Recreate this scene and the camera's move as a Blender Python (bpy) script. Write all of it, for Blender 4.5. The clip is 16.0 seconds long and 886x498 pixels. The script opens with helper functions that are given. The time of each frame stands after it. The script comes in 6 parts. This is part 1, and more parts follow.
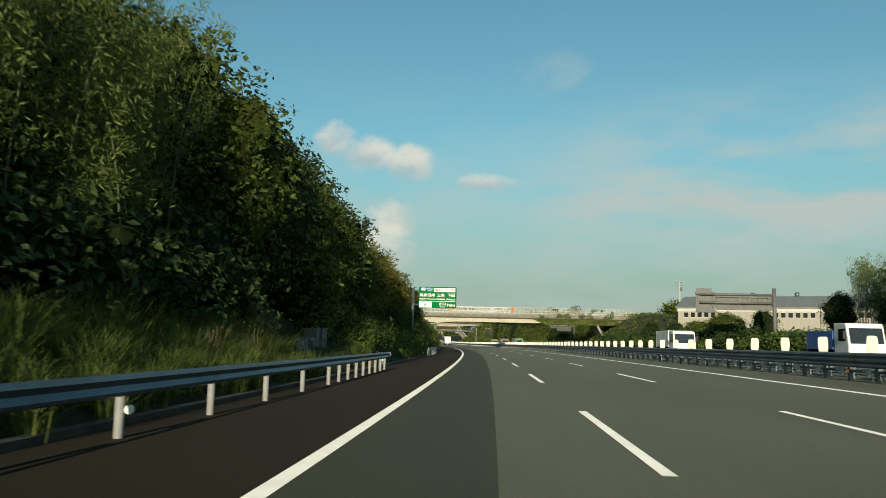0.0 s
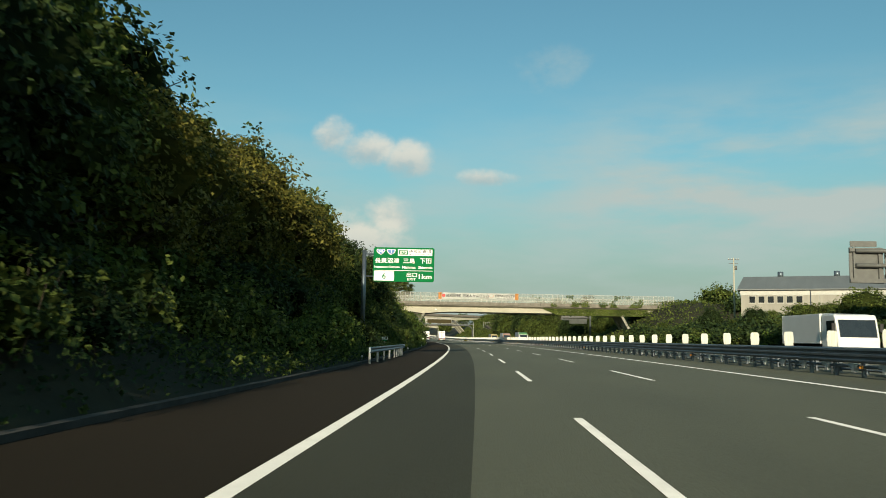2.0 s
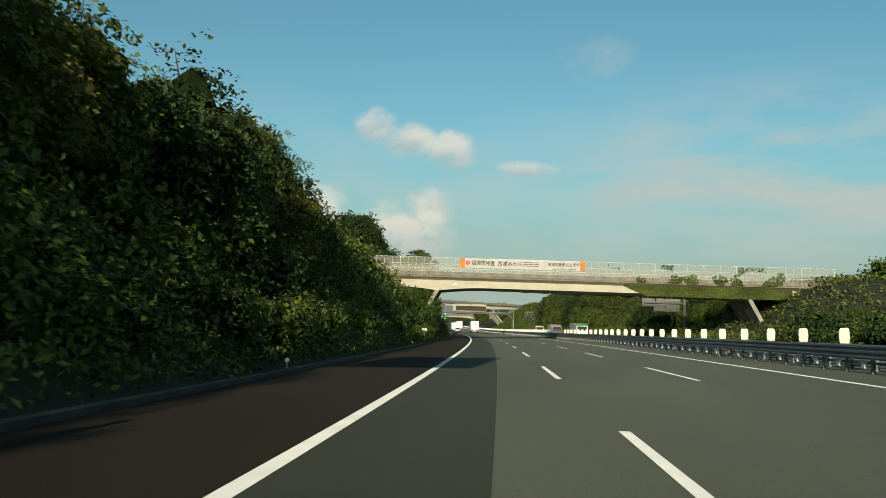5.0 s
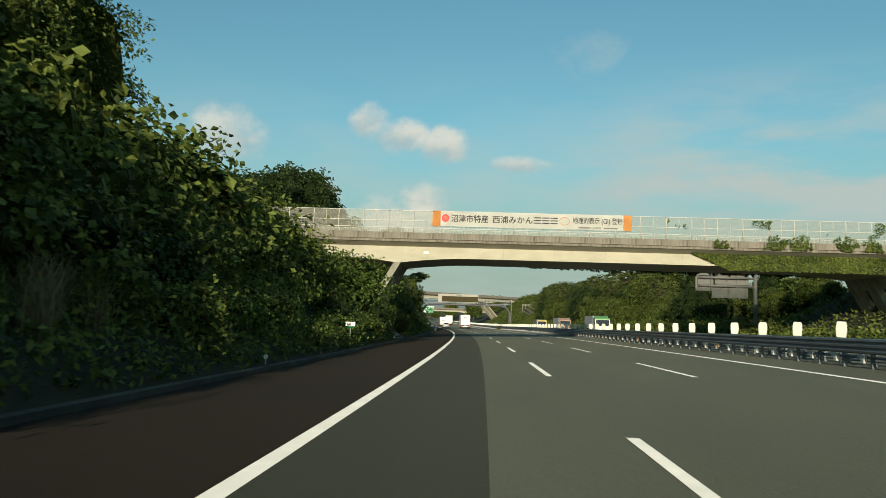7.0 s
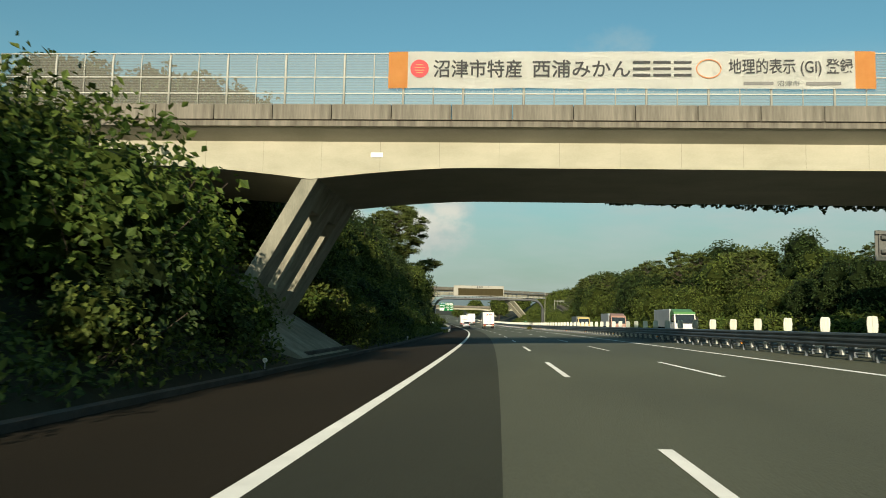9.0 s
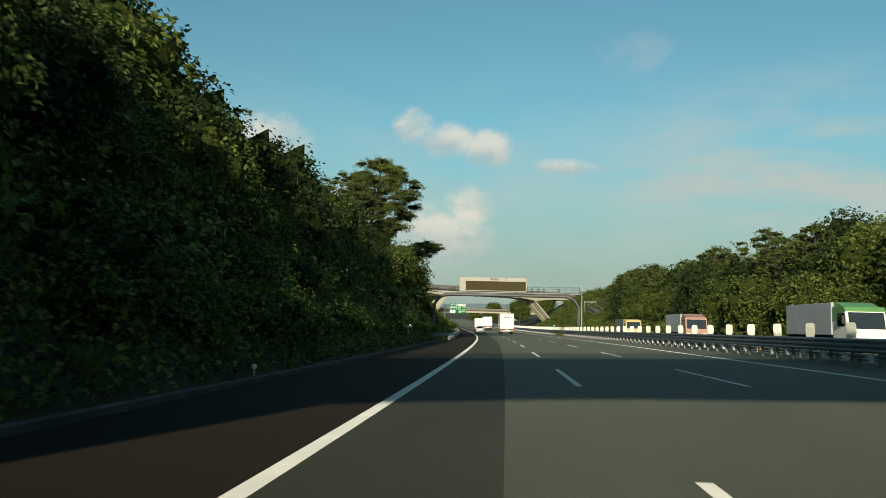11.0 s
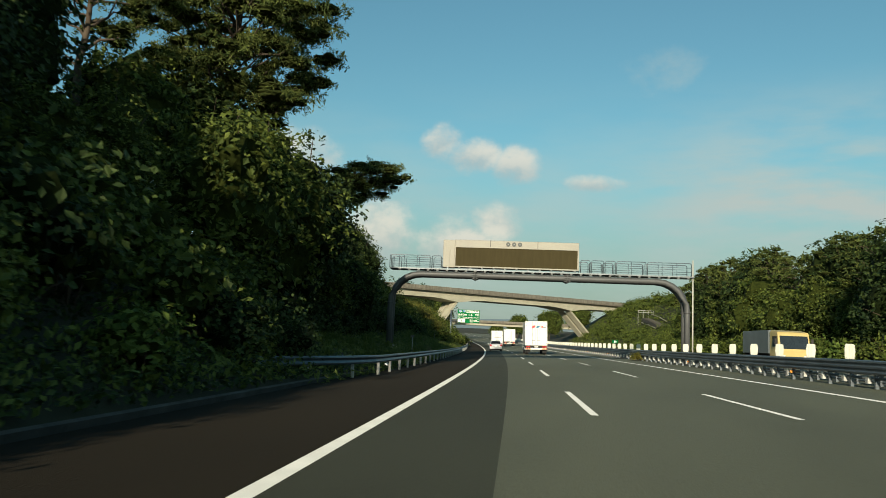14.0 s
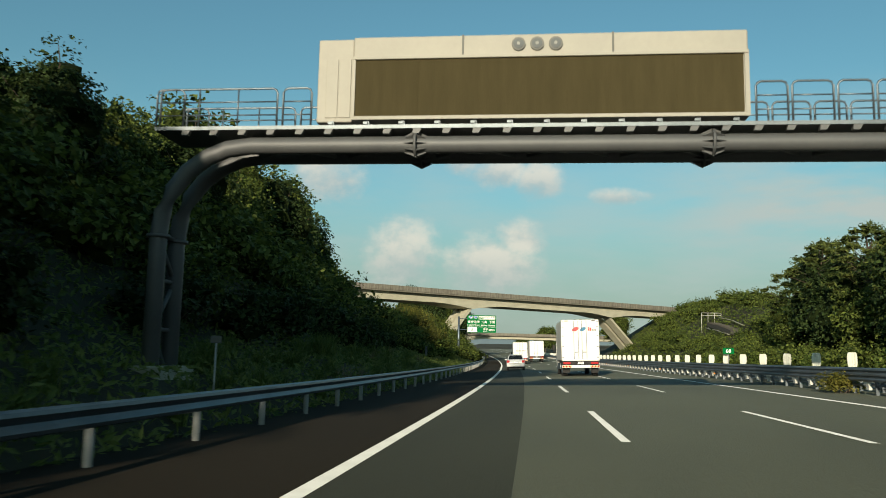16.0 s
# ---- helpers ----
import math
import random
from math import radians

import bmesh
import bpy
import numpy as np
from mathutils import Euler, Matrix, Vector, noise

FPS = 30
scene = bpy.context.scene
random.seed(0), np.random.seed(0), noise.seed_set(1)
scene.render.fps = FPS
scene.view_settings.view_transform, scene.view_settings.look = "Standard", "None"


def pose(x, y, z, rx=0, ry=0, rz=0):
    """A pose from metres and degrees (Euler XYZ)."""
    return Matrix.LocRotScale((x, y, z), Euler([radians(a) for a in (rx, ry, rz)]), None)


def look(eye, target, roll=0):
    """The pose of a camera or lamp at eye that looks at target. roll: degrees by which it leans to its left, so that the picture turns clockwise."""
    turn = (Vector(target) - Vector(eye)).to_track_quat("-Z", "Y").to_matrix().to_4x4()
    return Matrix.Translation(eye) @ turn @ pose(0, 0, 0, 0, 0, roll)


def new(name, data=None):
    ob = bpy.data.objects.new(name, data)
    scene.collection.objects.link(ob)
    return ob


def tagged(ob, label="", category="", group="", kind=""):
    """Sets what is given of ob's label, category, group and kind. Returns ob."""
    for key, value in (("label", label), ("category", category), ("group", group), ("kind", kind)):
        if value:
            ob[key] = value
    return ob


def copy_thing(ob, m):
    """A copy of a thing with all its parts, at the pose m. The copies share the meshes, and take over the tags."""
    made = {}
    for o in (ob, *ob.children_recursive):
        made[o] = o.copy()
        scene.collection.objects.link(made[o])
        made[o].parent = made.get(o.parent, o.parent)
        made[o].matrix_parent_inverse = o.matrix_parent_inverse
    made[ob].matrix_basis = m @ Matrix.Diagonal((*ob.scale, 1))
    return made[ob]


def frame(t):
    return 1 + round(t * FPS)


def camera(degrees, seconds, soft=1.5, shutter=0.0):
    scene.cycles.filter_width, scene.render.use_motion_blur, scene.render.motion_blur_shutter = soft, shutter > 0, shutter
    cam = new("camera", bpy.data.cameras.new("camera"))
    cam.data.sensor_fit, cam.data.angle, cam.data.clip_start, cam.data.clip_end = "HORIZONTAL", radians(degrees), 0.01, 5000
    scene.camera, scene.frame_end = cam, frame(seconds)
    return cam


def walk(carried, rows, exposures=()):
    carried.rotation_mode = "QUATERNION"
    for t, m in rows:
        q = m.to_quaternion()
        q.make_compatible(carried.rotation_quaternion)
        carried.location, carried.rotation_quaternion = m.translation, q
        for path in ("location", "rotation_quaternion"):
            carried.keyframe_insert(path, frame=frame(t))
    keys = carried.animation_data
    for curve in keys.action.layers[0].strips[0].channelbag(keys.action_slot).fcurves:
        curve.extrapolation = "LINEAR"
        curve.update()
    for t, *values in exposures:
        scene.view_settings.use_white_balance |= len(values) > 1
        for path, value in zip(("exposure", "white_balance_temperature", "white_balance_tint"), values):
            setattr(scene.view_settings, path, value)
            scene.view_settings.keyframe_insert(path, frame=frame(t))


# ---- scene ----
# ---- the camera and its way ----
cam = camera(57.0, 16.0, soft=0.8, shutter=0.12)
PATH = [
    (0, (-0.039, 0.000, 1.345), (-1.325, 19.827, 3.630), 1.18),
    (0.5, (-0.006, 10.635, 1.346), (-1.248, 30.462, 3.664), 0.96),
    (1, (-0.012, 21.271, 1.348), (-1.203, 41.102, 3.654), 1.01),
    (1.5, (-0.057, 31.907, 1.349), (-1.259, 51.742, 3.609), 0.91),
    (2, (-0.213, 42.481, 1.349), (-1.473, 62.322, 3.525), 1.05),
    (2.5, (-0.407, 53.054, 1.348), (-1.880, 72.889, 3.447), 1.22),
    (3, (-0.640, 63.627, 1.348), (-2.308, 83.457, 3.344), 1.43),
    (5.5, (-2.220, 115.524, 1.348), (-4.502, 135.300, 3.270), 1.96),
    (6, (-2.686, 125.833, 1.347), (-4.870, 145.626, 3.205), 1.78),
    (6.5, (-3.189, 136.140, 1.346), (-5.264, 155.946, 3.195), 2.19),
    (7, (-3.727, 146.445, 1.345), (-5.814, 166.251, 3.181), 1.75),
    (7.5, (-4.240, 156.683, 1.345), (-6.482, 176.474, 3.167), 1.54),
    (8, (-4.790, 166.920, 1.346), (-7.170, 186.697, 3.134), 1.27),
    (8.5, (-5.374, 177.154, 1.346), (-7.925, 196.912, 3.105), 0.91),
    (9, (-6.043, 187.449, 1.346), (-8.745, 207.183, 3.157), 1.14),
    (9.5, (-6.748, 197.742, 1.345), (-9.564, 217.458, 3.175), 1.21),
    (12, (-10.576, 249.870, 1.350), (-13.949, 269.484, 3.332), 1.22),
    (12.5, (-11.474, 260.353, 1.350), (-14.876, 279.958, 3.365), 1.09),
    (13, (-12.408, 270.833, 1.351), (-15.890, 290.417, 3.431), 1.36),
    (13.5, (-13.379, 281.310, 1.351), (-17.038, 300.848, 3.554), 1.63),
    (14, (-14.393, 291.876, 1.352), (-18.239, 311.372, 3.610), 2.27),
    (14.5, (-15.444, 302.439, 1.352), (-19.455, 321.890, 3.710), 2.10),
    (15, (-16.541, 312.978, 1.352), (-20.710, 332.384, 3.806), 1.95),
    (15.5, (-17.680, 323.500, 1.353), (-21.994, 342.858, 3.932), 1.74),
    (16, (-18.856, 334.018, 1.353), (-23.308, 353.336, 3.999), 1.17),
]
walk(cam, [(t, look(eye, target, roll)) for t, eye, target, roll in PATH])

# ---- sky, sun and exposure ----
SUN_EL, SUN_AZ = 14.0, 3.0          # degrees: height, and how far left of straight behind the first view
sun = new("sun", bpy.data.lights.new("sun", "SUN"))
sun.data.energy, sun.data.angle, sun.data.color = 5.0, radians(0.6), (1.0, 0.87, 0.66)
a, e = radians(SUN_AZ), radians(SUN_EL)
sun.matrix_world = look((-math.sin(a) * math.cos(e) * 50, -math.cos(a) * math.cos(e) * 50, math.sin(e) * 50), (0, 0, 0))
scene.view_settings.exposure = 0.13


def nodes_of(tree):
    """Short hands for a node tree: add a node, and link by socket."""
    def add(kind, **values):
        n = tree.nodes.new(kind)
        for key, v in values.items():
            if key in n.inputs:
                n.inputs[key].default_value = v
            else:
                setattr(n, key, v)
        return n
    return add, tree.links.new


world = bpy.data.worlds.new("sky")
scene.world = world
world.use_nodes = True
add, link = nodes_of(world.node_tree)
world.node_tree.nodes.clear()
sky = add("ShaderNodeTexSky", sky_type="NISHITA")
sky.sun_disc, sky.sun_elevation, sky.sun_rotation = False, radians(SUN_EL), radians(180 + SUN_AZ)
sky.air_density, sky.dust_density, sky.ozone_density = 1.1, 1.2, 2.0
coord = add("ShaderNodeTexCoord")
split = add("ShaderNodeSeparateXYZ")
link(coord.outputs["Generated"], split.inputs[0])


def maths(op, a, b=None, clamp=False):
    n = add("ShaderNodeMath", operation=op)
    n.use_clamp = clamp
    for i, v in enumerate((a, b)):
        if v is None:
            continue
        if isinstance(v, (int, float)):
            n.inputs[i].default_value = v
        else:
            link(v, n.inputs[i])
    return n.outputs[0]


def ramp(value, lo, hi):
    n = add("ShaderNodeMapRange", interpolation_type="SMOOTHSTEP")
    link(value, n.inputs[0])
    n.inputs[1].default_value, n.inputs[2].default_value = lo, hi
    return n.outputs[0]


def sky_noise(scale, detail, rough, stretch):
    m = add("ShaderNodeMapping")
    m.inputs["Scale"].default_value = stretch
    link(coord.outputs["Generated"], m.inputs[0])
    n = add("ShaderNodeTexNoise", Scale=scale, Detail=detail, Roughness=rough)
    link(m.outputs[0], n.inputs["Vector"])
    return n.outputs[0]


puff = sky_noise(26.0, 5.0, 0.6, (1, 1, 1.3))
fine = sky_noise(80.0, 4.0, 0.6, (1, 1, 1.0))
veil = sky_noise(5.0, 6.0, 0.55, (1, 1, 4.0))
az = maths("ARCTAN2", maths("MULTIPLY", split.outputs[0], -1.0), split.outputs[1])
el = maths("ARCSINE", split.outputs[2])
cumulus = lit = None
# heaps of cloud: bearing to the left, height, half width, half height, in degrees
for b, h, w, t in ((11.4, 14.0, 1.5, 1.25), (9.0, 13.1, 2.3, 1.1), (6.3, 12.5, 1.7, 1.4), (0.8, 11.3, 1.9, 0.6), (7.6, 8.3, 1.8, 1.4), (9.6, 6.6, 3.4, 2.1),
                   (15.8, 7.2, 2.6, 2.7), (21.3, 12.5, 2.6, 1.7)):
    dx = maths("DIVIDE", maths("SUBTRACT", az, radians(b)), radians(w))
    dy = maths("DIVIDE", maths("SUBTRACT", el, radians(h)), radians(t))
    one = maths("SUBTRACT", 1.0, maths("ADD", maths("MULTIPLY", dx, dx), maths("MULTIPLY", dy, dy)))
    cumulus = one if cumulus is None else maths("MAXIMUM", cumulus, one)
    top = maths("MULTIPLY", ramp(one, -0.9, 0.3), ramp(dy, -0.7, 0.6))
    lit = top if lit is None else maths("MAXIMUM", lit, top)
ragged = maths("ADD", maths("MULTIPLY", maths("SUBTRACT", puff, 0.5), 2.6), maths("MULTIPLY", maths("SUBTRACT", fine, 0.5), 0.7))
heap = ramp(maths("ADD", maths("MAXIMUM", cumulus, -3.0), ragged), -0.6, 1.2)
low = ramp(el, 0.26, 0.03)
band = maths("MULTIPLY", ramp(el, 0.09, 0.17), ramp(el, 0.33, 0.19))
wisps = maths("MULTIPLY", ramp(veil, 0.32, 0.72), maths("ADD", maths("MULTIPLY", ramp(el, 0.34, 0.10), 0.6), maths("MULTIPLY", band, ramp(az, 0.02, -0.25))))
# a thin high veil
dx = maths("DIVIDE", maths("SUBTRACT", az, radians(-4.2)), radians(3.2))
dy = maths("DIVIDE", maths("SUBTRACT", el, radians(18.8)), radians(1.7))
thin = ramp(maths("ADD", maths("ADD", maths("MULTIPLY", dx, dx), maths("MULTIPLY", dy, dy)), maths("MULTIPLY", maths("SUBTRACT", puff, 0.5), 3.0)), 1.1, -0.6)
wisps = maths("ADD", wisps, maths("MULTIPLY", thin, 0.38))
haze = maths("MULTIPLY", low, 0.78, True)
sky_gain = add("ShaderNodeMixRGB", blend_type="MULTIPLY", Fac=1.0)
link(sky.outputs[0], sky_gain.inputs[1])
sky_gain.inputs[2].default_value = (0.076, 0.116, 0.105, 1)
hazed = add("ShaderNodeMixRGB")
link(haze, hazed.inputs[0])
link(sky_gain.outputs[0], hazed.inputs[1])
hazed.inputs[2].default_value = (0.285, 0.346, 0.322, 1)
streaked = add("ShaderNodeMixRGB")
link(maths("MULTIPLY", wisps, 0.9, True), streaked.inputs[0])
link(hazed.outputs[0], streaked.inputs[1])
streaked.inputs[2].default_value = (0.43, 0.505, 0.478, 1)
clouded = add("ShaderNodeMixRGB")
link(maths("MULTIPLY", heap, 0.80), clouded.inputs[0])
link(streaked.outputs[0], clouded.inputs[1])
tone = add("ShaderNodeMixRGB")
link(maths("ADD", maths("MULTIPLY", lit, 0.75), maths("MULTIPLY", ramp(puff, 0.38, 0.62), 0.3), True), tone.inputs[0])
tone.inputs[1].default_value, tone.inputs[2].default_value = (0.40, 0.45, 0.44, 1), (0.72, 0.68, 0.575, 1)
link(tone.outputs[0], clouded.inputs[2])
background = add("ShaderNodeBackground", Strength=1.0)
link(clouded.outputs[0], background.inputs[0])
out = add("ShaderNodeOutputWorld")
link(background.outputs[0], out.inputs[0])

# ---- materials ----


def rgb(*c):
    return (*c, 1.0)


def material(name, dark, light, rough=0.8, metal=0.0, scale=2.0, detail=6.0, bump=0.0, bump_scale=30.0, stretch=(1, 1, 1), per="", fine_amount=0.25, coat=0.0, spec=0.5):
    """A surface whose colour wanders between two tones at two scales, with relief. per: 'piece' or 'thing' adds a random shift."""
    m = bpy.data.materials.new(name)
    m.use_nodes = True
    tree = m.node_tree
    add, link = nodes_of(tree)
    shader = tree.nodes["Principled BSDF"]
    shader.inputs["Roughness"].default_value = rough
    shader.inputs["Metallic"].default_value = metal
    shader.inputs["Specular IOR Level"].default_value = spec
    if coat:
        shader.inputs["Coat Weight"].default_value = coat
    at = add("ShaderNodeTexCoord")
    mp = add("ShaderNodeMapping")
    mp.inputs["Scale"].default_value = stretch
    link(at.outputs["Object"], mp.inputs[0])
    big = add("ShaderNodeTexNoise", Scale=scale, Detail=detail, Roughness=0.6)
    small = add("ShaderNodeTexNoise", Scale=bump_scale, Detail=4.0, Roughness=0.7)
    link(mp.outputs[0], big.inputs["Vector"])
    link(mp.outputs[0], small.inputs["Vector"])
    both = add("ShaderNodeMix", data_type="FLOAT")
    both.inputs[0].default_value = fine_amount
    link(big.outputs[0], both.inputs[2])
    link(small.outputs[0], both.inputs[3])
    value = both.outputs[0]
    span = add("ShaderNodeMapRange")
    span.inputs[1].default_value, span.inputs[2].default_value = 0.3, 0.7
    link(value, span.inputs[0])
    value = span.outputs[0]
    if per:
        g = add("ShaderNodeNewGeometry") if per == "piece" else add("ShaderNodeObjectInfo")
        shift = add("ShaderNodeMath", operation="MULTIPLY_ADD")
        link(g.outputs["Random Per Island" if per == "piece" else "Random"], shift.inputs[0])
        shift.inputs[1].default_value = 0.9
        shift.inputs[2].default_value = -0.45
        plus = add("ShaderNodeMath", operation="ADD")
        plus.use_clamp = True
        link(value, plus.inputs[0])
        link(shift.outputs[0], plus.inputs[1])
        value = plus.outputs[0]
    mix = add("ShaderNodeMixRGB")
    mix.inputs[1].default_value, mix.inputs[2].default_value = rgb(*dark), rgb(*light)
    link(value, mix.inputs[0])
    link(mix.outputs[0], shader.inputs["Base Color"])
    if bump:
        b = add("ShaderNodeBump", Strength=bump, Distance=0.02)
        link(small.outputs[0], b.inputs["Height"])
        link(b.outputs[0], shader.inputs["Normal"])
    return m


def leaf_material(name, dark, light, through_light=0.25):
    """Leaves: a shade of its own for each leaf, and a part of the light goes through."""
    m = material(name, dark, light, rough=0.65, scale=0.35, bump_scale=3.0, per="piece", spec=0.25)
    tree = m.node_tree
    add, link = nodes_of(tree)
    shader, out = tree.nodes["Principled BSDF"], tree.nodes["Material Output"]
    glow = add("ShaderNodeBsdfTranslucent")
    link(shader.inputs["Base Color"].links[0].from_socket, glow.inputs[0])
    mix = add("ShaderNodeMixShader", Fac=through_light)
    link(shader.outputs[0], mix.inputs[1])
    link(glow.outputs[0], mix.inputs[2])
    link(mix.outputs[0], out.inputs[0])
    return m


ASPHALT = material("worn asphalt", (0.0285, 0.0320, 0.0212), (0.0610, 0.0665, 0.0445), 0.8, scale=0.25, bump=0.8, bump_scale=34, fine_amount=0.5, stretch=(1, 0.25, 1))
ASPHALT_DARK = material("dark new asphalt", (0.0135, 0.0150, 0.0100), (0.0275, 0.0305, 0.0205), 0.85, spec=0.3, scale=0.3, bump=0.8, bump_scale=34, fine_amount=0.5, stretch=(1, 0.25, 1))
ASPHALT_BROWN = material("brownish shoulder asphalt", (0.0082, 0.0068, 0.0041), (0.0135, 0.0108, 0.0066), 0.95, spec=0.15, scale=0.3, bump=0.8, bump_scale=34, fine_amount=0.5, stretch=(1, 0.3, 1))
PAINT = material("white road paint", (0.42, 0.435, 0.42), (0.56, 0.575, 0.555), 0.7, scale=1.5, bump=0.2, bump_scale=50)
for m in (ASPHALT, ASPHALT_DARK, ASPHALT_BROWN, PAINT):
    m.node_tree.nodes["Principled BSDF"].inputs["Diffuse Roughness"].default_value = 1.0
SOIL = material("bank soil and litter", (0.012, 0.013, 0.005), (0.036, 0.036, 0.013), 1.0, scale=0.6, bump=0.8, bump_scale=9)
CONCRETE = material("pale concrete", (0.35, 0.335, 0.25), (0.51, 0.485, 0.38), 0.9, scale=0.9, bump=0.3, bump_scale=22, stretch=(0.5, 0.5, 1.2))
GRASS_BANK = material("grassy bank", (0.035, 0.055, 0.014), (0.105, 0.130, 0.036), 1.0, scale=0.8, bump=1.0, bump_scale=7, fine_amount=0.5)
CONCRETE_STAINED = material("rain stained concrete", (0.075, 0.068, 0.052), (0.29, 0.265, 0.215), 0.95, scale=2.6, bump=0.3, bump_scale=14, stretch=(1.6, 1, 0.16))
CONCRETE_WEATHERED = material("weathered leg concrete", (0.13, 0.128, 0.098), (0.40, 0.385, 0.30), 0.95, scale=1.3, bump=0.4, bump_scale=16, stretch=(1, 1, 0.35))
KERB_STONE = material("grey kerb concrete", (0.022, 0.021, 0.017), (0.085, 0.081, 0.068), 0.95, scale=0.9, bump=0.3, bump_scale=20)
GALVANISED = material("galvanised steel", (0.12, 0.15, 0.17), (0.21, 0.25, 0.28), 0.45, 0.75, scale=1.2, bump_scale=16)
RAIL_GREY = material("weathered grey steel", (0.10, 0.12, 0.13), (0.20, 0.23, 0.25), 0.5, 0.6, scale=0.8, bump_scale=12)
STEEL_DARK = material("dark grey painted steel", (0.085, 0.090, 0.095), (0.12, 0.125, 0.125), 0.55, 0.2, scale=0.8, bump_scale=10)
RAIL_BLUE = material("weathered blue-grey steel", (0.075, 0.100, 0.115), (0.145, 0.180, 0.200), 0.45, 0.7, scale=1.2, bump_scale=16)
POST_WHITE = material("white painted post", (0.21, 0.22, 0.21), (0.34, 0.34, 0.32), 0.6, scale=3.0)
BOARD_WHITE = material("white plastic board", (0.56, 0.56, 0.48), (0.68, 0.68, 0.59), 0.5, scale=3.0, per="thing")
BRACKET = material("light grey bracket", (0.48, 0.48, 0.44), (0.66, 0.66, 0.60), 0.6, scale=4.0, per="thing")
ORANGE = material("orange reflector", (0.75, 0.25, 0.03), (0.85, 0.33, 0.05), 0.35)
FENCE_WHITE = material("white fence paint", (0.42, 0.42, 0.37), (0.55, 0.55, 0.49), 0.55, scale=2.0)
BANNER = material("white banner cloth", (0.78, 0.77, 0.70), (0.86, 0.85, 0.79), 0.8, scale=0.8, bump=0.1, bump_scale=5)
BANNER_ORANGE = material("orange banner cloth", (0.80, 0.33, 0.08), (0.90, 0.42, 0.13), 0.8)
INK = material("dark ink", (0.035, 0.035, 0.035), (0.06, 0.06, 0.06), 0.8)
INK_GREY = material("grey ink", (0.16, 0.16, 0.15), (0.24, 0.24, 0.23), 0.8)
RED_INK = material("red ink", (0.55, 0.04, 0.05), (0.65, 0.07, 0.08), 0.7)
ORANGE_INK = material("orange ink", (0.75, 0.30, 0.12), (0.82, 0.36, 0.16), 0.7)
SIGN_GREEN = material("green sign sheet", (0.0005, 0.135, 0.034), (0.001, 0.160, 0.042), 0.6, scale=0.8, spec=0.05)
SIGN_WHITE = material("white sign sheet", (0.76, 0.76, 0.72), (0.84, 0.84, 0.80), 0.45)
SIGN_BLUE = material("blue sign sheet", (0.01, 0.10, 0.36), (0.015, 0.13, 0.42), 0.45)
SIGN_BACK = material("grey sign back", (0.095, 0.097, 0.088), (0.15, 0.152, 0.138), 0.6, 0.1)
CREAM = material("cream painted steel", (0.31, 0.30, 0.26), (0.38, 0.365, 0.31), 0.6, scale=0.7, bump_scale=8)
SCREEN = material("dark louvred display", (0.046, 0.038, 0.016), (0.064, 0.052, 0.023), 0.8, spec=0.15, scale=1.5, bump=0.4, bump_scale=40, stretch=(3, 1, 0.4))
TRUCK_WHITE = material("white truck panel", (0.74, 0.73, 0.68), (0.82, 0.81, 0.76), 0.42, scale=0.6, bump_scale=8)
PINK_PAINT = material("salmon truck paint", (0.36, 0.20, 0.15), (0.42, 0.25, 0.19), 0.45)
TRUCK_SLATE = material("slate truck panel", (0.10, 0.125, 0.13), (0.15, 0.175, 0.18), 0.5, scale=0.6)
TRUCK_GREY = material("grey truck panel", (0.33, 0.36, 0.38), (0.42, 0.45, 0.47), 0.45, scale=0.6)
CAR_SILVER = material("silver car paint", (0.60, 0.61, 0.62), (0.68, 0.69, 0.70), 0.25, 0.35, scale=0.5, coat=0.6)
BLUE_PAINT = material("blue paint", (0.02, 0.09, 0.30), (0.03, 0.12, 0.36), 0.4)
GREEN_PAINT = material("green truck paint", (0.10, 0.26, 0.08), (0.13, 0.30, 0.10), 0.4)
YELLOW_PAINT = material("yellow truck paint", (0.55, 0.42, 0.15), (0.62, 0.48, 0.20), 0.4)
TEAL_LOGO = material("teal logo", (0.01, 0.16, 0.30), (0.015, 0.19, 0.34), 0.4)
RED_LOGO = material("red logo", (0.58, 0.03, 0.03), (0.64, 0.05, 0.05), 0.4)
GLASS_DARK = material("dark vehicle glass", (0.015, 0.018, 0.020), (0.025, 0.03, 0.033), 0.06, spec=0.8)
TAIL_RED = material("red lamp lens", (0.40, 0.015, 0.02), (0.48, 0.03, 0.03), 0.2)
RUBBER = material("black rubber", (0.014, 0.014, 0.014), (0.03, 0.03, 0.03), 0.85)
CHASSIS = material("dirty black chassis", (0.020, 0.019, 0.018), (0.045, 0.042, 0.038), 0.8)
BARK = material("brown bark", (0.045, 0.032, 0.022), (0.11, 0.085, 0.060), 0.95, scale=3.0, bump=0.8, bump_scale=14, stretch=(1, 1, 0.25))
BUILDING_WALL = material("pale factory wall", (0.27, 0.255, 0.21), (0.38, 0.36, 0.30), 0.85, scale=0.6, bump=0.3, bump_scale=6, stretch=(2, 2, 0.15))
ROOF_GREY = material("grey metal roof", (0.17, 0.18, 0.17), (0.23, 0.24, 0.225), 0.7, 0.0, scale=0.2, bump_scale=2, stretch=(4, 0.3, 1))
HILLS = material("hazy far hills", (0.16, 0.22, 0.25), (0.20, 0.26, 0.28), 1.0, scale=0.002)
CABINET_GREY = material("grey cabinet paint", (0.048, 0.060, 0.064), (0.080, 0.095, 0.10), 0.55)
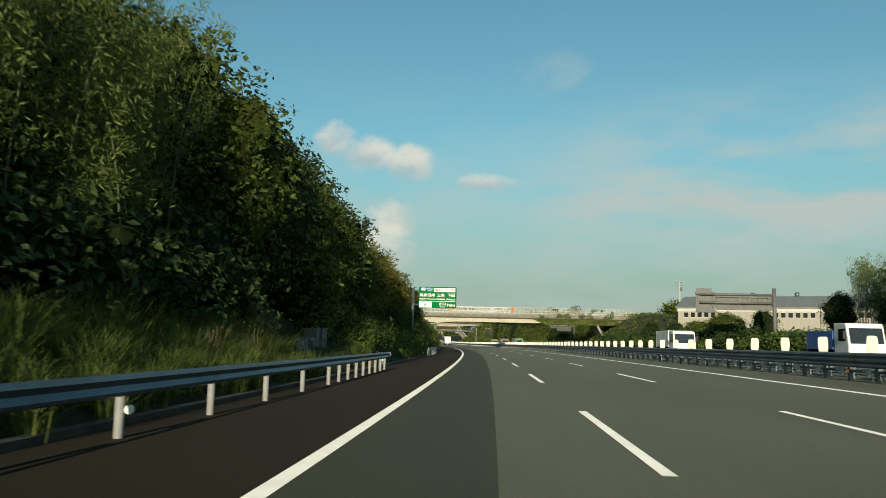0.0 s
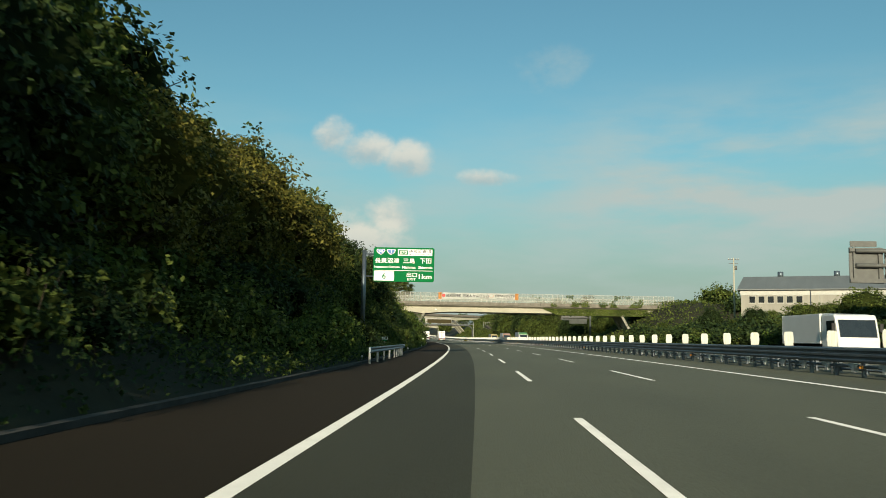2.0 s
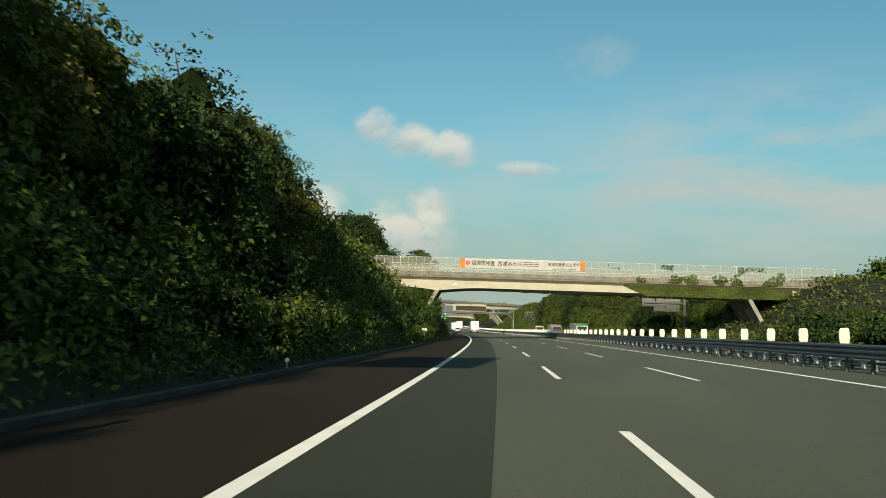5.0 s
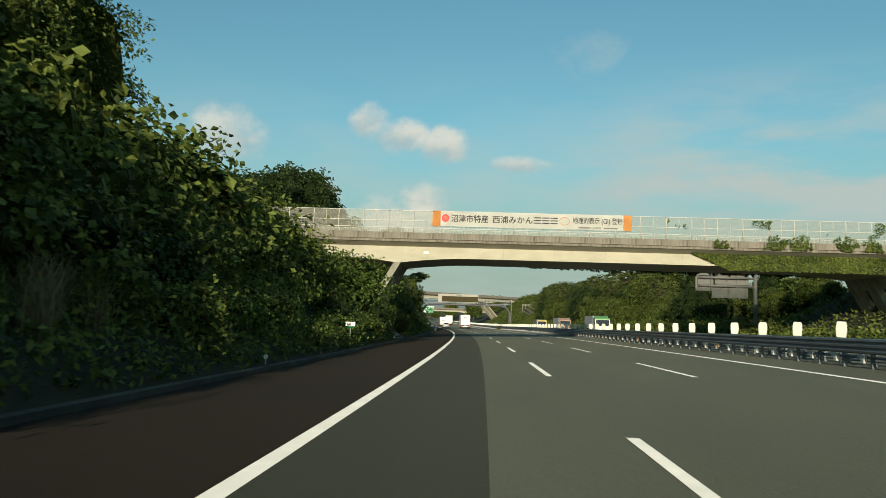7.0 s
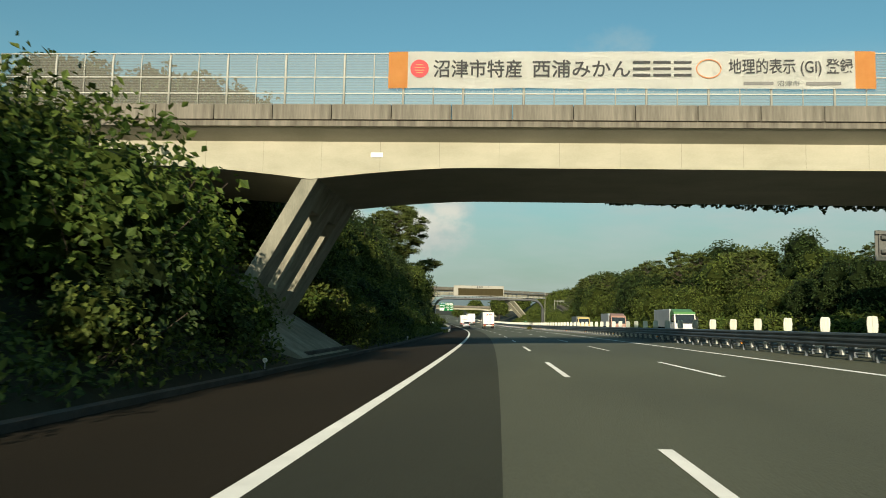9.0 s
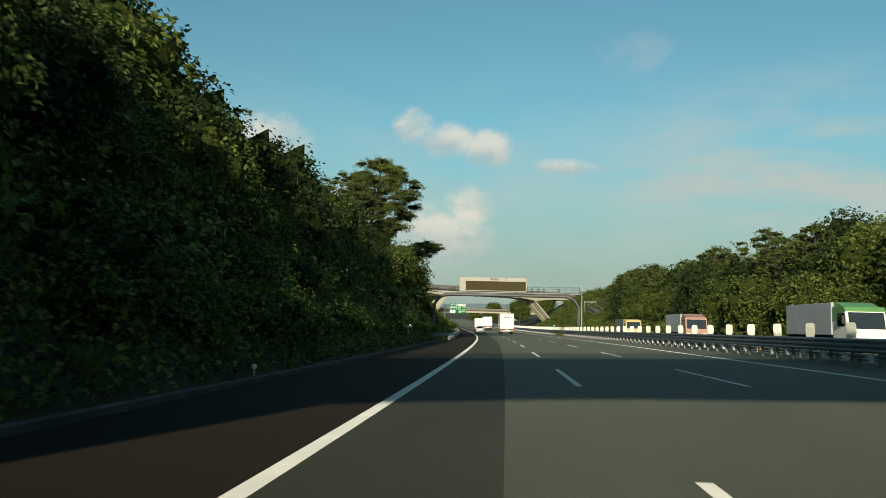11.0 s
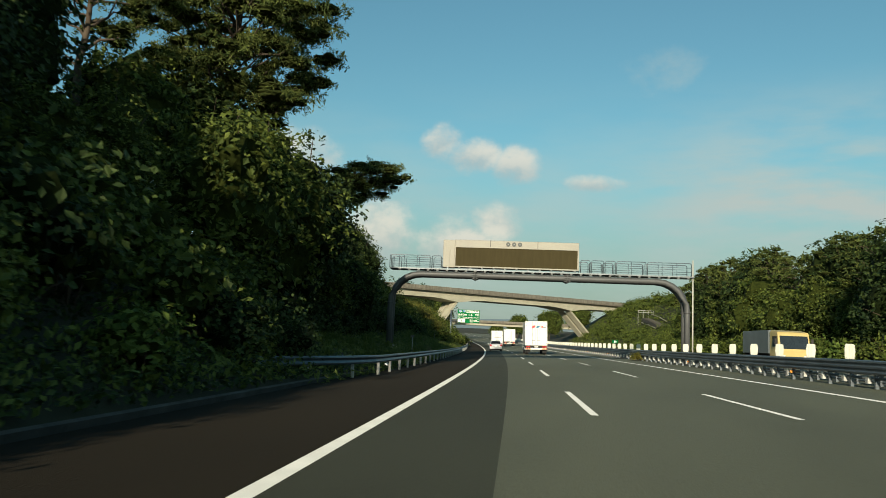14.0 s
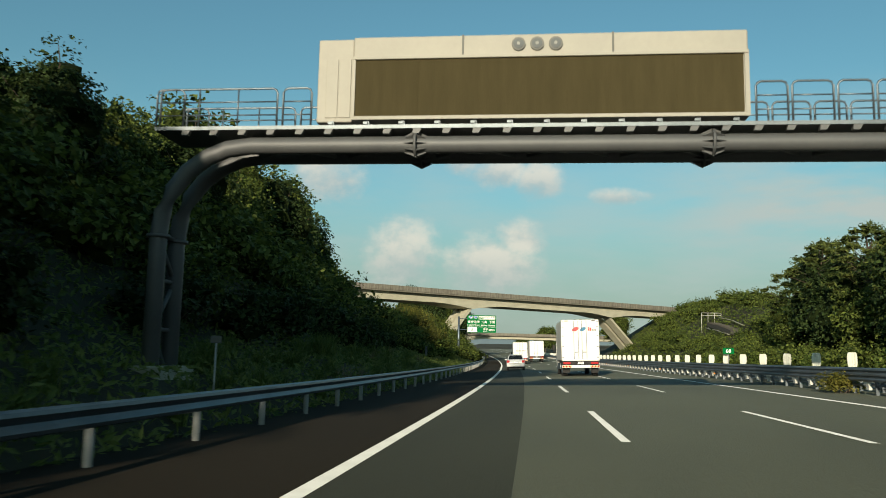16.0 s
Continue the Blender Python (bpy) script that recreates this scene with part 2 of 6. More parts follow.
LEAF_MID = leaf_material("mid green leaves", (0.024, 0.046, 0.009), (0.160, 0.200, 0.038), 0.26)
LEAF_DARK = leaf_material("dark green leaves", (0.013, 0.030, 0.009), (0.055, 0.086, 0.020), 0.2)
LEAF_YELLOW = leaf_material("yellowing leaves", (0.052, 0.062, 0.011), (0.215, 0.195, 0.036))
LEAF_BRIGHT = leaf_material("fresh green leaves", (0.036, 0.072, 0.012), (0.155, 0.215, 0.040), 0.26)
NEEDLES = leaf_material("pine needles", (0.042, 0.070, 0.017), (0.160, 0.188, 0.046), 0.28)
BAMBOO_LEAF = leaf_material("bamboo leaves", (0.070, 0.105, 0.020), (0.190, 0.230, 0.060), 0.3)
def shaded_heart_of(leaf, k=0.3):
    """The dense inside of a crown: the leaves' tones darkened to stand for shade."""
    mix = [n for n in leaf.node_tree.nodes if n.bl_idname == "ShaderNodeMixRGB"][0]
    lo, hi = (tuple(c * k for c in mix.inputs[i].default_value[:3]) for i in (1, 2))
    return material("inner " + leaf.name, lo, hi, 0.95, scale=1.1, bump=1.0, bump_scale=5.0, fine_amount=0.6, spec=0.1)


# a darkened copy of each leaf material, for the shade between sprays
SHADED_HEARTS = {m.name: shaded_heart_of(m) for m in (LEAF_MID, LEAF_DARK, LEAF_YELLOW, LEAF_BRIGHT, NEEDLES, BAMBOO_LEAF)}
GRASS = leaf_material("grass blades", (0.058, 0.098, 0.020), (0.195, 0.235, 0.060), 0.35)
DRY_GRASS = leaf_material("dry grass", (0.14, 0.12, 0.06), (0.27, 0.23, 0.12), 0.3)


def clear_panel(name):
    """Thin tinted clear plastic with a ribbed haze."""
    m = bpy.data.materials.new(name)
    m.use_nodes = True
    add, link = nodes_of(m.node_tree)
    shader, out = m.node_tree.nodes["Principled BSDF"], m.node_tree.nodes["Material Output"]
    shader.inputs["Base Color"].default_value = rgb(0.34, 0.33, 0.28)
    shader.inputs["Roughness"].default_value = 0.5
    see = add("ShaderNodeBsdfTransparent", Color=rgb(0.93, 0.95, 0.93))
    at = add("ShaderNodeTexCoord")
    wave = add("ShaderNodeTexWave", bands_direction="Z", Scale=3.2)
    link(at.outputs["Object"], wave.inputs["Vector"])
    span = add("ShaderNodeMapRange")
    span.inputs[3].default_value, span.inputs[4].default_value = 0.13, 0.27
    link(wave.outputs["Fac"], span.inputs[0])
    mix = add("ShaderNodeMixShader")
    link(span.outputs[0], mix.inputs[0])
    link(see.outputs[0], mix.inputs[1])
    link(shader.outputs[0], mix.inputs[2])
    link(mix.outputs[0], out.inputs[0])
    return m


CLEAR = clear_panel("ribbed clear panel")

# ---- the road's line: along (s), to the right (d), up (z) ----
BANK = 0.028                         # the carriageway rises to the right
STEP = 1.0
S0, S1 = -200, 3200
_s = np.arange(S0, S1 + 1, STEP)
_k = np.clip(_s, 0, 620)
_th = (0.3423 * _s + 0.0082 * (_k / 300) * _k / 2 - 0.0201 * (_k / 300) ** 2 * _k / 3) / 1000
_th = np.where(_s > 620, np.interp(620, _s, _th), _th)
_x = np.concatenate([[0], np.cumsum(-np.sin((_th[1:] + _th[:-1]) / 2) * STEP)])
_y = np.concatenate([[0], np.cumsum(np.cos((_th[1:] + _th[:-1]) / 2) * STEP)])
_x -= np.interp(0, _s, _x)
_y -= np.interp(0, _s, _y)


def profile(s):
    """The sag of the road: it starts to climb towards the far bridges."""
    u = min(max(s - 345.0, 0.0), 300.0)
    return 3e-5 * u * u + (0.018 * (s - 645) if s > 645 else 0.0)


def heading(s):
    return float(np.interp(s, _s, _th))


def at(s, d, z=0.0):
    th = heading(s)
    return Vector((float(np.interp(s, _s, _x)) + d * math.cos(th), float(np.interp(s, _s, _y)) + d * math.sin(th), z + profile(s)))


def frame_at(s, d, z=0.0, turn=0.0, size=1.0):
    """The pose of a thing that stands at (s, d, z): its x to the right of the road, its y along it. turn in degrees."""
    return Matrix.LocRotScale(at(s, d, z), Euler((0, 0, heading(s) + radians(turn))), Vector((size, size, size)))


def road_z(d):
    return BANK * max(min(d, 13.8), -6.6)


def smooth(a, b, v):
    t = min(max((v - a) / (b - a), 0.0), 1.0)
    return t * t * (3 - 2 * t)


def ground_z(s, d):
    """The lie of the land: a cutting to the left, lower banks to the right."""
    if -6.45 <= d <= 27.5:
        return road_z(d) - 0.12
    bump = 0.5 * noise.noise(Vector((s * 0.06, d * 0.09, 0))) + 0.18 * noise.noise(Vector((s * 0.3, d * 0.35, 4)))
    if d < 0:
        u = -d - 6.45
        open_verge = max(1 - smooth(40, 60, s), smooth(300, 335, s) * (1 - smooth(455, 480, s)))
        steep = 0.62 - 0.22 * open_verge * (1 - smooth(4, 8, u))
        h = 0.10 + steep * min(u, 10.0) + 0.30 * max(min(u - 10, 14.0), 0) + 0.02 * max(u - 24, 0) * (1 if u < 200 else 200 / u)
        fade = smooth(0, 1.5, u)
        low = 1 - 0.35 * smooth(395, 430, s) * (1 - smooth(455, 500, s))
        dug = smooth(212, 215, s) * (1 - smooth(227, 231, s)) * smooth(0.0, 0.8, u) * (1 - smooth(4.2, 5.5, u))
        dip = smooth(31, 35, s) * (1 - smooth(45, 49, s)) * (1 - smooth(3.2, 5.5, u)) * 0.55 * min(1.0, u / 1.5)
        return road_z(-6.45) - dip + h * low + bump * fade - 1.3 * dug * min(1.0, u / 1.6)
    u = d - 27.5
    h = 0.2 + 0.16 * min(u, 8) + 0.22 * max(min(u - 8, 10), 0) + 0.01 * max(u - 18, 0) * (1 if u < 200 else 200 / u)
    rise = smooth(440, 500, s) * (1 - smooth(560, 640, s))
    h += rise * 0.62 * max(min(u, 14), 0) + 0.62 * smooth(198, 216, s) * (1 - smooth(230, 252, s)) * max(min(u, 16) - 7.0, 0)
    return road_z(13.8) + h + bump * smooth(0, 3, u)


# ---- small makers ----


def part(name, bm, mat, parent=None, label=""):
    """Links a bmesh as one mesh object under a thing or a part."""
    me = bpy.data.meshes.new(name)
    bm.to_mesh(me)
    bm.free()
    for m in mat if isinstance(mat, (list, tuple)) else [mat]:
        me.materials.append(m)
    ob = new(name, me)
    ob.parent = parent
    if label:
        ob["label"] = label
    return ob


def thing(name, m, label, category, group="", kind=""):
    ob = new(name)
    ob.empty_display_size = 0.2
    ob.matrix_basis = m
    return tagged(ob, label, category, group, kind)


def box(bm, x0, x1, y0, y1, z0, z1, bevel=0.0, mat=0):
    v = [bm.verts.new((x, y, z)) for z in (z0, z1) for y in (y0, y1) for x in (x0, x1)]
    fs = [bm.faces.new([v[i] for i in q]) for q in ((0, 2, 3, 1), (4, 5, 7, 6), (0, 1, 5, 4), (2, 6, 7, 3), (0, 4, 6, 2), (1, 3, 7, 5))]
    for f in fs:
        f.material_index = mat
    if bevel:
        es = list({e for f in fs for e in f.edges})
        bmesh.ops.bevel(bm, geom=es, offset=bevel, segments=2, affect="EDGES", profile=0.5)
    return bm


def boxes(*rows, bevel=0.0):
    bm = bmesh.new()
    for r in rows:
        box(bm, *r, bevel=bevel)
    return bm


def prism(bm, outline, x0, x1, axis="x", bevel=0.0):
    """An outline in the plane across the axis, pushed from x0 to x1."""
    put = {"x": lambda a, b, c: (c, a, b), "y": lambda a, b, c: (a, c, b), "z": lambda a, b, c: (a, b, c)}[axis]
    lo = [bm.verts.new(put(a, b, x0)) for a, b in outline]
    hi = [bm.verts.new(put(a, b, x1)) for a, b in outline]
    n = len(outline)
    fs = [bm.faces.new(lo[::-1]), bm.faces.new(hi)]
    fs += [bm.faces.new((lo[i], lo[(i + 1) % n], hi[(i + 1) % n], hi[i])) for i in range(n)]
    bmesh.ops.recalc_face_normals(bm, faces=fs)
    if bevel:
        bmesh.ops.bevel(bm, geom=list({e for f in fs for e in f.edges}), offset=bevel, segments=2, affect="EDGES", profile=0.5)
    return bm


def tube(bm, points, radii, sides=8, caps=True):
    """A round bar through the points, with a radius at each."""
    points = [Vector(p) for p in points]
    radii = radii if isinstance(radii, (list, tuple)) else [radii] * len(points)
    rings = []
    for i, p in enumerate(points):
        along = (points[min(i + 1, len(points) - 1)] - points[max(i - 1, 0)]).normalized()
        side = along.cross(Vector((0, 0, 1)) if abs(along.z) < 0.9 else Vector((0, 1, 0))).normalized()
        up = side.cross(along)
        rings.append([bm.verts.new(p + radii[i] * (math.cos(a) * side + math.sin(a) * up)) for a in (2 * math.pi * k / sides for k in range(sides))])
    for r, q in zip(rings, rings[1:]):
        for k in range(sides):
            f = bm.faces.new((r[k], q[k], q[(k + 1) % sides], r[(k + 1) % sides]))
            f.smooth = True
    if caps:
        bm.faces.new(rings[0]), bm.faces.new(rings[-1][::-1])
    return bm


def disc(bm, centre, radius, depth, axis="y", sides=20):
    c = Vector(centre)
    n = {"x": Vector((1, 0, 0)), "y": Vector((0, 1, 0)), "z": Vector((0, 0, 1))}[axis]
    return tube(bm, [c - n * depth / 2, c + n * depth / 2], radius, sides)


def sweep(bm, section, ss, closed=True, mat=0, smooth_faces=False, aside=None):
    """A section of (d, z) pairs drawn along the road through the stations ss."""
    rings = [[bm.verts.new(at(s, d + (aside(s) if aside else 0.0), z)) for d, z in section] for s in ss]
    n = len(section)
    for r, q in zip(rings, rings[1:]):
        for k in range(n if closed else n - 1):
            f = bm.faces.new((r[k], r[(k + 1) % n], q[(k + 1) % n], q[k]))
            f.material_index, f.smooth = mat, smooth_faces
    if closed:
        bm.faces.new(rings[0][::-1]), bm.faces.new(rings[-1])
    return bm


def stations(a, b, step):
    n = max(1, round((b - a) / step))
    return [a + (b - a) * i / n for i in range(n + 1)]


def writing(text, height, mat, parent, x, y, z, width=None, name="lettering", squeeze=1.0):
    """Letters that stand upright and face -y, with their middle at (x, z) and their front at y."""
    cu = bpy.data.curves.new(name, "FONT")
    cu.body, cu.size, cu.align_x, cu.align_y, cu.extrude, cu.offset = text, 1.0, "CENTER", "CENTER", 0.0, 0.012
    cu.resolution_u = 3
    tmp = new(name, cu)
    me = bpy.data.meshes.new_from_object(tmp.evaluated_get(bpy.context.evaluated_depsgraph_get()))
    bpy.data.objects.remove(tmp)
    bpy.data.curves.remove(cu)
    co = np.empty(len(me.vertices) * 3)
    me.vertices.foreach_get("co", co)
    co = co.reshape(-1, 3)
    lo, hi = co[:, :2].min(0), co[:, :2].max(0)
    k = height / max(hi[1] - lo[1], 1e-6)
    kx = width / max(hi[0] - lo[0], 1e-6) if width else k * squeeze
    flat = np.zeros_like(co)
    flat[:, 0] = (co[:, 0] - (lo[0] + hi[0]) / 2) * kx + x
    flat[:, 2] = (co[:, 1] - (lo[1] + hi[1]) / 2) * k + z
    flat[:, 1] = y
    me.vertices.foreach_set("co", flat.ravel())
    me.materials.clear()
    me.materials.append(mat)
    ob = new(name, me)
    ob.parent = parent
    return ob


def mesh_from(name, verts, faces, mats, parent=None, slots=None):
    me = bpy.data.meshes.new(name)
    me.from_pydata([tuple(v) for v in verts], [], faces)
    for m in mats:
        me.materials.append(m)
    if slots is not None:
        me.polygons.foreach_set("material_index", slots)
    ob = new(name, me)
    ob.parent = parent
    return ob


# ---- ground, road, lines ----


def build_ground():
    ds = [-1600, -800, -400, -200, -110, -70, -50, -38, -30, -26, -22, -19, -16.5, -14, -12, -10.5, -9.5, -8.7, -8, -7.4, -6.9, -6.45, -6.3,
          27.4, 27.6, 29, 31, 33.5, 36, 39, 42, 46, 52, 60, 75, 100, 150, 250, 500, 1000, 2400]
    ss = stations(-200, 620, 4.0) + [640, 670, 710, 760, 830, 920, 1050, 1250, 1500, 1900, 2500, 3200]
    verts, faces = [], []
    for s in ss:
        for d in ds:
            verts.append(at(s, d, ground_z(s, d)))
    n = len(ds)
    for i in range(len(ss) - 1):
        for j in range(n - 1):
            faces.append((i * n + j, i * n + j + 1, (i + 1) * n + j + 1, (i + 1) * n + j))
    ob = mesh_from("ground", verts, faces, [SOIL])
    for p in ob.data.polygons:
        p.use_smooth = True
    return tagged(ob, "brown soil banks with leaf litter beside the road", "ground", kind="structure")


build_ground()


def build_road():
    bm = bmesh.new()
    ss = stations(-190, 700, 5.0) + [720, 760, 800, 900, 1000]
    for slot, d0, d1 in ((0, -6.32, -2.15), (1, -2.15, 0.03), (2, 0.03, 13.8), (2, 13.8, 27.45)):
        sweep(bm, [(d0, road_z(d0)), (d1, road_z(d1))], ss, closed=False, mat=slot)
    bmesh.ops.remove_doubles(bm, verts=bm.verts, dist=0.001)
    bmesh.ops.recalc_face_normals(bm, faces=bm.faces)
    return tagged(part("road", bm, [ASPHALT_BROWN, ASPHALT_DARK, ASPHALT]), "grey asphalt motorway with a darker strip in the slow lane", "road", kind="structure")


road = build_road()


def line(name, d, width, a, b, step=5.0):
    bm = bmesh.new()
    z = road_z(d) + 0.006
    sweep(bm, [(d - width / 2, z), (d + width / 2, z)], stations(a, b, step), closed=False)
    bmesh.ops.recalc_face_normals(bm, faces=bm.faces)
    return part(name, bm, PAINT, road)


line("edge_line", -2.15, 0.22, -190, 1000)
line("edge_line", 9.58, 0.28, -190, 1000)
line("edge_line", 15.0, 0.20, -190, 1000)
line("edge_line", 26.2, 0.20, -190, 1000)
for d, ph in ((1.765, 8.57), (5.588, 8.46), (18.7, 3.0), (22.4, 3.0)):
    for k in range(-5, 42):
        line("lane_dash", d, 0.16, ph + 20 * k, ph + 20 * k + 8, 8.0)

bm = bmesh.new()
zk = road_z(-6.4)
sweep(bm, [(-6.34, zk - 0.1), (-6.30, zk + 0.13), (-6.46, zk + 0.15), (-6.50, zk - 0.1)], stations(-20, 336, 4.0))
tagged(part("kerb", bm, KERB_STONE), "low grey concrete kerb along the shoulder", "kerb", kind="structure")
bm = bmesh.new()
sweep(bm, [(-7.0, zk - 0.1), (-7.0, zk + 0.34), (-7.2, zk + 0.36), (-7.22, zk - 0.1)], stations(218, 312, 4.0))
tagged(part("gutter_wall", bm, KERB_STONE), "low mossy concrete gutter wall at the foot of the bank", "wall", kind="structure")

# ---- guard rails ----
W_BEAM = [(0.00, 0.00), (0.045, 0.02), (0.06, 0.07), (0.02, 0.12), (-0.005, 0.16), (0.02, 0.20), (0.06, 0.25), (0.045, 0.30), (0.0, 0.33),
          (-0.012, 0.33), (0.033, 0.296), (0.048, 0.25), (0.008, 0.205), (-0.017, 0.16), (0.008, 0.115), (0.048, 0.07), (0.033, 0.024), (-0.012, 0.0)]


def side_rail(a, b, d, top, posts, label, flare=0.0):
    """A waved beam on round posts, with a reflector here and there."""
    rail = thing("guard_rail", Matrix.Identity(4), label, "guard rail", "guard rails beside the shoulder")
    base = road_z(d)
    bm = bmesh.new()
    sweep(bm, [(d + x, base + top - 0.33 + z) for x, z in W_BEAM], stations(a, b, 2.0), aside=lambda s: -flare * max(0.0, 1 - (s - a) / 11.0) ** 1.6)
    part("beam", bm, RAIL_BLUE, rail)
    me = None
    for s in posts:
        if me is None:
            bm = tube(bmesh.new(), [(0, 0, -0.4), (0, 0, top - 0.12)], 0.07, 12)
            p = part("post", bm, POST_WHITE, rail)
            me = p.data
        else:
            p = new("post", me)
            p.parent = rail
        p.matrix_basis = frame_at(s, d - 0.10 - flare * max(0.0, 1 - (s - a) / 11.0) ** 1.6, base)
    for s in (a, b):
        bm = prism(bmesh.new(), [(-0.02, 0.0), (0.10, 0.02), (0.12, 0.17), (0.10, 0.31), (-0.02, 0.33)], -0.02, 0.30 if s == b else -0.30, axis="y", bevel=0.012)
        end = part("end_cap", bm, RAIL_BLUE, rail)
        end.matrix_basis = frame_at(s, d - (flare if s == a else 0.0), base + top - 0.33)
    return rail


rail_a = side_rail(-60, 44.8, -5.45, 0.95, [-60 + 4 * i for i in range(23)] + [30, 32, 34, 36, 38, 40, 42, 43.8], "grey-blue galvanised steel guard rail on white posts")
side_rail(88, 113.2, -5.75, 0.95, [89, 93, 97, 101, 105, 107.2, 109.2, 111.2, 112.8], "short galvanised guard rail beside the leafy bank")
rail_c = side_rail(316.5, 640, -5.45, 0.84, [345.1 + 3.52 * i for i in range(-7, 84)], "long galvanised guard rail curving along the grassy verge", 2.8)


def thrie(side, d, base):
    """Section of the median's three-waved beam, facing the side +1 or -1."""
    front = [(0.0, 0.0), (0.06, 0.03), (0.07, 0.08), (0.02, 0.13), (0.02, 0.17), (0.07, 0.21), (0.07, 0.27), (0.02, 0.31), (0.02, 0.35), (0.07, 0.40), (0.06, 0.46), (0.0, 0.49)]
    back = [(x - 0.014, z) for x, z in front[::-1]]
    return [(d + side * x, base + 0.46 + z) for x, z in front + back]


def median_rail(a, b):
    rail = thing("median_guard_rail", Matrix.Identity(4), "double-sided dark grey steel guard rail in the median strip", "guard rail", "median guard rails")
    base = road_z(12.4)
    for side, d in ((-1, 12.15), (1, 13.45)):
        bm = bmesh.new()
        sweep(bm, thrie(side, d, base), stations(a, b, 5.0))
        part("beam", bm, RAIL_GREY, rail)
    for d, z in ((13.35, 0.18), (13.35, 0.32), (12.3, 0.34)):
        bm = bmesh.new()
        sweep(bm, [(d + 0.05 * math.cos(q), base + z + 0.05 * math.sin(q)) for q in (0, 1.05, 2.09, 3.14, 4.19, 5.24)], stations(a, b, 10.0))
        part("lower_pipe", bm, RAIL_GREY, rail)
    post = bracket = back = None
    s = a + 1.0
    k = 0
    while s < b:
        if post is None:
            post = part("post", boxes((-0.06, 0.06, -0.06, 0.06, -0.4, 0.92), bevel=0.01), RAIL_GREY, rail)
            bracket = part("bracket", boxes((-0.14, -0.02, -0.20, 0.02, 0.16, 0.44), (-0.13, -0.03, 0.02, 0.26, 0.32, 0.44), bevel=0.008), BRACKET, rail)
            back = part("post", boxes((-0.06, 0.06, -0.06, 0.06, -0.4, 0.92), bevel=0.01), RAIL_GREY, rail)
            trio = (post, bracket, back)
        else:
            trio = tuple(new(o.name.split(".")[0], o.data) for o in (post, bracket, back))
            for o in trio:
                o.parent = rail
        trio[0].matrix_basis = frame_at(s, 12.30, base)
        trio[1].matrix_basis = frame_at(s + 0.55, 12.30, base)
        trio[2].matrix_basis = frame_at(s, 13.32, base)
        if k % 10 == 4:
            bm = disc(bmesh.new(), (0, 0, 0), 0.06, 0.04, "y", 12)
            o = part("reflector", bm, ORANGE, rail, "round orange reflector")
            o.matrix_basis = frame_at(s - 0.08, 12.18, base + 0.33)
        s += 2.0
        k += 1
    return rail


for a in range(-60, 640, 100):
    median_rail(a, min(a + 100, 640))


def glare_board():
    """A white barrel-shaped board with ribs on a short stub."""
    b = thing("glare_board", Matrix.Identity(4), "white rounded plastic glare board on the median guard rail", "glare board", "glare boards on the median rail")
    outline = [(-0.165, 0.0), (0.165, 0.0), (0.182, 0.12), (0.195, 0.27), (0.19, 0.40), (0.17, 0.53), (0.13, 0.57), (-0.13, 0.57), (-0.17, 0.53), (-0.19, 0.40), (-0.195, 0.27), (-0.182, 0.12)]
    part("board", prism(bmesh.new(), outline, -0.02, 0.02, axis="y", bevel=0.008), BOARD_WHITE, b)
    for x in (-0.095, 0.0, 0.095):
        part("rib", boxes((x - 0.022, x + 0.022, -0.04, -0.02, 0.03, 0.54)), BOARD_WHITE, b)
    part("stub", tube(bmesh.new(), [(0, 0.04, -0.95), (0, 0.04, 0.2)], 0.03, 8), RAIL_GREY, b)
    return b


board = glare_board()
zb = road_z(12.8) + 0.95
for k in range(170):
    s = -60 + 4 * k + 0.4
    m = frame_at(s, 12.8, zb, turn=random.uniform(-4, 4)) @ pose(0, 0, 0, random.uniform(-1.5, 1.5), random.uniform(-2, 2), 0)
    if k == 0:
        board.matrix_basis = m
    else:
        copy_thing(board, m)

# ---- delineators and kilometre plates at the left edge ----


def delineator(s, d=-6.42):
    t = thing("delineator", frame_at(s, d, road_z(d) + 0.14), "small round white reflector on a short post by the kerb", "delineator", "delineators along the kerb")
    part("post", tube(bmesh.new(), [(0, 0, -0.1), (0, 0, 0.22)], 0.02, 8), POST_WHITE, t)
    part("foot", boxes((-0.09, 0.09, -0.06, 0.06, -0.08, 0.03), bevel=0.01), KERB_STONE, t)
    head = part("head", disc(bmesh.new(), (0, 0, 0.27), 0.065, 0.04), SIGN_WHITE, t)
    part("lens", disc(bmesh.new(), (0, -0.024, 0.27), 0.045, 0.012), BOARD_WHITE, head)


for s in (50, 90, 130.2, 170.6, 210, 250):
    delineator(s)
for s in (12.0, 329.0):
    t = thing("rail_reflector", frame_at(s, -5.40, road_z(-5.4) + 0.42), "round white reflector on a guard rail post", "reflector", "reflectors on the rail posts")
    part("head", disc(bmesh.new(), (0, 0, 0), 0.07, 0.04), SIGN_WHITE, t)
    part("arm", boxes((-0.1, 0.0, 0.01, 0.03, -0.02, 0.02)), GALVANISED, t)


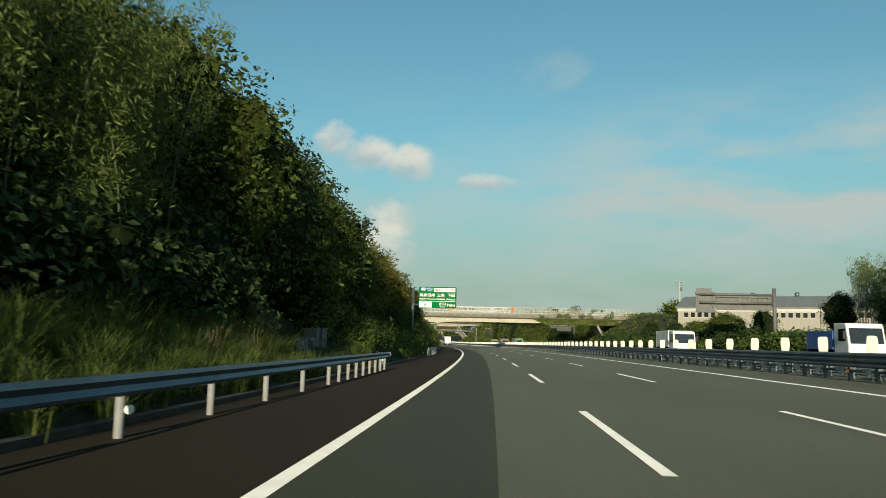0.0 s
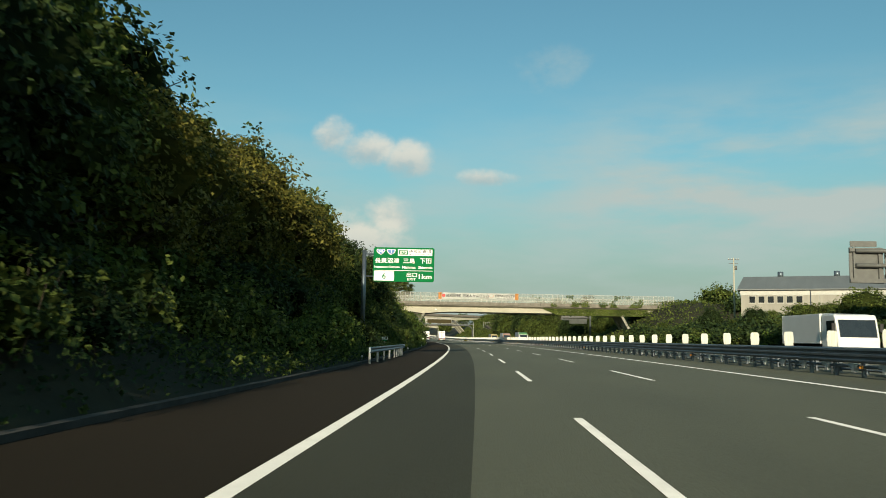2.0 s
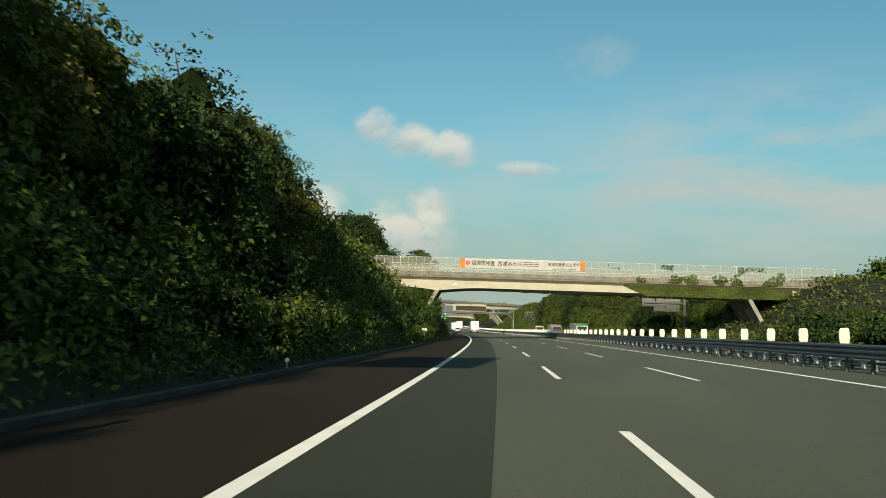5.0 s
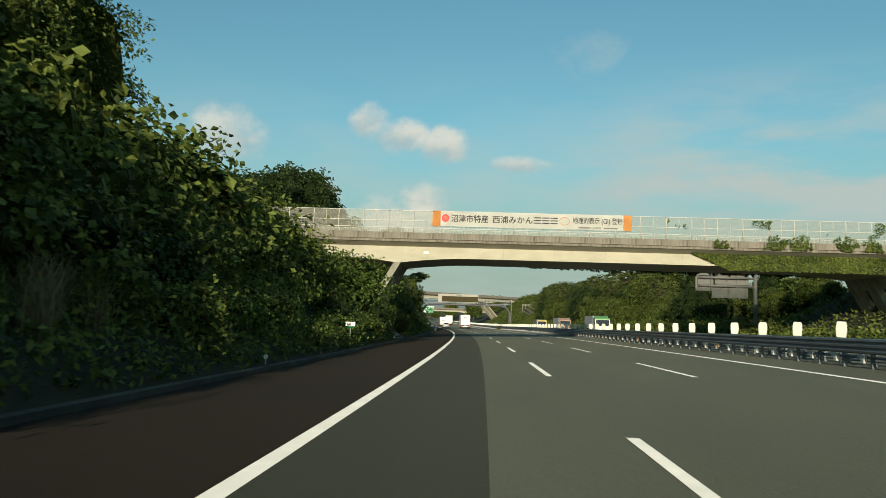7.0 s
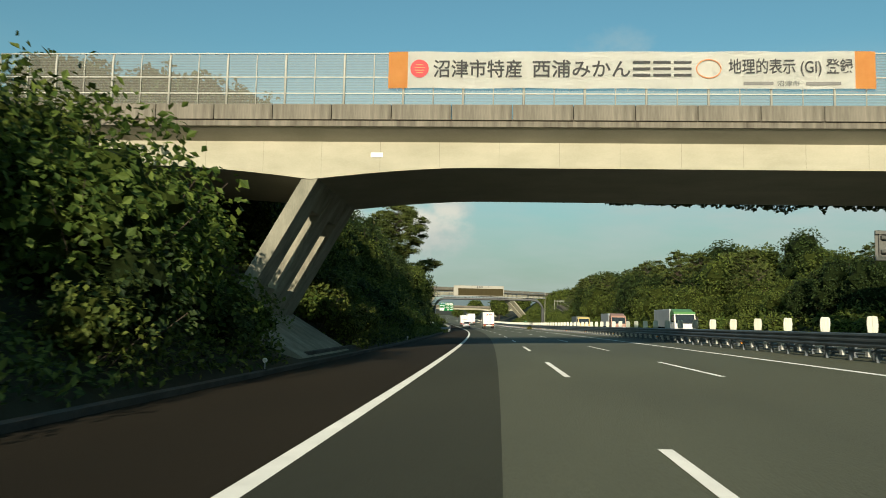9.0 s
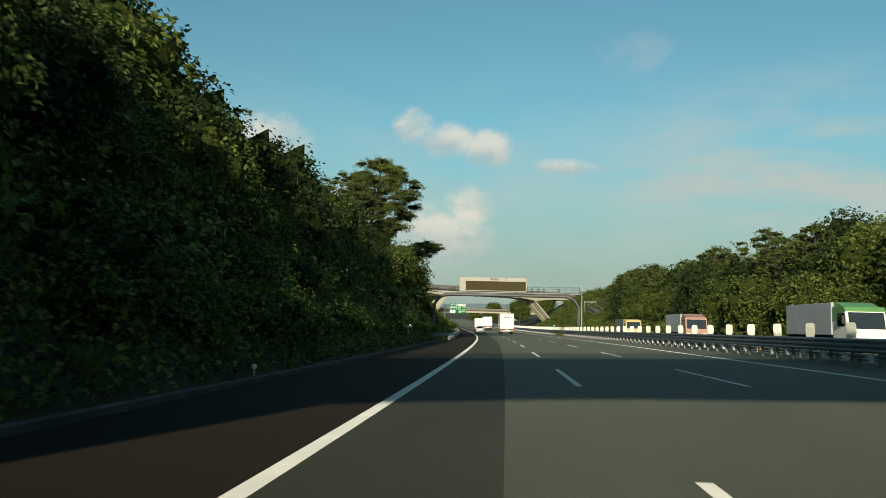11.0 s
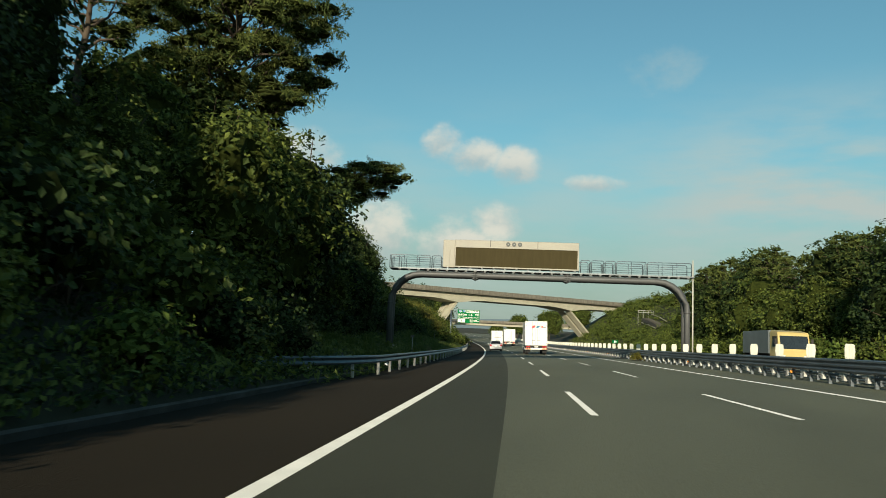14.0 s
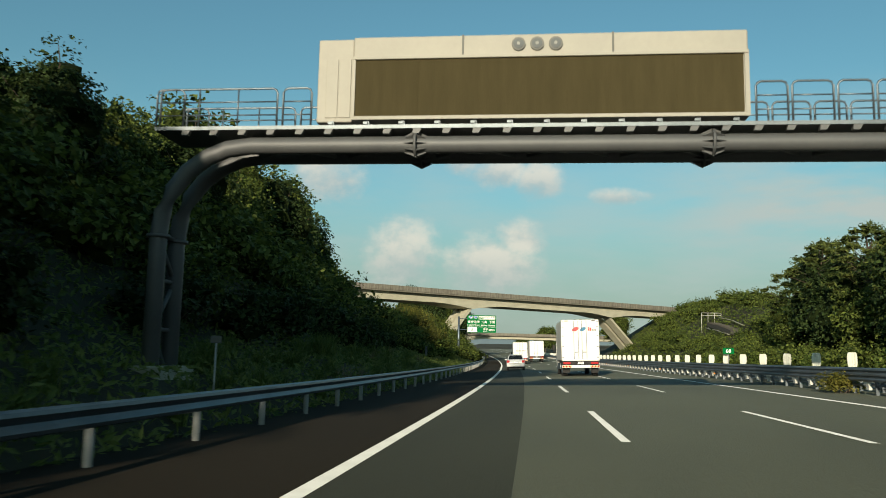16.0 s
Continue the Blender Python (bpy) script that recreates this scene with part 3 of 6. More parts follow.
def kilometre_post(s, d, top, number="", figures=""):
    z = ground_z(s, d)
    t = thing("kilometre_post", frame_at(s, d, z), "thin post with a small white and green distance plate", "distance post", "distance posts on the verge")
    part("post", tube(bmesh.new(), [(0, 0, -0.3), (0, 0, top)], 0.025, 8), POST_WHITE, t)
    if number:
        plate = part("plate", boxes((-0.24, 0.24, -0.035, -0.027, top - 0.30, top + 0.06), bevel=0.003), SIGN_GREEN, t, "green plate with white figures")
        writing(number, 0.2, SIGN_WHITE, plate, 0, -0.040, top - 0.12)
    else:
        plate = part("plate", boxes((-0.25, 0.25, -0.035, -0.027, top - 0.16, top + 0.06), bevel=0.003), SIGN_WHITE, t, "white plate with dark marks")
        if figures:
            writing(figures[:2], 0.15, INK, plate, -0.07, -0.040, top - 0.05)
            writing(figures[2:], 0.11, INK, plate, 0.12, -0.040, top - 0.07)
        else:
            part("marks", boxes(*[(x, x + 0.06, -0.040, -0.0355, top - 0.12, top + 0.02) for x in (-0.18, -0.09, 0.0, 0.11)]), INK, plate)
        part("small_plate", boxes((-0.16, 0.16, -0.035, -0.027, top - 0.27, top - 0.18), bevel=0.003), SIGN_GREEN, t, "small green plate")


kilometre_post(189.2, -6.8, 1.15, figures="68.2")
kilometre_post(289.8, -6.8, 1.3, figures="68.1")
kilometre_post(110.2, -7.1, 1.0)
kilometre_post(439, -9.0, 0.9, "68")
t = thing("marker_post", frame_at(353, -7.0, ground_z(353, -7.0)), "slim white marker post with a dark head", "marker post")
part("post", tube(bmesh.new(), [(0, 0, -0.3), (0, 0, 1.45)], 0.025, 8), POST_WHITE, t)
part("head", boxes((-0.13, 0.13, -0.03, 0.0, 1.45, 1.62), bevel=0.01), SIGN_BACK, t)
t = thing("kilometre_post", frame_at(388, 12.85, road_z(12.85)), "green distance plate with white figures on the median rail", "distance post")
part("post", tube(bmesh.new(), [(0, 0, -0.2), (0, 0, 1.7)], 0.025, 8), POST_WHITE, t)
plate = part("plate", boxes((-0.34, 0.34, -0.035, -0.027, 1.55, 1.92), bevel=0.003), SIGN_GREEN, t)
writing("68", 0.24, SIGN_WHITE, plate, 0, -0.040, 1.735)

# ---- exit signs ----


def exit_sign(s, d0, d1, z0, z1, post_d, distance):
    """A green exit sign on two arms of a bent-free mast."""
    base = ground_z(s, post_d)
    lift = -profile(s) if s > 345 else 0.0
    t = thing("exit_sign", frame_at(s, 0, lift), "large green motorway exit sign on a grey mast", "road sign", "exit signs")
    w, h, cx, cz = d1 - d0, z1 - z0, (d0 + d1) / 2, (z0 + z1) / 2
    part("mast", tube(bmesh.new(), [(post_d, 0.25, base - 0.5 - lift), (post_d, 0.25, z1 - 0.25)], [0.2, 0.17], 14), GALVANISED, t)
    part("mast_cap", disc(bmesh.new(), (post_d, 0.25, z1 - 0.24), 0.18, 0.03, "z", 14), GALVANISED, t)
    for z in (z0 + 0.45, z1 - 0.55):
        part("arm", tube(bmesh.new(), [(post_d, 0.25, z), (d1 - 0.5, 0.16, z)], 0.06, 10), GALVANISED, t)
    panel = part("panel", prism(bmesh.new(), [(cx + sx * (w / 2 - cx_), cz + sz * (h / 2 - cz_)) for sx, sz, cx_, cz_ in (
        (-1, -1, 0.12, 0), (1, -1, 0.12, 0), (1, -1, 0, 0.12), (1, 1, 0, 0.12), (1, 1, 0.12, 0), (-1, 1, 0.12, 0), (-1, 1, 0, 0.12), (-1, -1, 0, 0.12))], 0, 0.05, axis="y"), SIGN_GREEN, t, "green reflective sheet panel")
    X = lambda u: d0 + w * u      # noqa: E731
    Z = lambda v: z1 - h * v      # noqa: E731
    f = -0.008
    rim = bmesh.new()
    for x0, x1, y0, y1 in ((0.02, 0.98, 0.668, 0.682),):
        box(rim, X(x0), X(x1), f - 0.002, f + 0.006, Z(y1), Z(y0))
    part("white_lines", rim, SIGN_WHITE, panel)
    for u, num in ((0.12, "246"), (0.29, "1")):
        shield = [(X(u) + sx * w, Z(0.125) + sz * h) for sx, sz in ((-0.065, 0.075), (0.065, 0.075), (0.072, 0.03), (0.045, -0.045), (0.0, -0.09), (-0.045, -0.045), (-0.072, 0.03))]
        sh = part("shield_edge", prism(bmesh.new(), shield, f - 0.002, f + 0.004, axis="y"), SIGN_WHITE, panel)
        inner = [(X(u) + (x - X(u)) * 0.86, Z(0.125) + (z - Z(0.125)) * 0.86) for x, z in shield]
        part("shield", prism(bmesh.new(), inner, f - 0.006, f, axis="y"), SIGN_BLUE, sh, "blue route shield")
        writing(num, h * 0.075, SIGN_WHITE, sh, X(u), f - 0.010, Z(0.115))
    white = part("white_field", boxes((X(0.40), X(0.965), f - 0.004, f + 0.004, Z(0.235), Z(0.05))), SIGN_WHITE, panel)
    part("green_tab", boxes((X(0.415), X(0.565), f - 0.008, f, Z(0.205), Z(0.08))), SIGN_GREEN, white)
    writing("E70", h * 0.085, SIGN_WHITE, white, X(0.49), f - 0.012, Z(0.143), width=w * 0.115)
    writing("伊豆縦貫道", h * 0.095, INK, white, X(0.765), f - 0.008, Z(0.11), width=w * 0.37)
    writing("IZU JUKAN EXP", h * 0.04, INK, white, X(0.765), f - 0.008, Z(0.20), width=w * 0.36)
    for u, wide, big, small, sw in ((0.225, 0.40, "長泉沼津", "Nagaizumi-Numazu", 0.42), (0.585, 0.19, "三島", "Mishima", 0.22), (0.855, 0.19, "下田", "Shimoda", 0.235)):
        writing(big, h * 0.155, SIGN_WHITE, panel, X(u), f, Z(0.385), width=w * wide)
        writing(small, h * 0.085, SIGN_WHITE, panel, X(u), f, Z(0.575), width=w * sw)
    tab = part("exit_field", boxes((X(0.015), X(0.345), f - 0.004, f + 0.004, Z(0.972), Z(0.70))), SIGN_WHITE, panel)
    writing("6", h * 0.17, SIGN_GREEN, tab, X(0.18), f - 0.008, Z(0.835))
    writing("出口", h * 0.13, SIGN_WHITE, panel, X(0.635), f, Z(0.79), width=w * 0.17)
    writing("EXIT", h * 0.07, SIGN_WHITE, panel, X(0.635), f, Z(0.92), width=w * 0.14)
    writing(distance, h * 0.135, SIGN_WHITE, panel, X(0.855), f, Z(0.84), width=w * 0.21)
    if distance == "1km":
        part("figure_flag", prism(bmesh.new(), [(X(0.742), Z(0.815)), (X(0.752), Z(0.797)), (X(0.768), Z(0.775)), (X(0.768), Z(0.80))], f - 0.002, f + 0.004, axis="y"), SIGN_WHITE, panel)
    return t


exit_sign(110.5, -8.26, -3.14, 5.98, 8.86, -9.05, "1km")
exit_sign(470, -7.9, -3.12, 5.62, 8.46, -9.3, "600m")

# ---- bridges ----
MIRROR = 28.4


def slab_girder(bm, y0, y1, top, bottom_at, d0, d1, step=2.0):
    """A solid girder whose underside follows bottom_at(d)."""
    xs = stations(d0, d1, step)
    rings = []
    for x in xs:
        b = bottom_at(x)
        rings.append([bm.verts.new(p) for p in ((x, y0, b), (x, y1, b), (x, y1, top), (x, y0, top))])
    for r, q in zip(rings, rings[1:]):
        for k in range(4):
            bm.faces.new((r[k], q[k], q[(k + 1) % 4], r[(k + 1) % 4]))
    bm.faces.new(rings[0]), bm.faces.new(rings[-1][::-1])
    bmesh.ops.recalc_face_normals(bm, faces=bm.faces)
    return bm


def leg_part(bm, y0, y1, d_top, z_top, d_foot, z_foot, thick=0.62):
    prism(bm, [(d_top - thick / 2, z_top), (d_top + thick / 2, z_top), (d_foot + thick / 2, z_foot), (d_foot - thick / 2, z_foot)], y0, y1, axis="y", bevel=0.03)


def fence_bridge():
    """The first overbridge: slanted legs, dirty kerb, clear fence and banner."""
    s0 = 217.2
    bridge = thing("overbridge", frame_at(s0, 0, 0), "pale concrete footbridge-width road bridge on slanted legs over the motorway", "bridge", "overbridges")
    legs = (-6.97, MIRROR + 6.97)

    def under(d):
        near = min(abs(d - legs[0]), abs(d - legs[1]))
        return 7.06 - 0.48 * max(0.0, 1 - near / 6.0) ** 1.6

    part("girder", slab_girder(bmesh.new(), 0, 8.4, 8.28, under, -19, 48, 1.0), CONCRETE, bridge, "pale concrete box girder with an arched underside")
    for k in range(-8, 22):
        part("form_joint", boxes((k * 2.2 - 0.006, k * 2.2 + 0.006, -0.004, 0.0, under(k * 2.2) + 0.05, 8.26)), CONCRETE_WEATHERED, bridge)
    part("deck", boxes((-19, 48, -1.05, 13.15, 8.34, 8.62)), CONCRETE_STAINED, bridge)
    for y in (-1.15, 12.9):
        first = part("parapet_block", boxes((0.012, 2.148, 0, 0.32, 8.56, 9.12), bevel=0.015), CONCRETE_STAINED, bridge)
        first.location = (-19.0, y, 0)
        for k in range(1, 31):
            o = new("parapet_block", first.data)
            o.parent, o.location = bridge, (-19.0 + 2.16 * k, y, 0)
    part("inspection_plate", boxes((-4.75, -4.30, -0.03, -0.008, 7.42, 7.60), bevel=0.006), SIGN_WHITE, bridge, "small white plate on the girder")
    part("soffit_haunch", prism(bmesh.new(), [(-1.0, 8.34), (0.0, 8.34), (0.0, 8.0)], -19, 48, axis="x"), CONCRETE, bridge)
    for sign, leg in ((-1, legs[0]), (1, legs[1])):
        foot = leg + sign * 3.1
        for y0, y1 in ((0.05, 1.75), (3.3, 5.0), (6.6, 8.3)):
            wall = bmesh.new()
            leg_part(wall, y0, y1, leg, 6.72, foot, 1.2)
            part("slanted_leg", wall, CONCRETE_WEATHERED, bridge, "slanted concrete leg")
        for a, za, b, zb in ((leg, 6.70, leg + sign * 0.60, 5.65), (leg + sign * 2.30, 2.62, foot, 1.2)):
            wall = bmesh.new()
            leg_part(wall, 0.06, 8.29, a, za, b, zb, 0.50)
            part("leg_crosswall", wall, CONCRETE_WEATHERED, bridge)
        ap = bmesh.new()
        prism(ap, [(foot + sign * 0.8, 2.3), (foot - sign * 0.2, 1.75), (leg - sign * 0.05, 0.0), (leg - sign * 0.05, -0.6), (foot + sign * 0.8, -0.6)], -0.5, 9.0, axis="y")
        part("apron", ap, CONCRETE_WEATHERED, bridge, "sloped concrete foot of the leg")
    # fence: posts, rails and ribbed clear panels
    post = None
    for y in (-1.0, 13.05):
        k = 0
        x = -18.6
        while x < 47:
            major = k % 2 == 0
            key = "fence_post" if major else "fence_bar"
            bm = bmesh.new()
            w = 0.045 if major else 0.022
            tube(bm, [(0, 0, 9.05), (0, 0, 10.75), (0, 0.06 if y < 0 else -0.06, 11.05)], w, 6)
            o = part(key, bm, FENCE_WHITE, bridge)
            o.location = (x, y, 0)
            x += 1.08
            k += 1
        for z in (9.55, 10.15, 11.03):
            part("fence_rail", boxes((-18.6, 46.5, y - 0.02, y + 0.02, z - 0.02, z + 0.02)), FENCE_WHITE, bridge)
        x = -18.6
        while x < 46:
            o = part("clear_panel", boxes((0.02, 2.14, 0.03, 0.038, 9.16, 11.04)), CLEAR, bridge, "ribbed clear plastic fence panel")
            o.location = (x, y, 0)
            x += 2.16
    return bridge


bridge = fence_bridge()


def banner():
    """The cloth banner on the fence."""
    t = thing("banner", frame_at(217.2 - 1.12, 0, 0), "white cloth banner with dark lettering and orange ends on the fence", "banner")
    d0, d1, z0, z1 = -4.02, 13.0, 9.72, 11.06
    bm = bmesh.new()
    xs = stations(d0, d1, 0.35)
    def wob(x, z):
        return 0.02 * math.sin(x * 2.1 + z) + 0.012 * math.sin(x * 5.3)
    cols = [[bm.verts.new((x, wob(x, z) * 0.5, z + 0.012 * math.sin(x * 1.7))) for z in (z0, (z0 + z1) / 2, z1)] for x in xs]
    for i, (r, q) in enumerate(zip(cols, cols[1:])):
        for k in range(2):
            f = bm.faces.new((r[k], q[k], q[k + 1], r[k + 1]))
            f.material_index = 1 if (i < 2 or i >= len(cols) - 3) else 0
    bmesh.ops.solidify(bm, geom=bm.faces[:], thickness=0.006)
    cloth = part("cloth", bm, [BANNER, BANNER_ORANGE], t)
    h = z1 - z0
    y = -0.035
    zc = z0 + h * 0.53
    seal = part("seal", disc(bmesh.new(), (d0 + 1.12, y, zc), 0.33, 0.006, "y", 28), RED_INK, t, "round red seal")
    part("seal_marks", boxes(*[(d0 + 1.12 - w, d0 + 1.12 + w, y - 0.007, y - 0.004, zc + q - 0.012, zc + q + 0.012) for w, q in ((0.14, 0.14), (0.2, 0.04), (0.17, -0.06), (0.12, -0.15))]), ORANGE_INK, seal)
    W = d1 - d0
    writing("沼津市特産", h * 0.50, INK, t, d0 + W * 0.188, y, zc, width=W * 0.186)
    writing("西浦みかん", h * 0.48, INK, t, d0 + W * 0.404, y, zc, width=W * 0.202)
    for i in range(3):
        bars = bmesh.new()
        x = d0 + W * (0.510 + 0.042 * i)
        for z in (0.15, 0.0, -0.15):
            box(bars, x, x + W * 0.036, y - 0.003, y + 0.003, zc + z * h * 1.15 - 0.045, zc + z * h * 1.15 + 0.045)
        part("word_bar", bars, INK, t)
    ring = bmesh.new()
    pts = [(d0 + W * 0.665 + 0.42 * math.cos(q), y, zc + 0.33 * math.sin(q)) for q in (2 * math.pi * k / 28 for k in range(29))]
    tube(ring, pts, 0.022, 6)
    part("orange_ring", ring, ORANGE_INK, t, "orange oval ring")
    writing("地理的表示 (GI) 登録", h * 0.48, INK, t, d0 + W * 0.830, y, zc + 0.05, width=W * 0.250)
    writing("沼津市", h * 0.15, INK_GREY, t, d0 + W * 0.825, y, z0 + h * 0.14, width=W * 0.045)
    part("small_marks", boxes((d0 + W * 0.735, d0 + W * 0.795, y - 0.003, y, z0 + h * 0.10, z0 + h * 0.18), (d0 + W * 0.86, d0 + W * 0.93, y - 0.003, y, z0 + h * 0.10, z0 + h * 0.18)), INK_GREY, t)
    for x in stations(d0 + 0.3, d1 - 0.3, 2.1):
        part("tie", tube(bmesh.new(), [(x, 0.0, z0 + 0.02), (x + 0.02, 0.1, z0 - 0.06)], 0.012, 5), FENCE_WHITE, t)


banner()


def far_bridge(s, turn, d0, d1, zs, ztop, legs, foot_out, label):
    """A plain bridge on slanted legs: soffit, kerb and deck."""
    b = thing("overbridge", frame_at(s, 0, -profile(s), turn), label, "bridge", "overbridges")

    def under(d):
        near = min(abs(d - q) for q in legs)
        return zs - 0.9 * max(0.0, 1 - near / 9.0) ** 1.5

    part("girder", slab_girder(bmesh.new(), 0, 7, ztop - 1.0, under, d0, d1, 1.5), CONCRETE, b)
    part("deck", boxes((d0, d1, -1.2, 8.2, ztop - 1.0, ztop - 0.7)), CONCRETE_STAINED, b)
    for y in (-1.3, 8.0):
        part("parapet", boxes((d0, d1, y, y + 0.3, ztop - 0.75, ztop + 0.25), bevel=0.02), CONCRETE_STAINED, b, "weathered concrete parapet")
    for i, q in enumerate(legs):
        sign = -1 if i == 0 else 1
        for y0, y1 in ((0.6, 2.8), (3.8, 6.0)):
            bm = bmesh.new()
            leg_part(bm, y0, y1, q, under(q) + 0.1, q + sign * foot_out * (1.5 if sign > 0 else 1.0), 1.5, 0.9)
            part("slanted_leg", bm, CONCRETE, b)
    return b


far_bridge(520, 38, -45, 62, 13.0, 15.6, (-10.5, 33.0), 9.0, "long pale concrete bridge crossing at a slant on slanted legs")
far_bridge(690, 12, -40, 60, 10.0, 12.2, (-9.0, 36.0), 6.0, "distant concrete bridge with a low arch")

# ---- display gantry ----


def gantry():
    s = 353.6
    t = thing("sign_gantry", frame_at(s, 0, 0), "dark grey twin-pipe gantry over the lanes with a walkway", "gantry")
    L, Rr, zc, r = -8.85, 13.15, 6.40, 0.21
    for y in (0.0, 1.05):
        pts = [(L, y, 0.0)] + [(L, y, 4.15)]
        for q in range(0, 91, 15):
            a = radians(q)
            pts.append((L + 2.2 * (1 - math.cos(a)), y, 4.20 + 2.2 * math.sin(a)))
        pts.append((0, y, zc))
        for q in range(90, -1, -15):
            a = radians(q)
            pts.append((Rr - 2.2 * (1 - math.cos(a)), y, 4.20 + 2.2 * math.sin(a)))
        pts += [(Rr, y, 4.15), (Rr, y, -0.3)]
        part("pipe", tube(bmesh.new(), pts, r, 16), STEEL_DARK, t, "dark bent steel pipe")
        for x in (-2.55, 4.35):
            fl = part("flange", tube(bmesh.new(), [(x - 0.03, y, zc), (x + 0.03, y, zc)], r + 0.12, 14), STEEL_DARK, t)
            for k in range(10):
                fins = bmesh.new()
                a = 2 * math.pi * k / 10
                c, sn = math.cos(a), math.sin(a)
                v = [fins.verts.new((x + dx, y + q * c, zc + q * sn)) for dx, q in ((-0.28, r), (0, r + 0.13), (0.28, r))]
                w = [fins.verts.new((x + dx, y + q * c - 0.015 * sn, zc + q * sn + 0.015 * c)) for dx, q in ((-0.28, r), (0, r + 0.13), (0.28, r))]
                fins.faces.new(v), fins.faces.new(w[::-1])
                for i in range(3):
                    fins.faces.new((v[i], w[i], w[(i + 1) % 3], v[(i + 1) % 3]))
                part("fin", fins, STEEL_DARK, fl)
        for x in (L, Rr):
            part("collar", tube(bmesh.new(), [(x, y, 4.12), (x, y, 4.20)], r + 0.07, 14), STEEL_DARK, t)
    for x in (L, Rr):
        zs = [0.6, 1.9, 3.1, 4.2]
        for i, (a, b) in enumerate(zip(zs, zs[1:])):
            part("leg_brace", tube(bmesh.new(), [(x, 0.0 if i % 2 else 1.05, a), (x, 1.05 if i % 2 else 0.0, b)], 0.055, 8), STEEL_DARK, t)
            part("leg_rung", tube(bmesh.new(), [(x, 0, b), (x, 1.05, b)], 0.055, 8), STEEL_DARK, t)
        part("base_plate", boxes((x - 0.45, x + 0.45, -0.5, 1.55, -0.4, 0.12 + (0.9 if x < 0 else 0)), bevel=0.03), CONCRETE, t, "concrete footing")
    bm = bmesh.new()
    xs = stations(-6.8, 11.2, 1.1)
    for i, (a, b) in enumerate(zip(xs, xs[1:])):
        tube(bm, [(a, 0.0 if i % 2 else 1.05, zc - 0.05), (b, 1.05 if i % 2 else 0.0, zc - 0.05)], 0.06, 8)
    part("lattice", bm, STEEL_DARK, t)
    part("walkway", boxes((-9.0, 13.6, -0.25, 1.35, 6.74, 6.80), bevel=0.01), STEEL_DARK, t)
    edge = bmesh.new()
    for y in (-0.28, 1.36):
        box(edge, -9.0, 13.6, y, y + 0.03, 6.74, 6.83)
    part("kick_plate", edge, RAIL_GREY, t)
    # brackets under the walkway
    for x in stations(-8.2, 13.2, 0.72):
        part("bracket", prism(bmesh.new(), [(x - 0.10, 6.74), (x + 0.10, 6.74), (x + 0.03, 6.62), (x - 0.12, 6.62)], -0.26, -0.12, axis="y"), STEEL_DARK, t)
    part("cable_pole", tube(bmesh.new(), [(Rr + 0.42, 0.1, -0.3), (Rr + 0.42, 0.1, 8.05)], [0.06, 0.05], 10), FENCE_WHITE, t, "slim pale pole beside the leg")
    # railings in framed bays
    bays = [(-9.0, -8.3), (-8.9, -5.95), (-5.8, -5.1), (5.3, 6.0), (6.1, 7.0), (7.1, 7.85), (7.95, 10.1), (10.2, 13.4)]
    for y in (-0.22, 1.32):
        for a, b in bays:
            bm = bmesh.new()
            top = 7.78
            c = 0.12
            tube(bm, [(a, y, 6.8), (a, y, top - c), (a + c * 0.3, y, top - c * 0.3), (a + c, y, top), (b - c, y, top), (b - c * 0.3, y, top - c * 0.3), (b, y, top - c), (b, y, 6.8)], 0.027, 8)
            for z in (7.12, 7.45):
                tube(bm, [(a, y, z), (b, y, z)], 0.018, 6)
            n = max(1, round((b - a) / 1.0))
            for k in range(1, n):
                x = a + (b - a) * k / n
                tube(bm, [(x, y, 6.8), (x, y, top)], 0.02, 6)
            part("railing", bm, GALVANISED, t, "thin galvanised hand railing")
    return t


gantry()


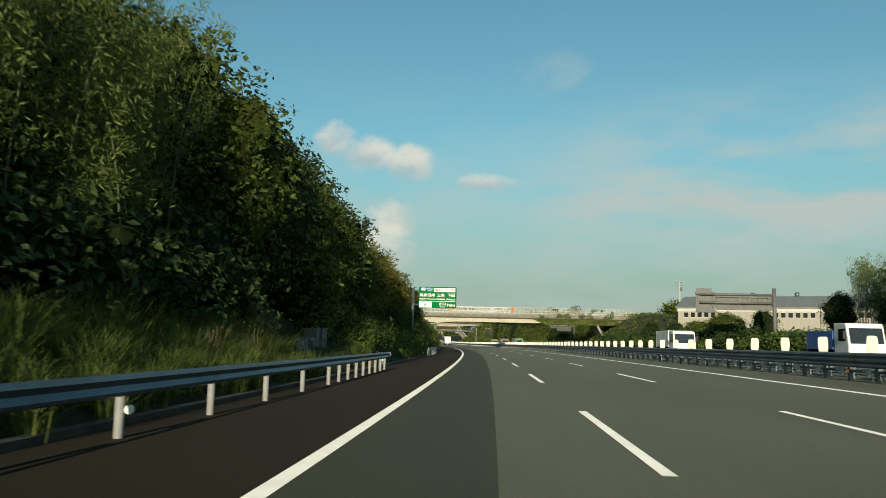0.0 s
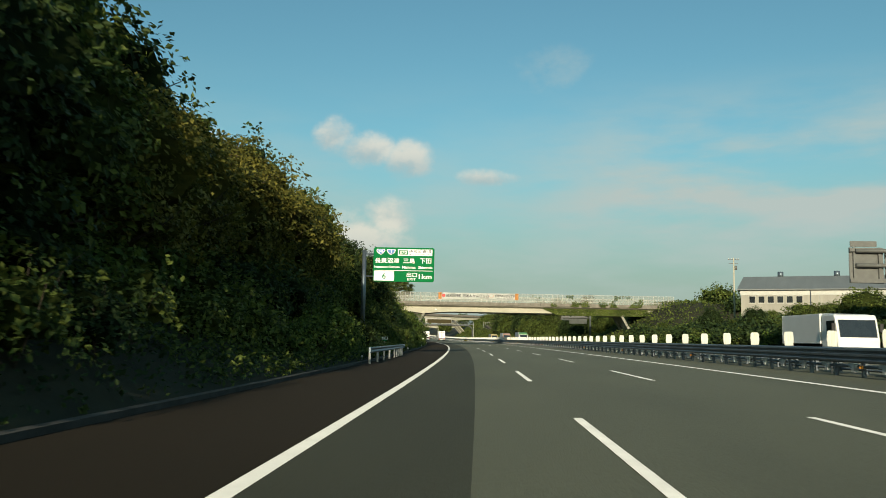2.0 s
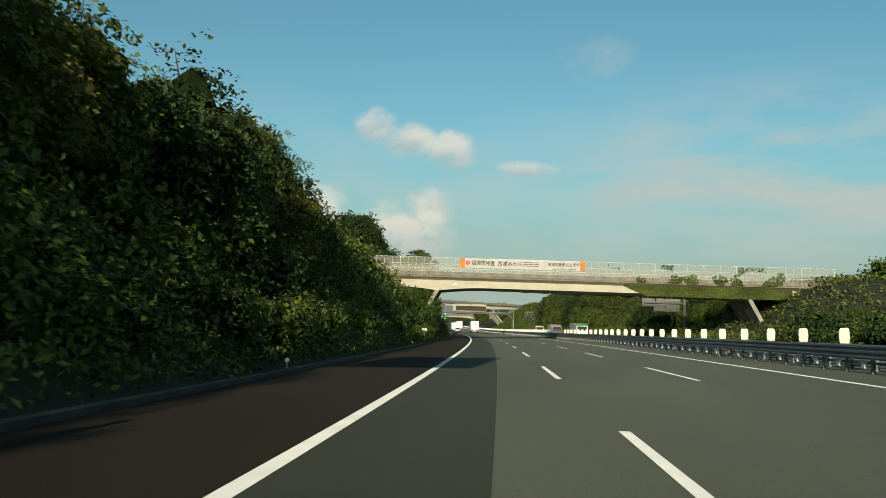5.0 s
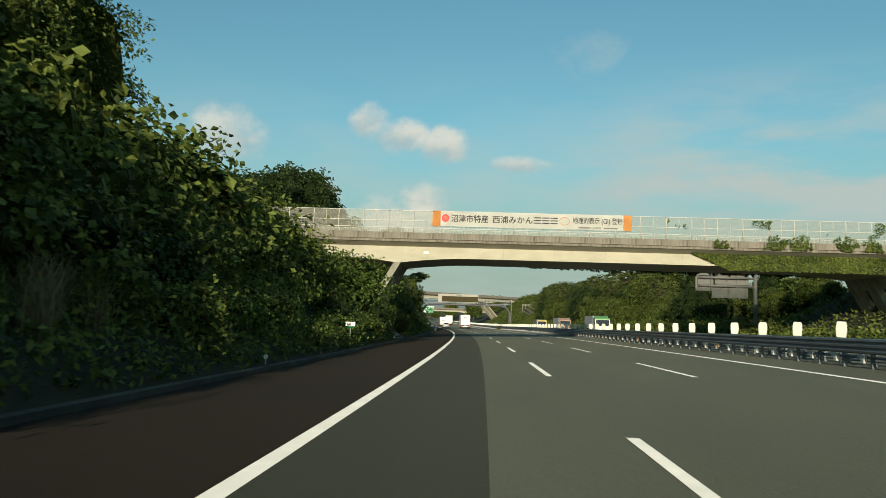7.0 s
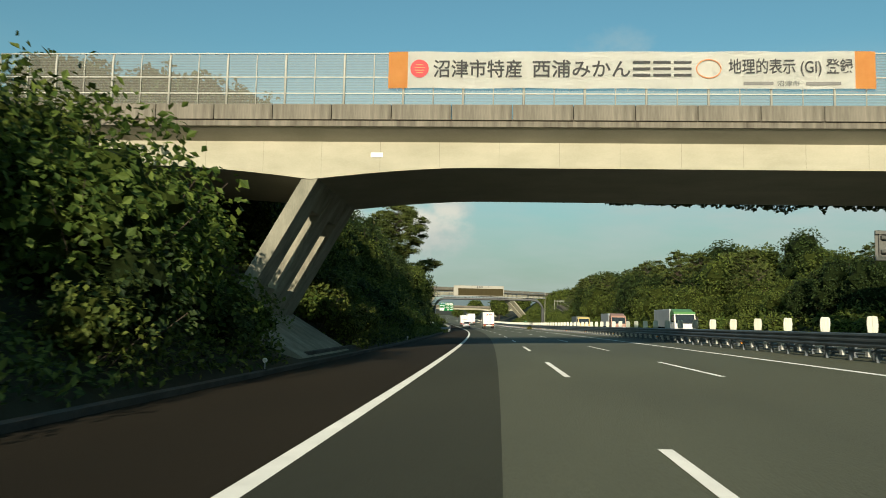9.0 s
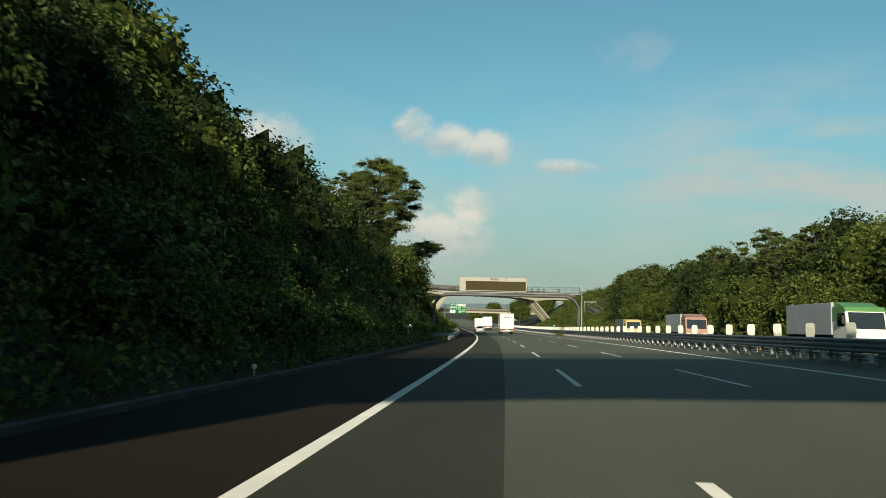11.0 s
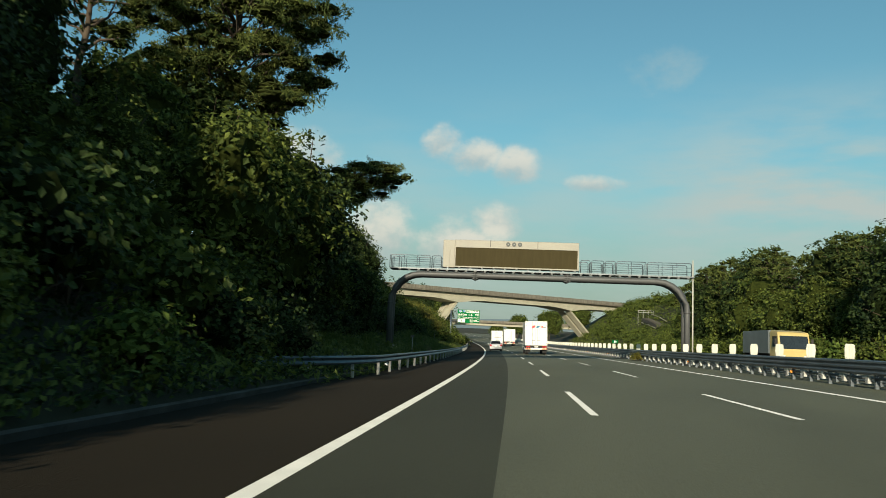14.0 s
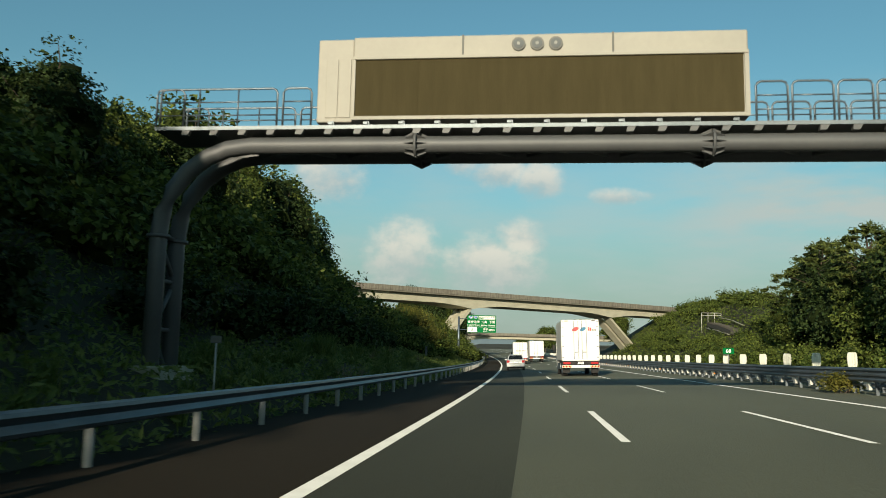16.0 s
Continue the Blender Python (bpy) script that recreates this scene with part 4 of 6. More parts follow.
def display():
    t = thing("display_board", frame_at(353.6, 0, 0), "cream steel message board with a dark switched-off display", "message board")
    z0, z1 = 6.98, 9.07
    part("body", boxes((-4.12, 5.18, -0.15, 0.85, z0, z1), bevel=0.04), CREAM, t)
    side = part("side_cabinet", boxes((-5.0, -4.12, -0.10, 0.8, z0 - 0.03, z1 - 0.03), bevel=0.03), CREAM, t)
    for x in (-4.78, -4.46):
        part("cabinet_door", boxes((x, x + 0.29, -0.125, -0.10, z0 + 0.08, z1 - 0.55), bevel=0.008), CREAM, side)
    part("display", boxes((-4.05, 5.06, -0.160, -0.152, z0 + 0.10, z0 + 1.50)), SCREEN, t, "dark brown louvred display field")
    bm = bmesh.new()
    for k in range(1, 6):
        x = -4.05 + 9.11 * k / 6
        box(bm, x - 0.012, x + 0.012, -0.168, -0.162, z0 + 0.10, z0 + 1.50)
    part("display_seams", bm, SCREEN, t)
    rim = bmesh.new()
    box(rim, -4.12, 5.18, -0.22, -0.15, z0 + 1.50, z0 + 1.58, bevel=0.01)
    box(rim, -4.12, 5.18, -0.20, -0.15, z0, z0 + 0.09, bevel=0.01)
    box(rim, -4.12, -4.05, -0.20, -0.15, z0 + 0.09, z0 + 1.5)
    box(rim, 5.08, 5.18, -0.20, -0.15, z0 + 0.09, z0 + 1.5)
    part("frame", rim, CREAM, t)
    for x in (-1.45, 2.1):
        part("cover_strip", boxes((x - 0.025, x + 0.025, -0.175, -0.15, z0 + 1.58, z1), bevel=0.006), SIGN_BACK, t)
    for x in (-0.12, 0.32, 0.76):
        lamp = part("warning_lamp", disc(bmesh.new(), (x, -0.17, z0 + 1.83), 0.165, 0.06, "y", 24), SIGN_BACK, t, "round grey warning lamp")
        part("lens", disc(bmesh.new(), (x, -0.205, z0 + 1.83), 0.125, 0.02, "y", 20), CABINET_GREY, lamp)
        part("bulb", disc(bmesh.new(), (x, -0.218, z0 + 1.83), 0.04, 0.02, "y", 12), POST_WHITE, lamp)
    for a, b in ((-3.9, -3.0), (-1.3, -0.1), (2.2, 3.9), (4.2, 5.1)):
        part("lifting_bar", boxes((a, b, 0.1, 0.16, z1, z1 + 0.03)), STEEL_DARK, t)
    for x in stations(-4.6, 4.9, 0.86):
        part("foot", boxes((x - 0.05, x + 0.05, -0.12, 0.1, 6.80, z0), (x - 0.10, x + 0.02, -0.16, -0.12, 6.88, 6.95), bevel=0.008), RAIL_GREY, t)


display()


def back_sign(s, rows, post, zbase, label):
    """A sign for the other carriageway, seen from behind: panels on a mast with braces."""
    t = thing("sign_from_behind", frame_at(s, 0, 0), label, "road sign", "signs of the other carriageway")
    top = max(r[3] for r in rows)
    part("mast", tube(bmesh.new(), [(post, 0, zbase), (post, 0, top + 0.1)], [0.26, 0.22], 12), SIGN_BACK, t)
    for d0, d1, z0, z1, fr in rows:
        p = part("panel", boxes((d0, d1, 0.3, 0.36, z0, z1), bevel=0.01), SIGN_BACK, t, "grey back of a sign panel" if fr == "dark" else "pale back of a sign panel")
        if fr:
            bm = bmesh.new()
            for x in stations(d0 + 0.3, d1 - 0.3, 1.3):
                box(bm, x - 0.08, x + 0.08, 0.14, 0.3, z0, z1)
            box(bm, d0 - 0.05, d1 + 0.05, 0.06, 0.26, z1 - 0.30, z1 - 0.08), box(bm, d0 - 0.05, d1 + 0.05, 0.06, 0.26, z0 + 0.02, z0 + 0.30)
            part("stiffener_frame", bm, SIGN_BACK, p)
    for z in (top - 0.7, top - 1.7):
        part("arm", tube(bmesh.new(), [(post, 0, z), (min(r[0] for r in rows) + 0.3, 0.0, z)], 0.14, 10), SIGN_BACK, t)
    return t


back_sign(98.5, [(25.7, 28.0, 5.6, 8.05, "dark"), (28.1, 34.6, 5.95, 7.75, "pale"), (25.8, 27.6, 8.1, 8.5, "")], 34.9, 0.5, "grey message sign on a mast, seen from behind")
back_sign(247, [(29.7, 33.8, 7.2, 8.75, "pale"), (29.3, 33.7, 5.6, 6.9, ""), (27.3, 29.5, 6.4, 8.6, "dark")], 34.5, 0.5, "grey direction signs on a mast, seen from behind")

# ---- plants ----
RNG = np.random.default_rng(7)


def leaves(centres, normals, length, width, droop=0.25, spread=0.8, rng=RNG):
    """Folded four-cornered leaves at the centres, facing about the normals. Returns corners and faces."""
    n = len(centres)
    nm = normals + spread * rng.normal(size=(n, 3))
    nm /= np.linalg.norm(nm, axis=1, keepdims=True) + 1e-9
    t = rng.normal(size=(n, 3))
    t[:, 2] -= droop
    t -= (t * nm).sum(1, keepdims=True) * nm
    t /= np.linalg.norm(t, axis=1, keepdims=True) + 1e-9
    b = np.cross(nm, t)
    k = rng.uniform(0.65, 1.35, size=(n, 1))
    ln, wd = length * k / 2, width * k / 2
    v = np.stack([centres - t * ln, centres + b * wd + nm * wd * 0.3, centres + t * ln, centres - b * wd + nm * wd * 0.3], 1).reshape(-1, 3)
    f = np.arange(4 * n).reshape(n, 4)
    return v, f


def sprays(tips, per, length, width, rng=RNG, thick=0.16, droop=0.35, spread=0.55, sag=0.35):
    """Leaves on flat twigs: each tip is a centre, the way it points and its radius; the twig's rim hangs a little."""
    cs, ns = [], []
    for c, out, r in tips:
        n = max(5, int(per * r * r))
        nm = np.array(out) * 0.55 + (0, 0, 0.75) + rng.normal(size=3) * 0.22
        nm /= np.linalg.norm(nm)
        a = np.cross(nm, (0.3, 0.9, 0.1))
        a /= np.linalg.norm(a)
        b = np.cross(nm, a)
        q, w = np.sqrt(rng.random((n, 1))) * r, rng.random((n, 1)) * 6.283
        w = w + 0.5 * np.sin(3 * w + rng.random() * 6)
        stretch = 1 + 0.5 * rng.random()
        p = q * (np.cos(w) * a * stretch + np.sin(w) * b / stretch) + nm * (rng.normal(size=(n, 1)) * thick * r - sag * q * q / r)
        cs.append(p + c)
        ns.append(np.tile(nm, (n, 1)))
    return leaves(np.concatenate(cs), np.concatenate(ns), length, width, droop, spread, rng)


BALL = bmesh.new()
bmesh.ops.create_icosphere(BALL, subdivisions=3, radius=1.0)
BALL_V = np.array([v.co[:] for v in BALL.verts])
BALL_F = np.array([[v.index for v in f.verts] for f in BALL.faces])
BALL.free()


def lumps(u, seed, coarse=0.26, fine=0.12):
    """How far a crown bulges in each direction."""
    return np.array([1 + coarse * noise.noise(Vector(q * 1.7) + Vector((seed * 3.1, 0, 0))) * 2 + fine * noise.noise(Vector(q * 4.2) + Vector((0, seed * 1.7, 0))) * 2 for q in u])


def around(n, rng):
    """Directions spread evenly over a ball, a little shaken."""
    k = np.arange(n) + 0.5
    z = 1 - 2 * k / n
    a = k * 2.39996
    u = np.stack([np.sqrt(1 - z * z) * np.cos(a), np.sqrt(1 - z * z) * np.sin(a), z], 1) + rng.normal(size=(n, 3)) * 0.10
    return u / np.linalg.norm(u, axis=1, keepdims=True)


def head(centre, radii, seed, count, per, leaf, size, rng, heart=0.74, coarse=0.26, low=-0.75, droop=0.35, thick=0.16, skin=900):
    """A crown: leafy sprays on a lumpy form, over a heart coloured dark as inner shade. Returns leaves and heart."""
    radii = np.array(radii)
    u = around(count, rng)
    u = u[u[:, 2] > low]
    k = lumps(u, seed, coarse) * rng.uniform(0.80, 0.98, len(u))
    tips = [(centre + u[i] * radii * k[i], u[i], size * rng.uniform(0.65, 1.35)) for i in range(len(u))]
    v, f = sprays(tips, per, *leaf, rng=rng, droop=droop, thick=thick)
    w = around(skin, rng)
    w = w[w[:, 2] > low]
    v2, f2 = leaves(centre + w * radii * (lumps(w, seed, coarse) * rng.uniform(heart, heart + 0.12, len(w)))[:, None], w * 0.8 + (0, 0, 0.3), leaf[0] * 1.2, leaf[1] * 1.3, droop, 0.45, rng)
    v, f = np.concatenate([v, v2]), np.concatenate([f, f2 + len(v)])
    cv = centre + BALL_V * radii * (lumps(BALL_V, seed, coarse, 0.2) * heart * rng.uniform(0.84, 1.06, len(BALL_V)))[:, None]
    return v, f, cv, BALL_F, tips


def wood(paths):
    bm = bmesh.new()
    for pts, radii, sides in paths:
        tube(bm, pts, radii, sides, caps=False)
    return bm


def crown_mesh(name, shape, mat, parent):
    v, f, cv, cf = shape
    return mesh_from(name, np.concatenate([v, cv]), f.tolist() + (cf + len(v)).tolist(), [mat, SHADED_HEARTS[mat.name]] if mat.name in SHADED_HEARTS else [mat, mat], parent, [0] * len(f) + [1] * len(cf))


def bent(a, b, n, wander, rng):
    a, b = np.array(a, float), np.array(b, float)
    return [tuple(a + (b - a) * k / n + (rng.normal(size=3) * wander if 0 < k < n else 0)) for k in range(n + 1)]


def broadleaf(seed, h, r, mat, label, leaf=(0.23, 0.14), per=64, count=140, heart=0.74, skin=1200):
    """A round-topped tree: trunk, limbs, and leafy sprays on an uneven head."""
    rng = np.random.default_rng(seed)
    t = thing("tree", Matrix.Identity(4), label, "tree", "trees of the wooded banks")
    top = (rng.normal() * 0.2, rng.normal() * 0.2, h * 0.75)
    paths = [(bent((0, 0, -0.6), top, 6, 0.08, rng), [0.20 * h / 8 * (1 - 0.12 * k) for k in range(7)], 8)]
    *shape, tips = head(np.array((0, 0, h * 0.55)), (r, r, h * 0.47), seed, count, per, leaf, 0.22 * r, rng, heart, skin=skin)
    for c, out, q in tips[::14]:
        paths.append((bent((top[0] * 0.4, top[1] * 0.4, max(0.6, c[2] * 0.62)), tuple(c), 3, 0.12, rng), [0.07, 0.05, 0.035, 0.015], 5))
    part("trunk", wood(paths), BARK, t)
    crown_mesh("crown", shape, mat, t)
    return t


def conifer(seed, h, r, mat, label, per=85, leaf=(0.34, 0.15)):
    """A dense pointed conifer with drooping tiers."""
    rng = np.random.default_rng(seed)
    t = thing("conifer_tree", Matrix.Identity(4), label, "tree", "trees of the wooded banks")
    paths = [([(0, 0, -0.6), (0, 0, h * 0.5), (0.05, 0, h * 0.97)], [0.22 * h / 10, 0.14 * h / 10, 0.02], 8)]
    tips = []
    n = int(h * 17)
    for k in range(n):
        z = 0.08 + 0.92 * k / n
        rad = (r * (1 - z) ** 0.72 + 0.12) * (1 + 0.25 * math.sin(k * 0.37)) * rng.uniform(0.8, 1.1)
        a = k * 2.4 + rng.normal() * 0.3
        o = np.array((math.cos(a), math.sin(a), 0.15))
        tips.append((np.array((rad * 0.85 * o[0], rad * 0.85 * o[1], h * z - 0.15 * rad)), o, 0.24 + 0.22 * rad))
        if k % 9 == 0:
            paths.append(([(0, 0, h * z), (rad * 0.8 * o[0], rad * 0.8 * o[1], h * z - 0.2)], [0.04, 0.015], 4))
    v, f = sprays(tips, per, *leaf, rng=rng, droop=0.8, sag=0.5)
    z = (BALL_V[:, 2] + 1) / 2
    cone = np.stack([BALL_V[:, 0], BALL_V[:, 1]], 1) / (np.linalg.norm(BALL_V[:, :2], axis=1, keepdims=True) + 1e-6)
    cv = np.concatenate([cone * (r * 0.62 * (1 - z) ** 0.75 * np.minimum(1, z * 14) * lumps(BALL_V, seed, 0.12))[:, None], (h * (0.05 + 0.93 * z))[:, None]], 1)
    part("trunk", wood(paths), BARK, t)
    crown_mesh("crown", (v, f, cv, BALL_F), mat, t)
    return t


def pine(seed, h, r, lean, label, pads=60, tall=0.26, leaf=(0.26, 0.06), per=170, bend=1.4):
    """A pine with a bare bent trunk, spreading limbs and flat pads of needles that make a broad open head."""
    rng = np.random.default_rng(seed)
    t = thing("pine_tree", Matrix.Identity(4), label, "tree", "pines on the bank")
    tip = np.array([lean[0], lean[1], h * 0.92])
    way = lambda q: tip * np.array([q ** bend, q ** bend, q])      # noqa: E731
    trunk = [tuple(way(k / 8) + (rng.normal(size=3) * (0.15, 0.15, 0) if k else (0, 0, -0.8))) for k in range(9)]
    paths = [(trunk, [0.30 * h / 14 * (1 - 0.1 * k) for k in range(9)], 9)]
    tips, cv, cf = [], [], []
    for k in range(pads):
        u = 1 - 1.75 * (k + 0.5) / pads
        a = k * 2.4 + rng.normal() * 0.25
        out = math.sqrt(max(0.0, 1 - u * u)) * r * rng.uniform(0.5, 1.12)
        zc = h * (1 - tall) + u * h * tall * rng.uniform(0.8, 1.05)
        q = min(1.0, zc / (h * 0.92))
        hub = way(q)
        o = np.array([math.cos(a), math.sin(a), 0.3])
        c = np.array([hub[0] + out * o[0], hub[1] + out * o[1], zc])
        pad = r * rng.uniform(0.15, 0.24)
        for _ in range(7):
            tips.append((c + rng.normal(size=3) * (pad * 0.55, pad * 0.55, pad * 0.17), o * 0.4, pad * rng.uniform(0.35, 0.6)))
        cf.append(BALL_F[::1] + len(BALL_V) * len(cv))
        cv.append(c + BALL_V * (pad * 0.62, pad * 0.62, pad * 0.22) * lumps(BALL_V, k)[:, None])
        if k % 2 == 0:
            paths.append((bent(tuple(way(max(0.3, q - 0.12))), tuple(c - (0, 0, 0.15)), 4, 0.14, rng), [0.09, 0.07, 0.05, 0.035, 0.02], 5))
    part("trunk", wood(paths), BARK, t, "reddish brown bare trunk and limbs")
    v, f = sprays(tips, per * 1.6, *leaf, rng=rng, thick=0.25, droop=-0.6, spread=1.3, sag=0.15)
    crown_mesh("crown", (v, f, np.concatenate(cv), np.concatenate(cf)), NEEDLES, t)
    return t


def bamboo(seed, label):
    """A clump of bamboo with arching feathery tops."""
    rng = np.random.default_rng(seed)
    t = thing("bamboo_clump", Matrix.Identity(4), label, "bamboo", "bamboo on the bank")
    paths, cs = [], []
    for k in range(16):
        x, y = rng.normal(size=2) * 1.1
        a, h = rng.random() * 6.3, rng.uniform(8, 11)
        pts = [(x + math.cos(a) * 2.4 * q ** 2.6, y + math.sin(a) * 2.4 * q ** 2.6, h * (q - 0.10 * q ** 4)) for q in np.linspace(0, 1, 9)]
        paths.append((pts, [0.045 * (1 - 0.1 * i) for i in range(9)], 5))
        for q in np.linspace(0.3, 1, 26):
            p = np.array([np.interp(q, np.linspace(0, 1, 9), [v[i] for v in pts]) for i in range(3)])
            cs.append((p + rng.normal(size=3) * (0.35, 0.35, 0.2), np.array((math.cos(a), math.sin(a), 0.2)), 0.42))
    culm = material("bamboo culm", (0.032, 0.048, 0.013), (0.065, 0.09, 0.026), 0.7)
    for p in paths:
        part("culm", wood([p]), culm, t)
    v, f = sprays(cs, 190, 0.22, 0.042, rng=rng, thick=0.4, droop=0.9, spread=0.9, sag=0.5)
    crown_mesh("crown", (v, f, np.zeros((0, 3)), np.zeros((0, 3), int)), BAMBOO_LEAF, t)
    return t


SHAPES = {}


def shrub(seed, r, h, mat, label, leaf=(0.165, 0.105), per=125, count=50):
    """A loose shrub: stems and leafy sprays over a heart coloured dark as inner shade."""
    rng = np.random.default_rng(seed)
    *shape, tips = head(np.array((0, 0, h * 0.42)), (r * 0.95, r * 0.95, h * 0.5), seed, count, per, leaf, 0.25 * r, rng, 0.58, 0.36, -0.6, thick=0.3, skin=300)
    ob = thing("shrub", Matrix.Identity(4), label, "shrub", "shrubs on the banks")
    part("stem", wood([(bent((rng.normal() * 0.1, rng.normal() * 0.1, -0.4), tuple(c), 3, 0.08, rng), [0.03, 0.022, 0.015, 0.008], 4) for c, o, q in tips[::5]]), BARK, ob)
    crown_mesh("foliage", shape, mat, ob)
    SHAPES[ob] = shape
    return ob


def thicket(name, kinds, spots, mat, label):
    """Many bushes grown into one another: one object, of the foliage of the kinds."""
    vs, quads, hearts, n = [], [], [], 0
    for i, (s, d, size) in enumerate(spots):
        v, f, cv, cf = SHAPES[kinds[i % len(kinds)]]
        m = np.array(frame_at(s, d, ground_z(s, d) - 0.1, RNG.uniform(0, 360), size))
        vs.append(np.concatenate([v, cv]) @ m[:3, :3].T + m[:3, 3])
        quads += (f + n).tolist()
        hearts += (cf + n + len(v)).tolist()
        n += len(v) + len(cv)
    return tagged(mesh_from(name, np.concatenate(vs), quads + hearts, [mat, SHADED_HEARTS[mat.name]], slots=[0] * len(quads) + [1] * len(hearts)), label, "thicket", kind="stuff")


def tuft(seed, n, h, mat, label, wide=0.5):
    """A tuft of long arching grass."""
    rng = np.random.default_rng(seed)
    verts, faces = [], []
    for k in range(n):
        a, x, y = rng.random() * 6.3, rng.normal() * 0.12, rng.normal() * 0.12
        hh, out, w = h * rng.uniform(0.6, 1.1), wide * rng.uniform(0.3, 1.2), 0.012
        side = np.array([-math.sin(a), math.cos(a), 0]) * w
        rows = []
        for q in (0, 0.4, 0.75, 1.0):
            p = np.array([x + math.cos(a) * out * q ** 2, y + math.sin(a) * out * q ** 2, hh * (q - 0.28 * q ** 3) - 0.1])
            rows.append((p - side * (1 - q * 0.85), p + side * (1 - q * 0.85)))
        i = len(verts)
        for lo, hi in rows:
            verts += [tuple(lo), tuple(hi)]
        faces += [(i + 2 * j, i + 2 * j + 1, i + 2 * j + 3, i + 2 * j + 2) for j in range(3)]
    return tagged(mesh_from("grass_tuft", verts, faces, [mat]), label, "grass", "tufts of tall grass")


def plant(ob, spots, turn=None):
    """Puts the thing at the first spot and copies at the others: (s, d, size)."""
    for i, (s, d, size) in enumerate(spots[::-1]):
        m = frame_at(s, d, ground_z(s, d) - 0.1, RNG.uniform(0, 360) if turn is None else turn, size * (RNG.uniform(0.92, 1.08) if turn is None else 1.0))
        if i == len(spots) - 1:
            ob.matrix_basis = m
        else:
            copy_thing(ob, m)


def row(a, b, gap, d, wander, size, keep=lambda s, d: True):
    out, s = [], a
    while s < b:
        q, p = s + RNG.normal() * gap * 0.25, d + RNG.normal() * wander
        if keep(q, p):
            out.append((q, p, size * RNG.uniform(0.85, 1.18)))
        s += gap
    return out


def clear_of_bridge(s, d):
    """Free of the bridges, the gantry and the sign masts."""
    if 196 < s < 231 and 0 < d < 40:
        return False
    if 214 < s < 229 and -20 < d < 48:
        return False
    if 345 < s < 356 and -11.5 < d < 0:
        return False
    if 100 < s < 117 and -10.6 < d < 0:
        return False
    if 186.3 < s < 190.2 and -9.2 < d < 0:
        return False
    if 287.2 < s < 291 and -9.0 < d < 0:
        return False
    if (140.6 < s < 146.2 or 158.6 < s < 164) and -9.2 < d < 0:
        return False
    if 32 < s < 46 and -12.0 < d < 0:
        return False
    return True


def deal(spots, kinds):
    """Deals the spots round to the kinds of plant."""
    for i, k in enumerate(kinds):
        mine = spots[i::len(kinds)]
        if mine:
            plant(k, mine)


# trees of the left bank
oaks = [broadleaf(11, 7.6, 3.0, LEAF_MID, "broad green tree with dense uneven foliage on the bank"),
        broadleaf(12, 8.6, 3.2, LEAF_DARK, "tall dark green evergreen tree on the bank"),
        broadleaf(13, 7.0, 2.8, LEAF_MID, "leafy green tree leaning over the shrubs of the bank")]
yellow = broadleaf(14, 7.6, 3.1, LEAF_YELLOW, "tree with yellowing olive leaves on the bank", leaf=(0.19, 0.12), per=95)
firs = [conifer(15, 11.5, 2.6, LEAF_DARK, "dark pointed cedar on the slope"), conifer(16, 9.5, 2.3, LEAF_DARK, "dark green cypress on the slope")]

front = []
front += row(37, 66, 5.0, -13.0, 0.7, 1.10, clear_of_bridge)
front += row(84, 136, 5.0, -12.8, 0.7, 0.82, clear_of_bridge)
front += row(136, 149, 5.2, -12.8, 0.7, 0.75, clear_of_bridge) + [(150, -12.5, 0.76), (154.5, -12.2, 0.78), (159, -12.5, 0.72)]
front += [(49, -11.4, 0.98), (53.5, -11.1, 1.02), (58, -11.0, 0.98), (62.5, -10.9, 0.95)]
front += row(230, 262, 5.2, -13.0, 0.8, 0.72, clear_of_bridge)
front += row(262, 322, 5.2, -13.2, 0.7, 0.72, clear_of_bridge)
front += row(363, 396, 4.6, -18.0, 0.7, 0.84, clear_of_bridge) + row(388, 416, 4.5, -20.0, 0.7, 1.0)
front += [(208.5, -12.6, 0.42)]
front += [(326, -12.6, 1.1), (331, -11.9, 1.12), (335, -11.5, 1.08), (341, -11.2, 0.66), (338, -15.0, 1.0), (347, -10.6, 0.62), (352, -16.4, 0.42), (346, -16.0, 0.5), (333, -16, 1.0), (327, -17, 1.1), (184.5, -13.3, 0.4)]
second = row(36, 62, 7.0, -17.5, 1.2, 1.25, clear_of_bridge) + row(62, 126, 8.0, -17.0, 1.0, 1.2, clear_of_bridge) + row(126, 150, 9.0, -17.0, 1.2, 0.95, clear_of_bridge) + row(231, 262, 6.0, -17.0, 1.0, 0.92, clear_of_bridge) + row(262, 330, 7.5, -18.0, 1.2, 1.1, clear_of_bridge) + row(363, 392, 5.0, -24.0, 1.0, 0.95) + row(390, 416, 4.5, -26.0, 1.0, 1.25)
second += row(234, 262, 8.0, -24, 1.5, 0.8) + row(262, 300, 8.0, -24, 1.5, 1.25) + [(286, -18.2, 1.2), (291, -18.4, 1.1), (297, -18.6, 1.02)]
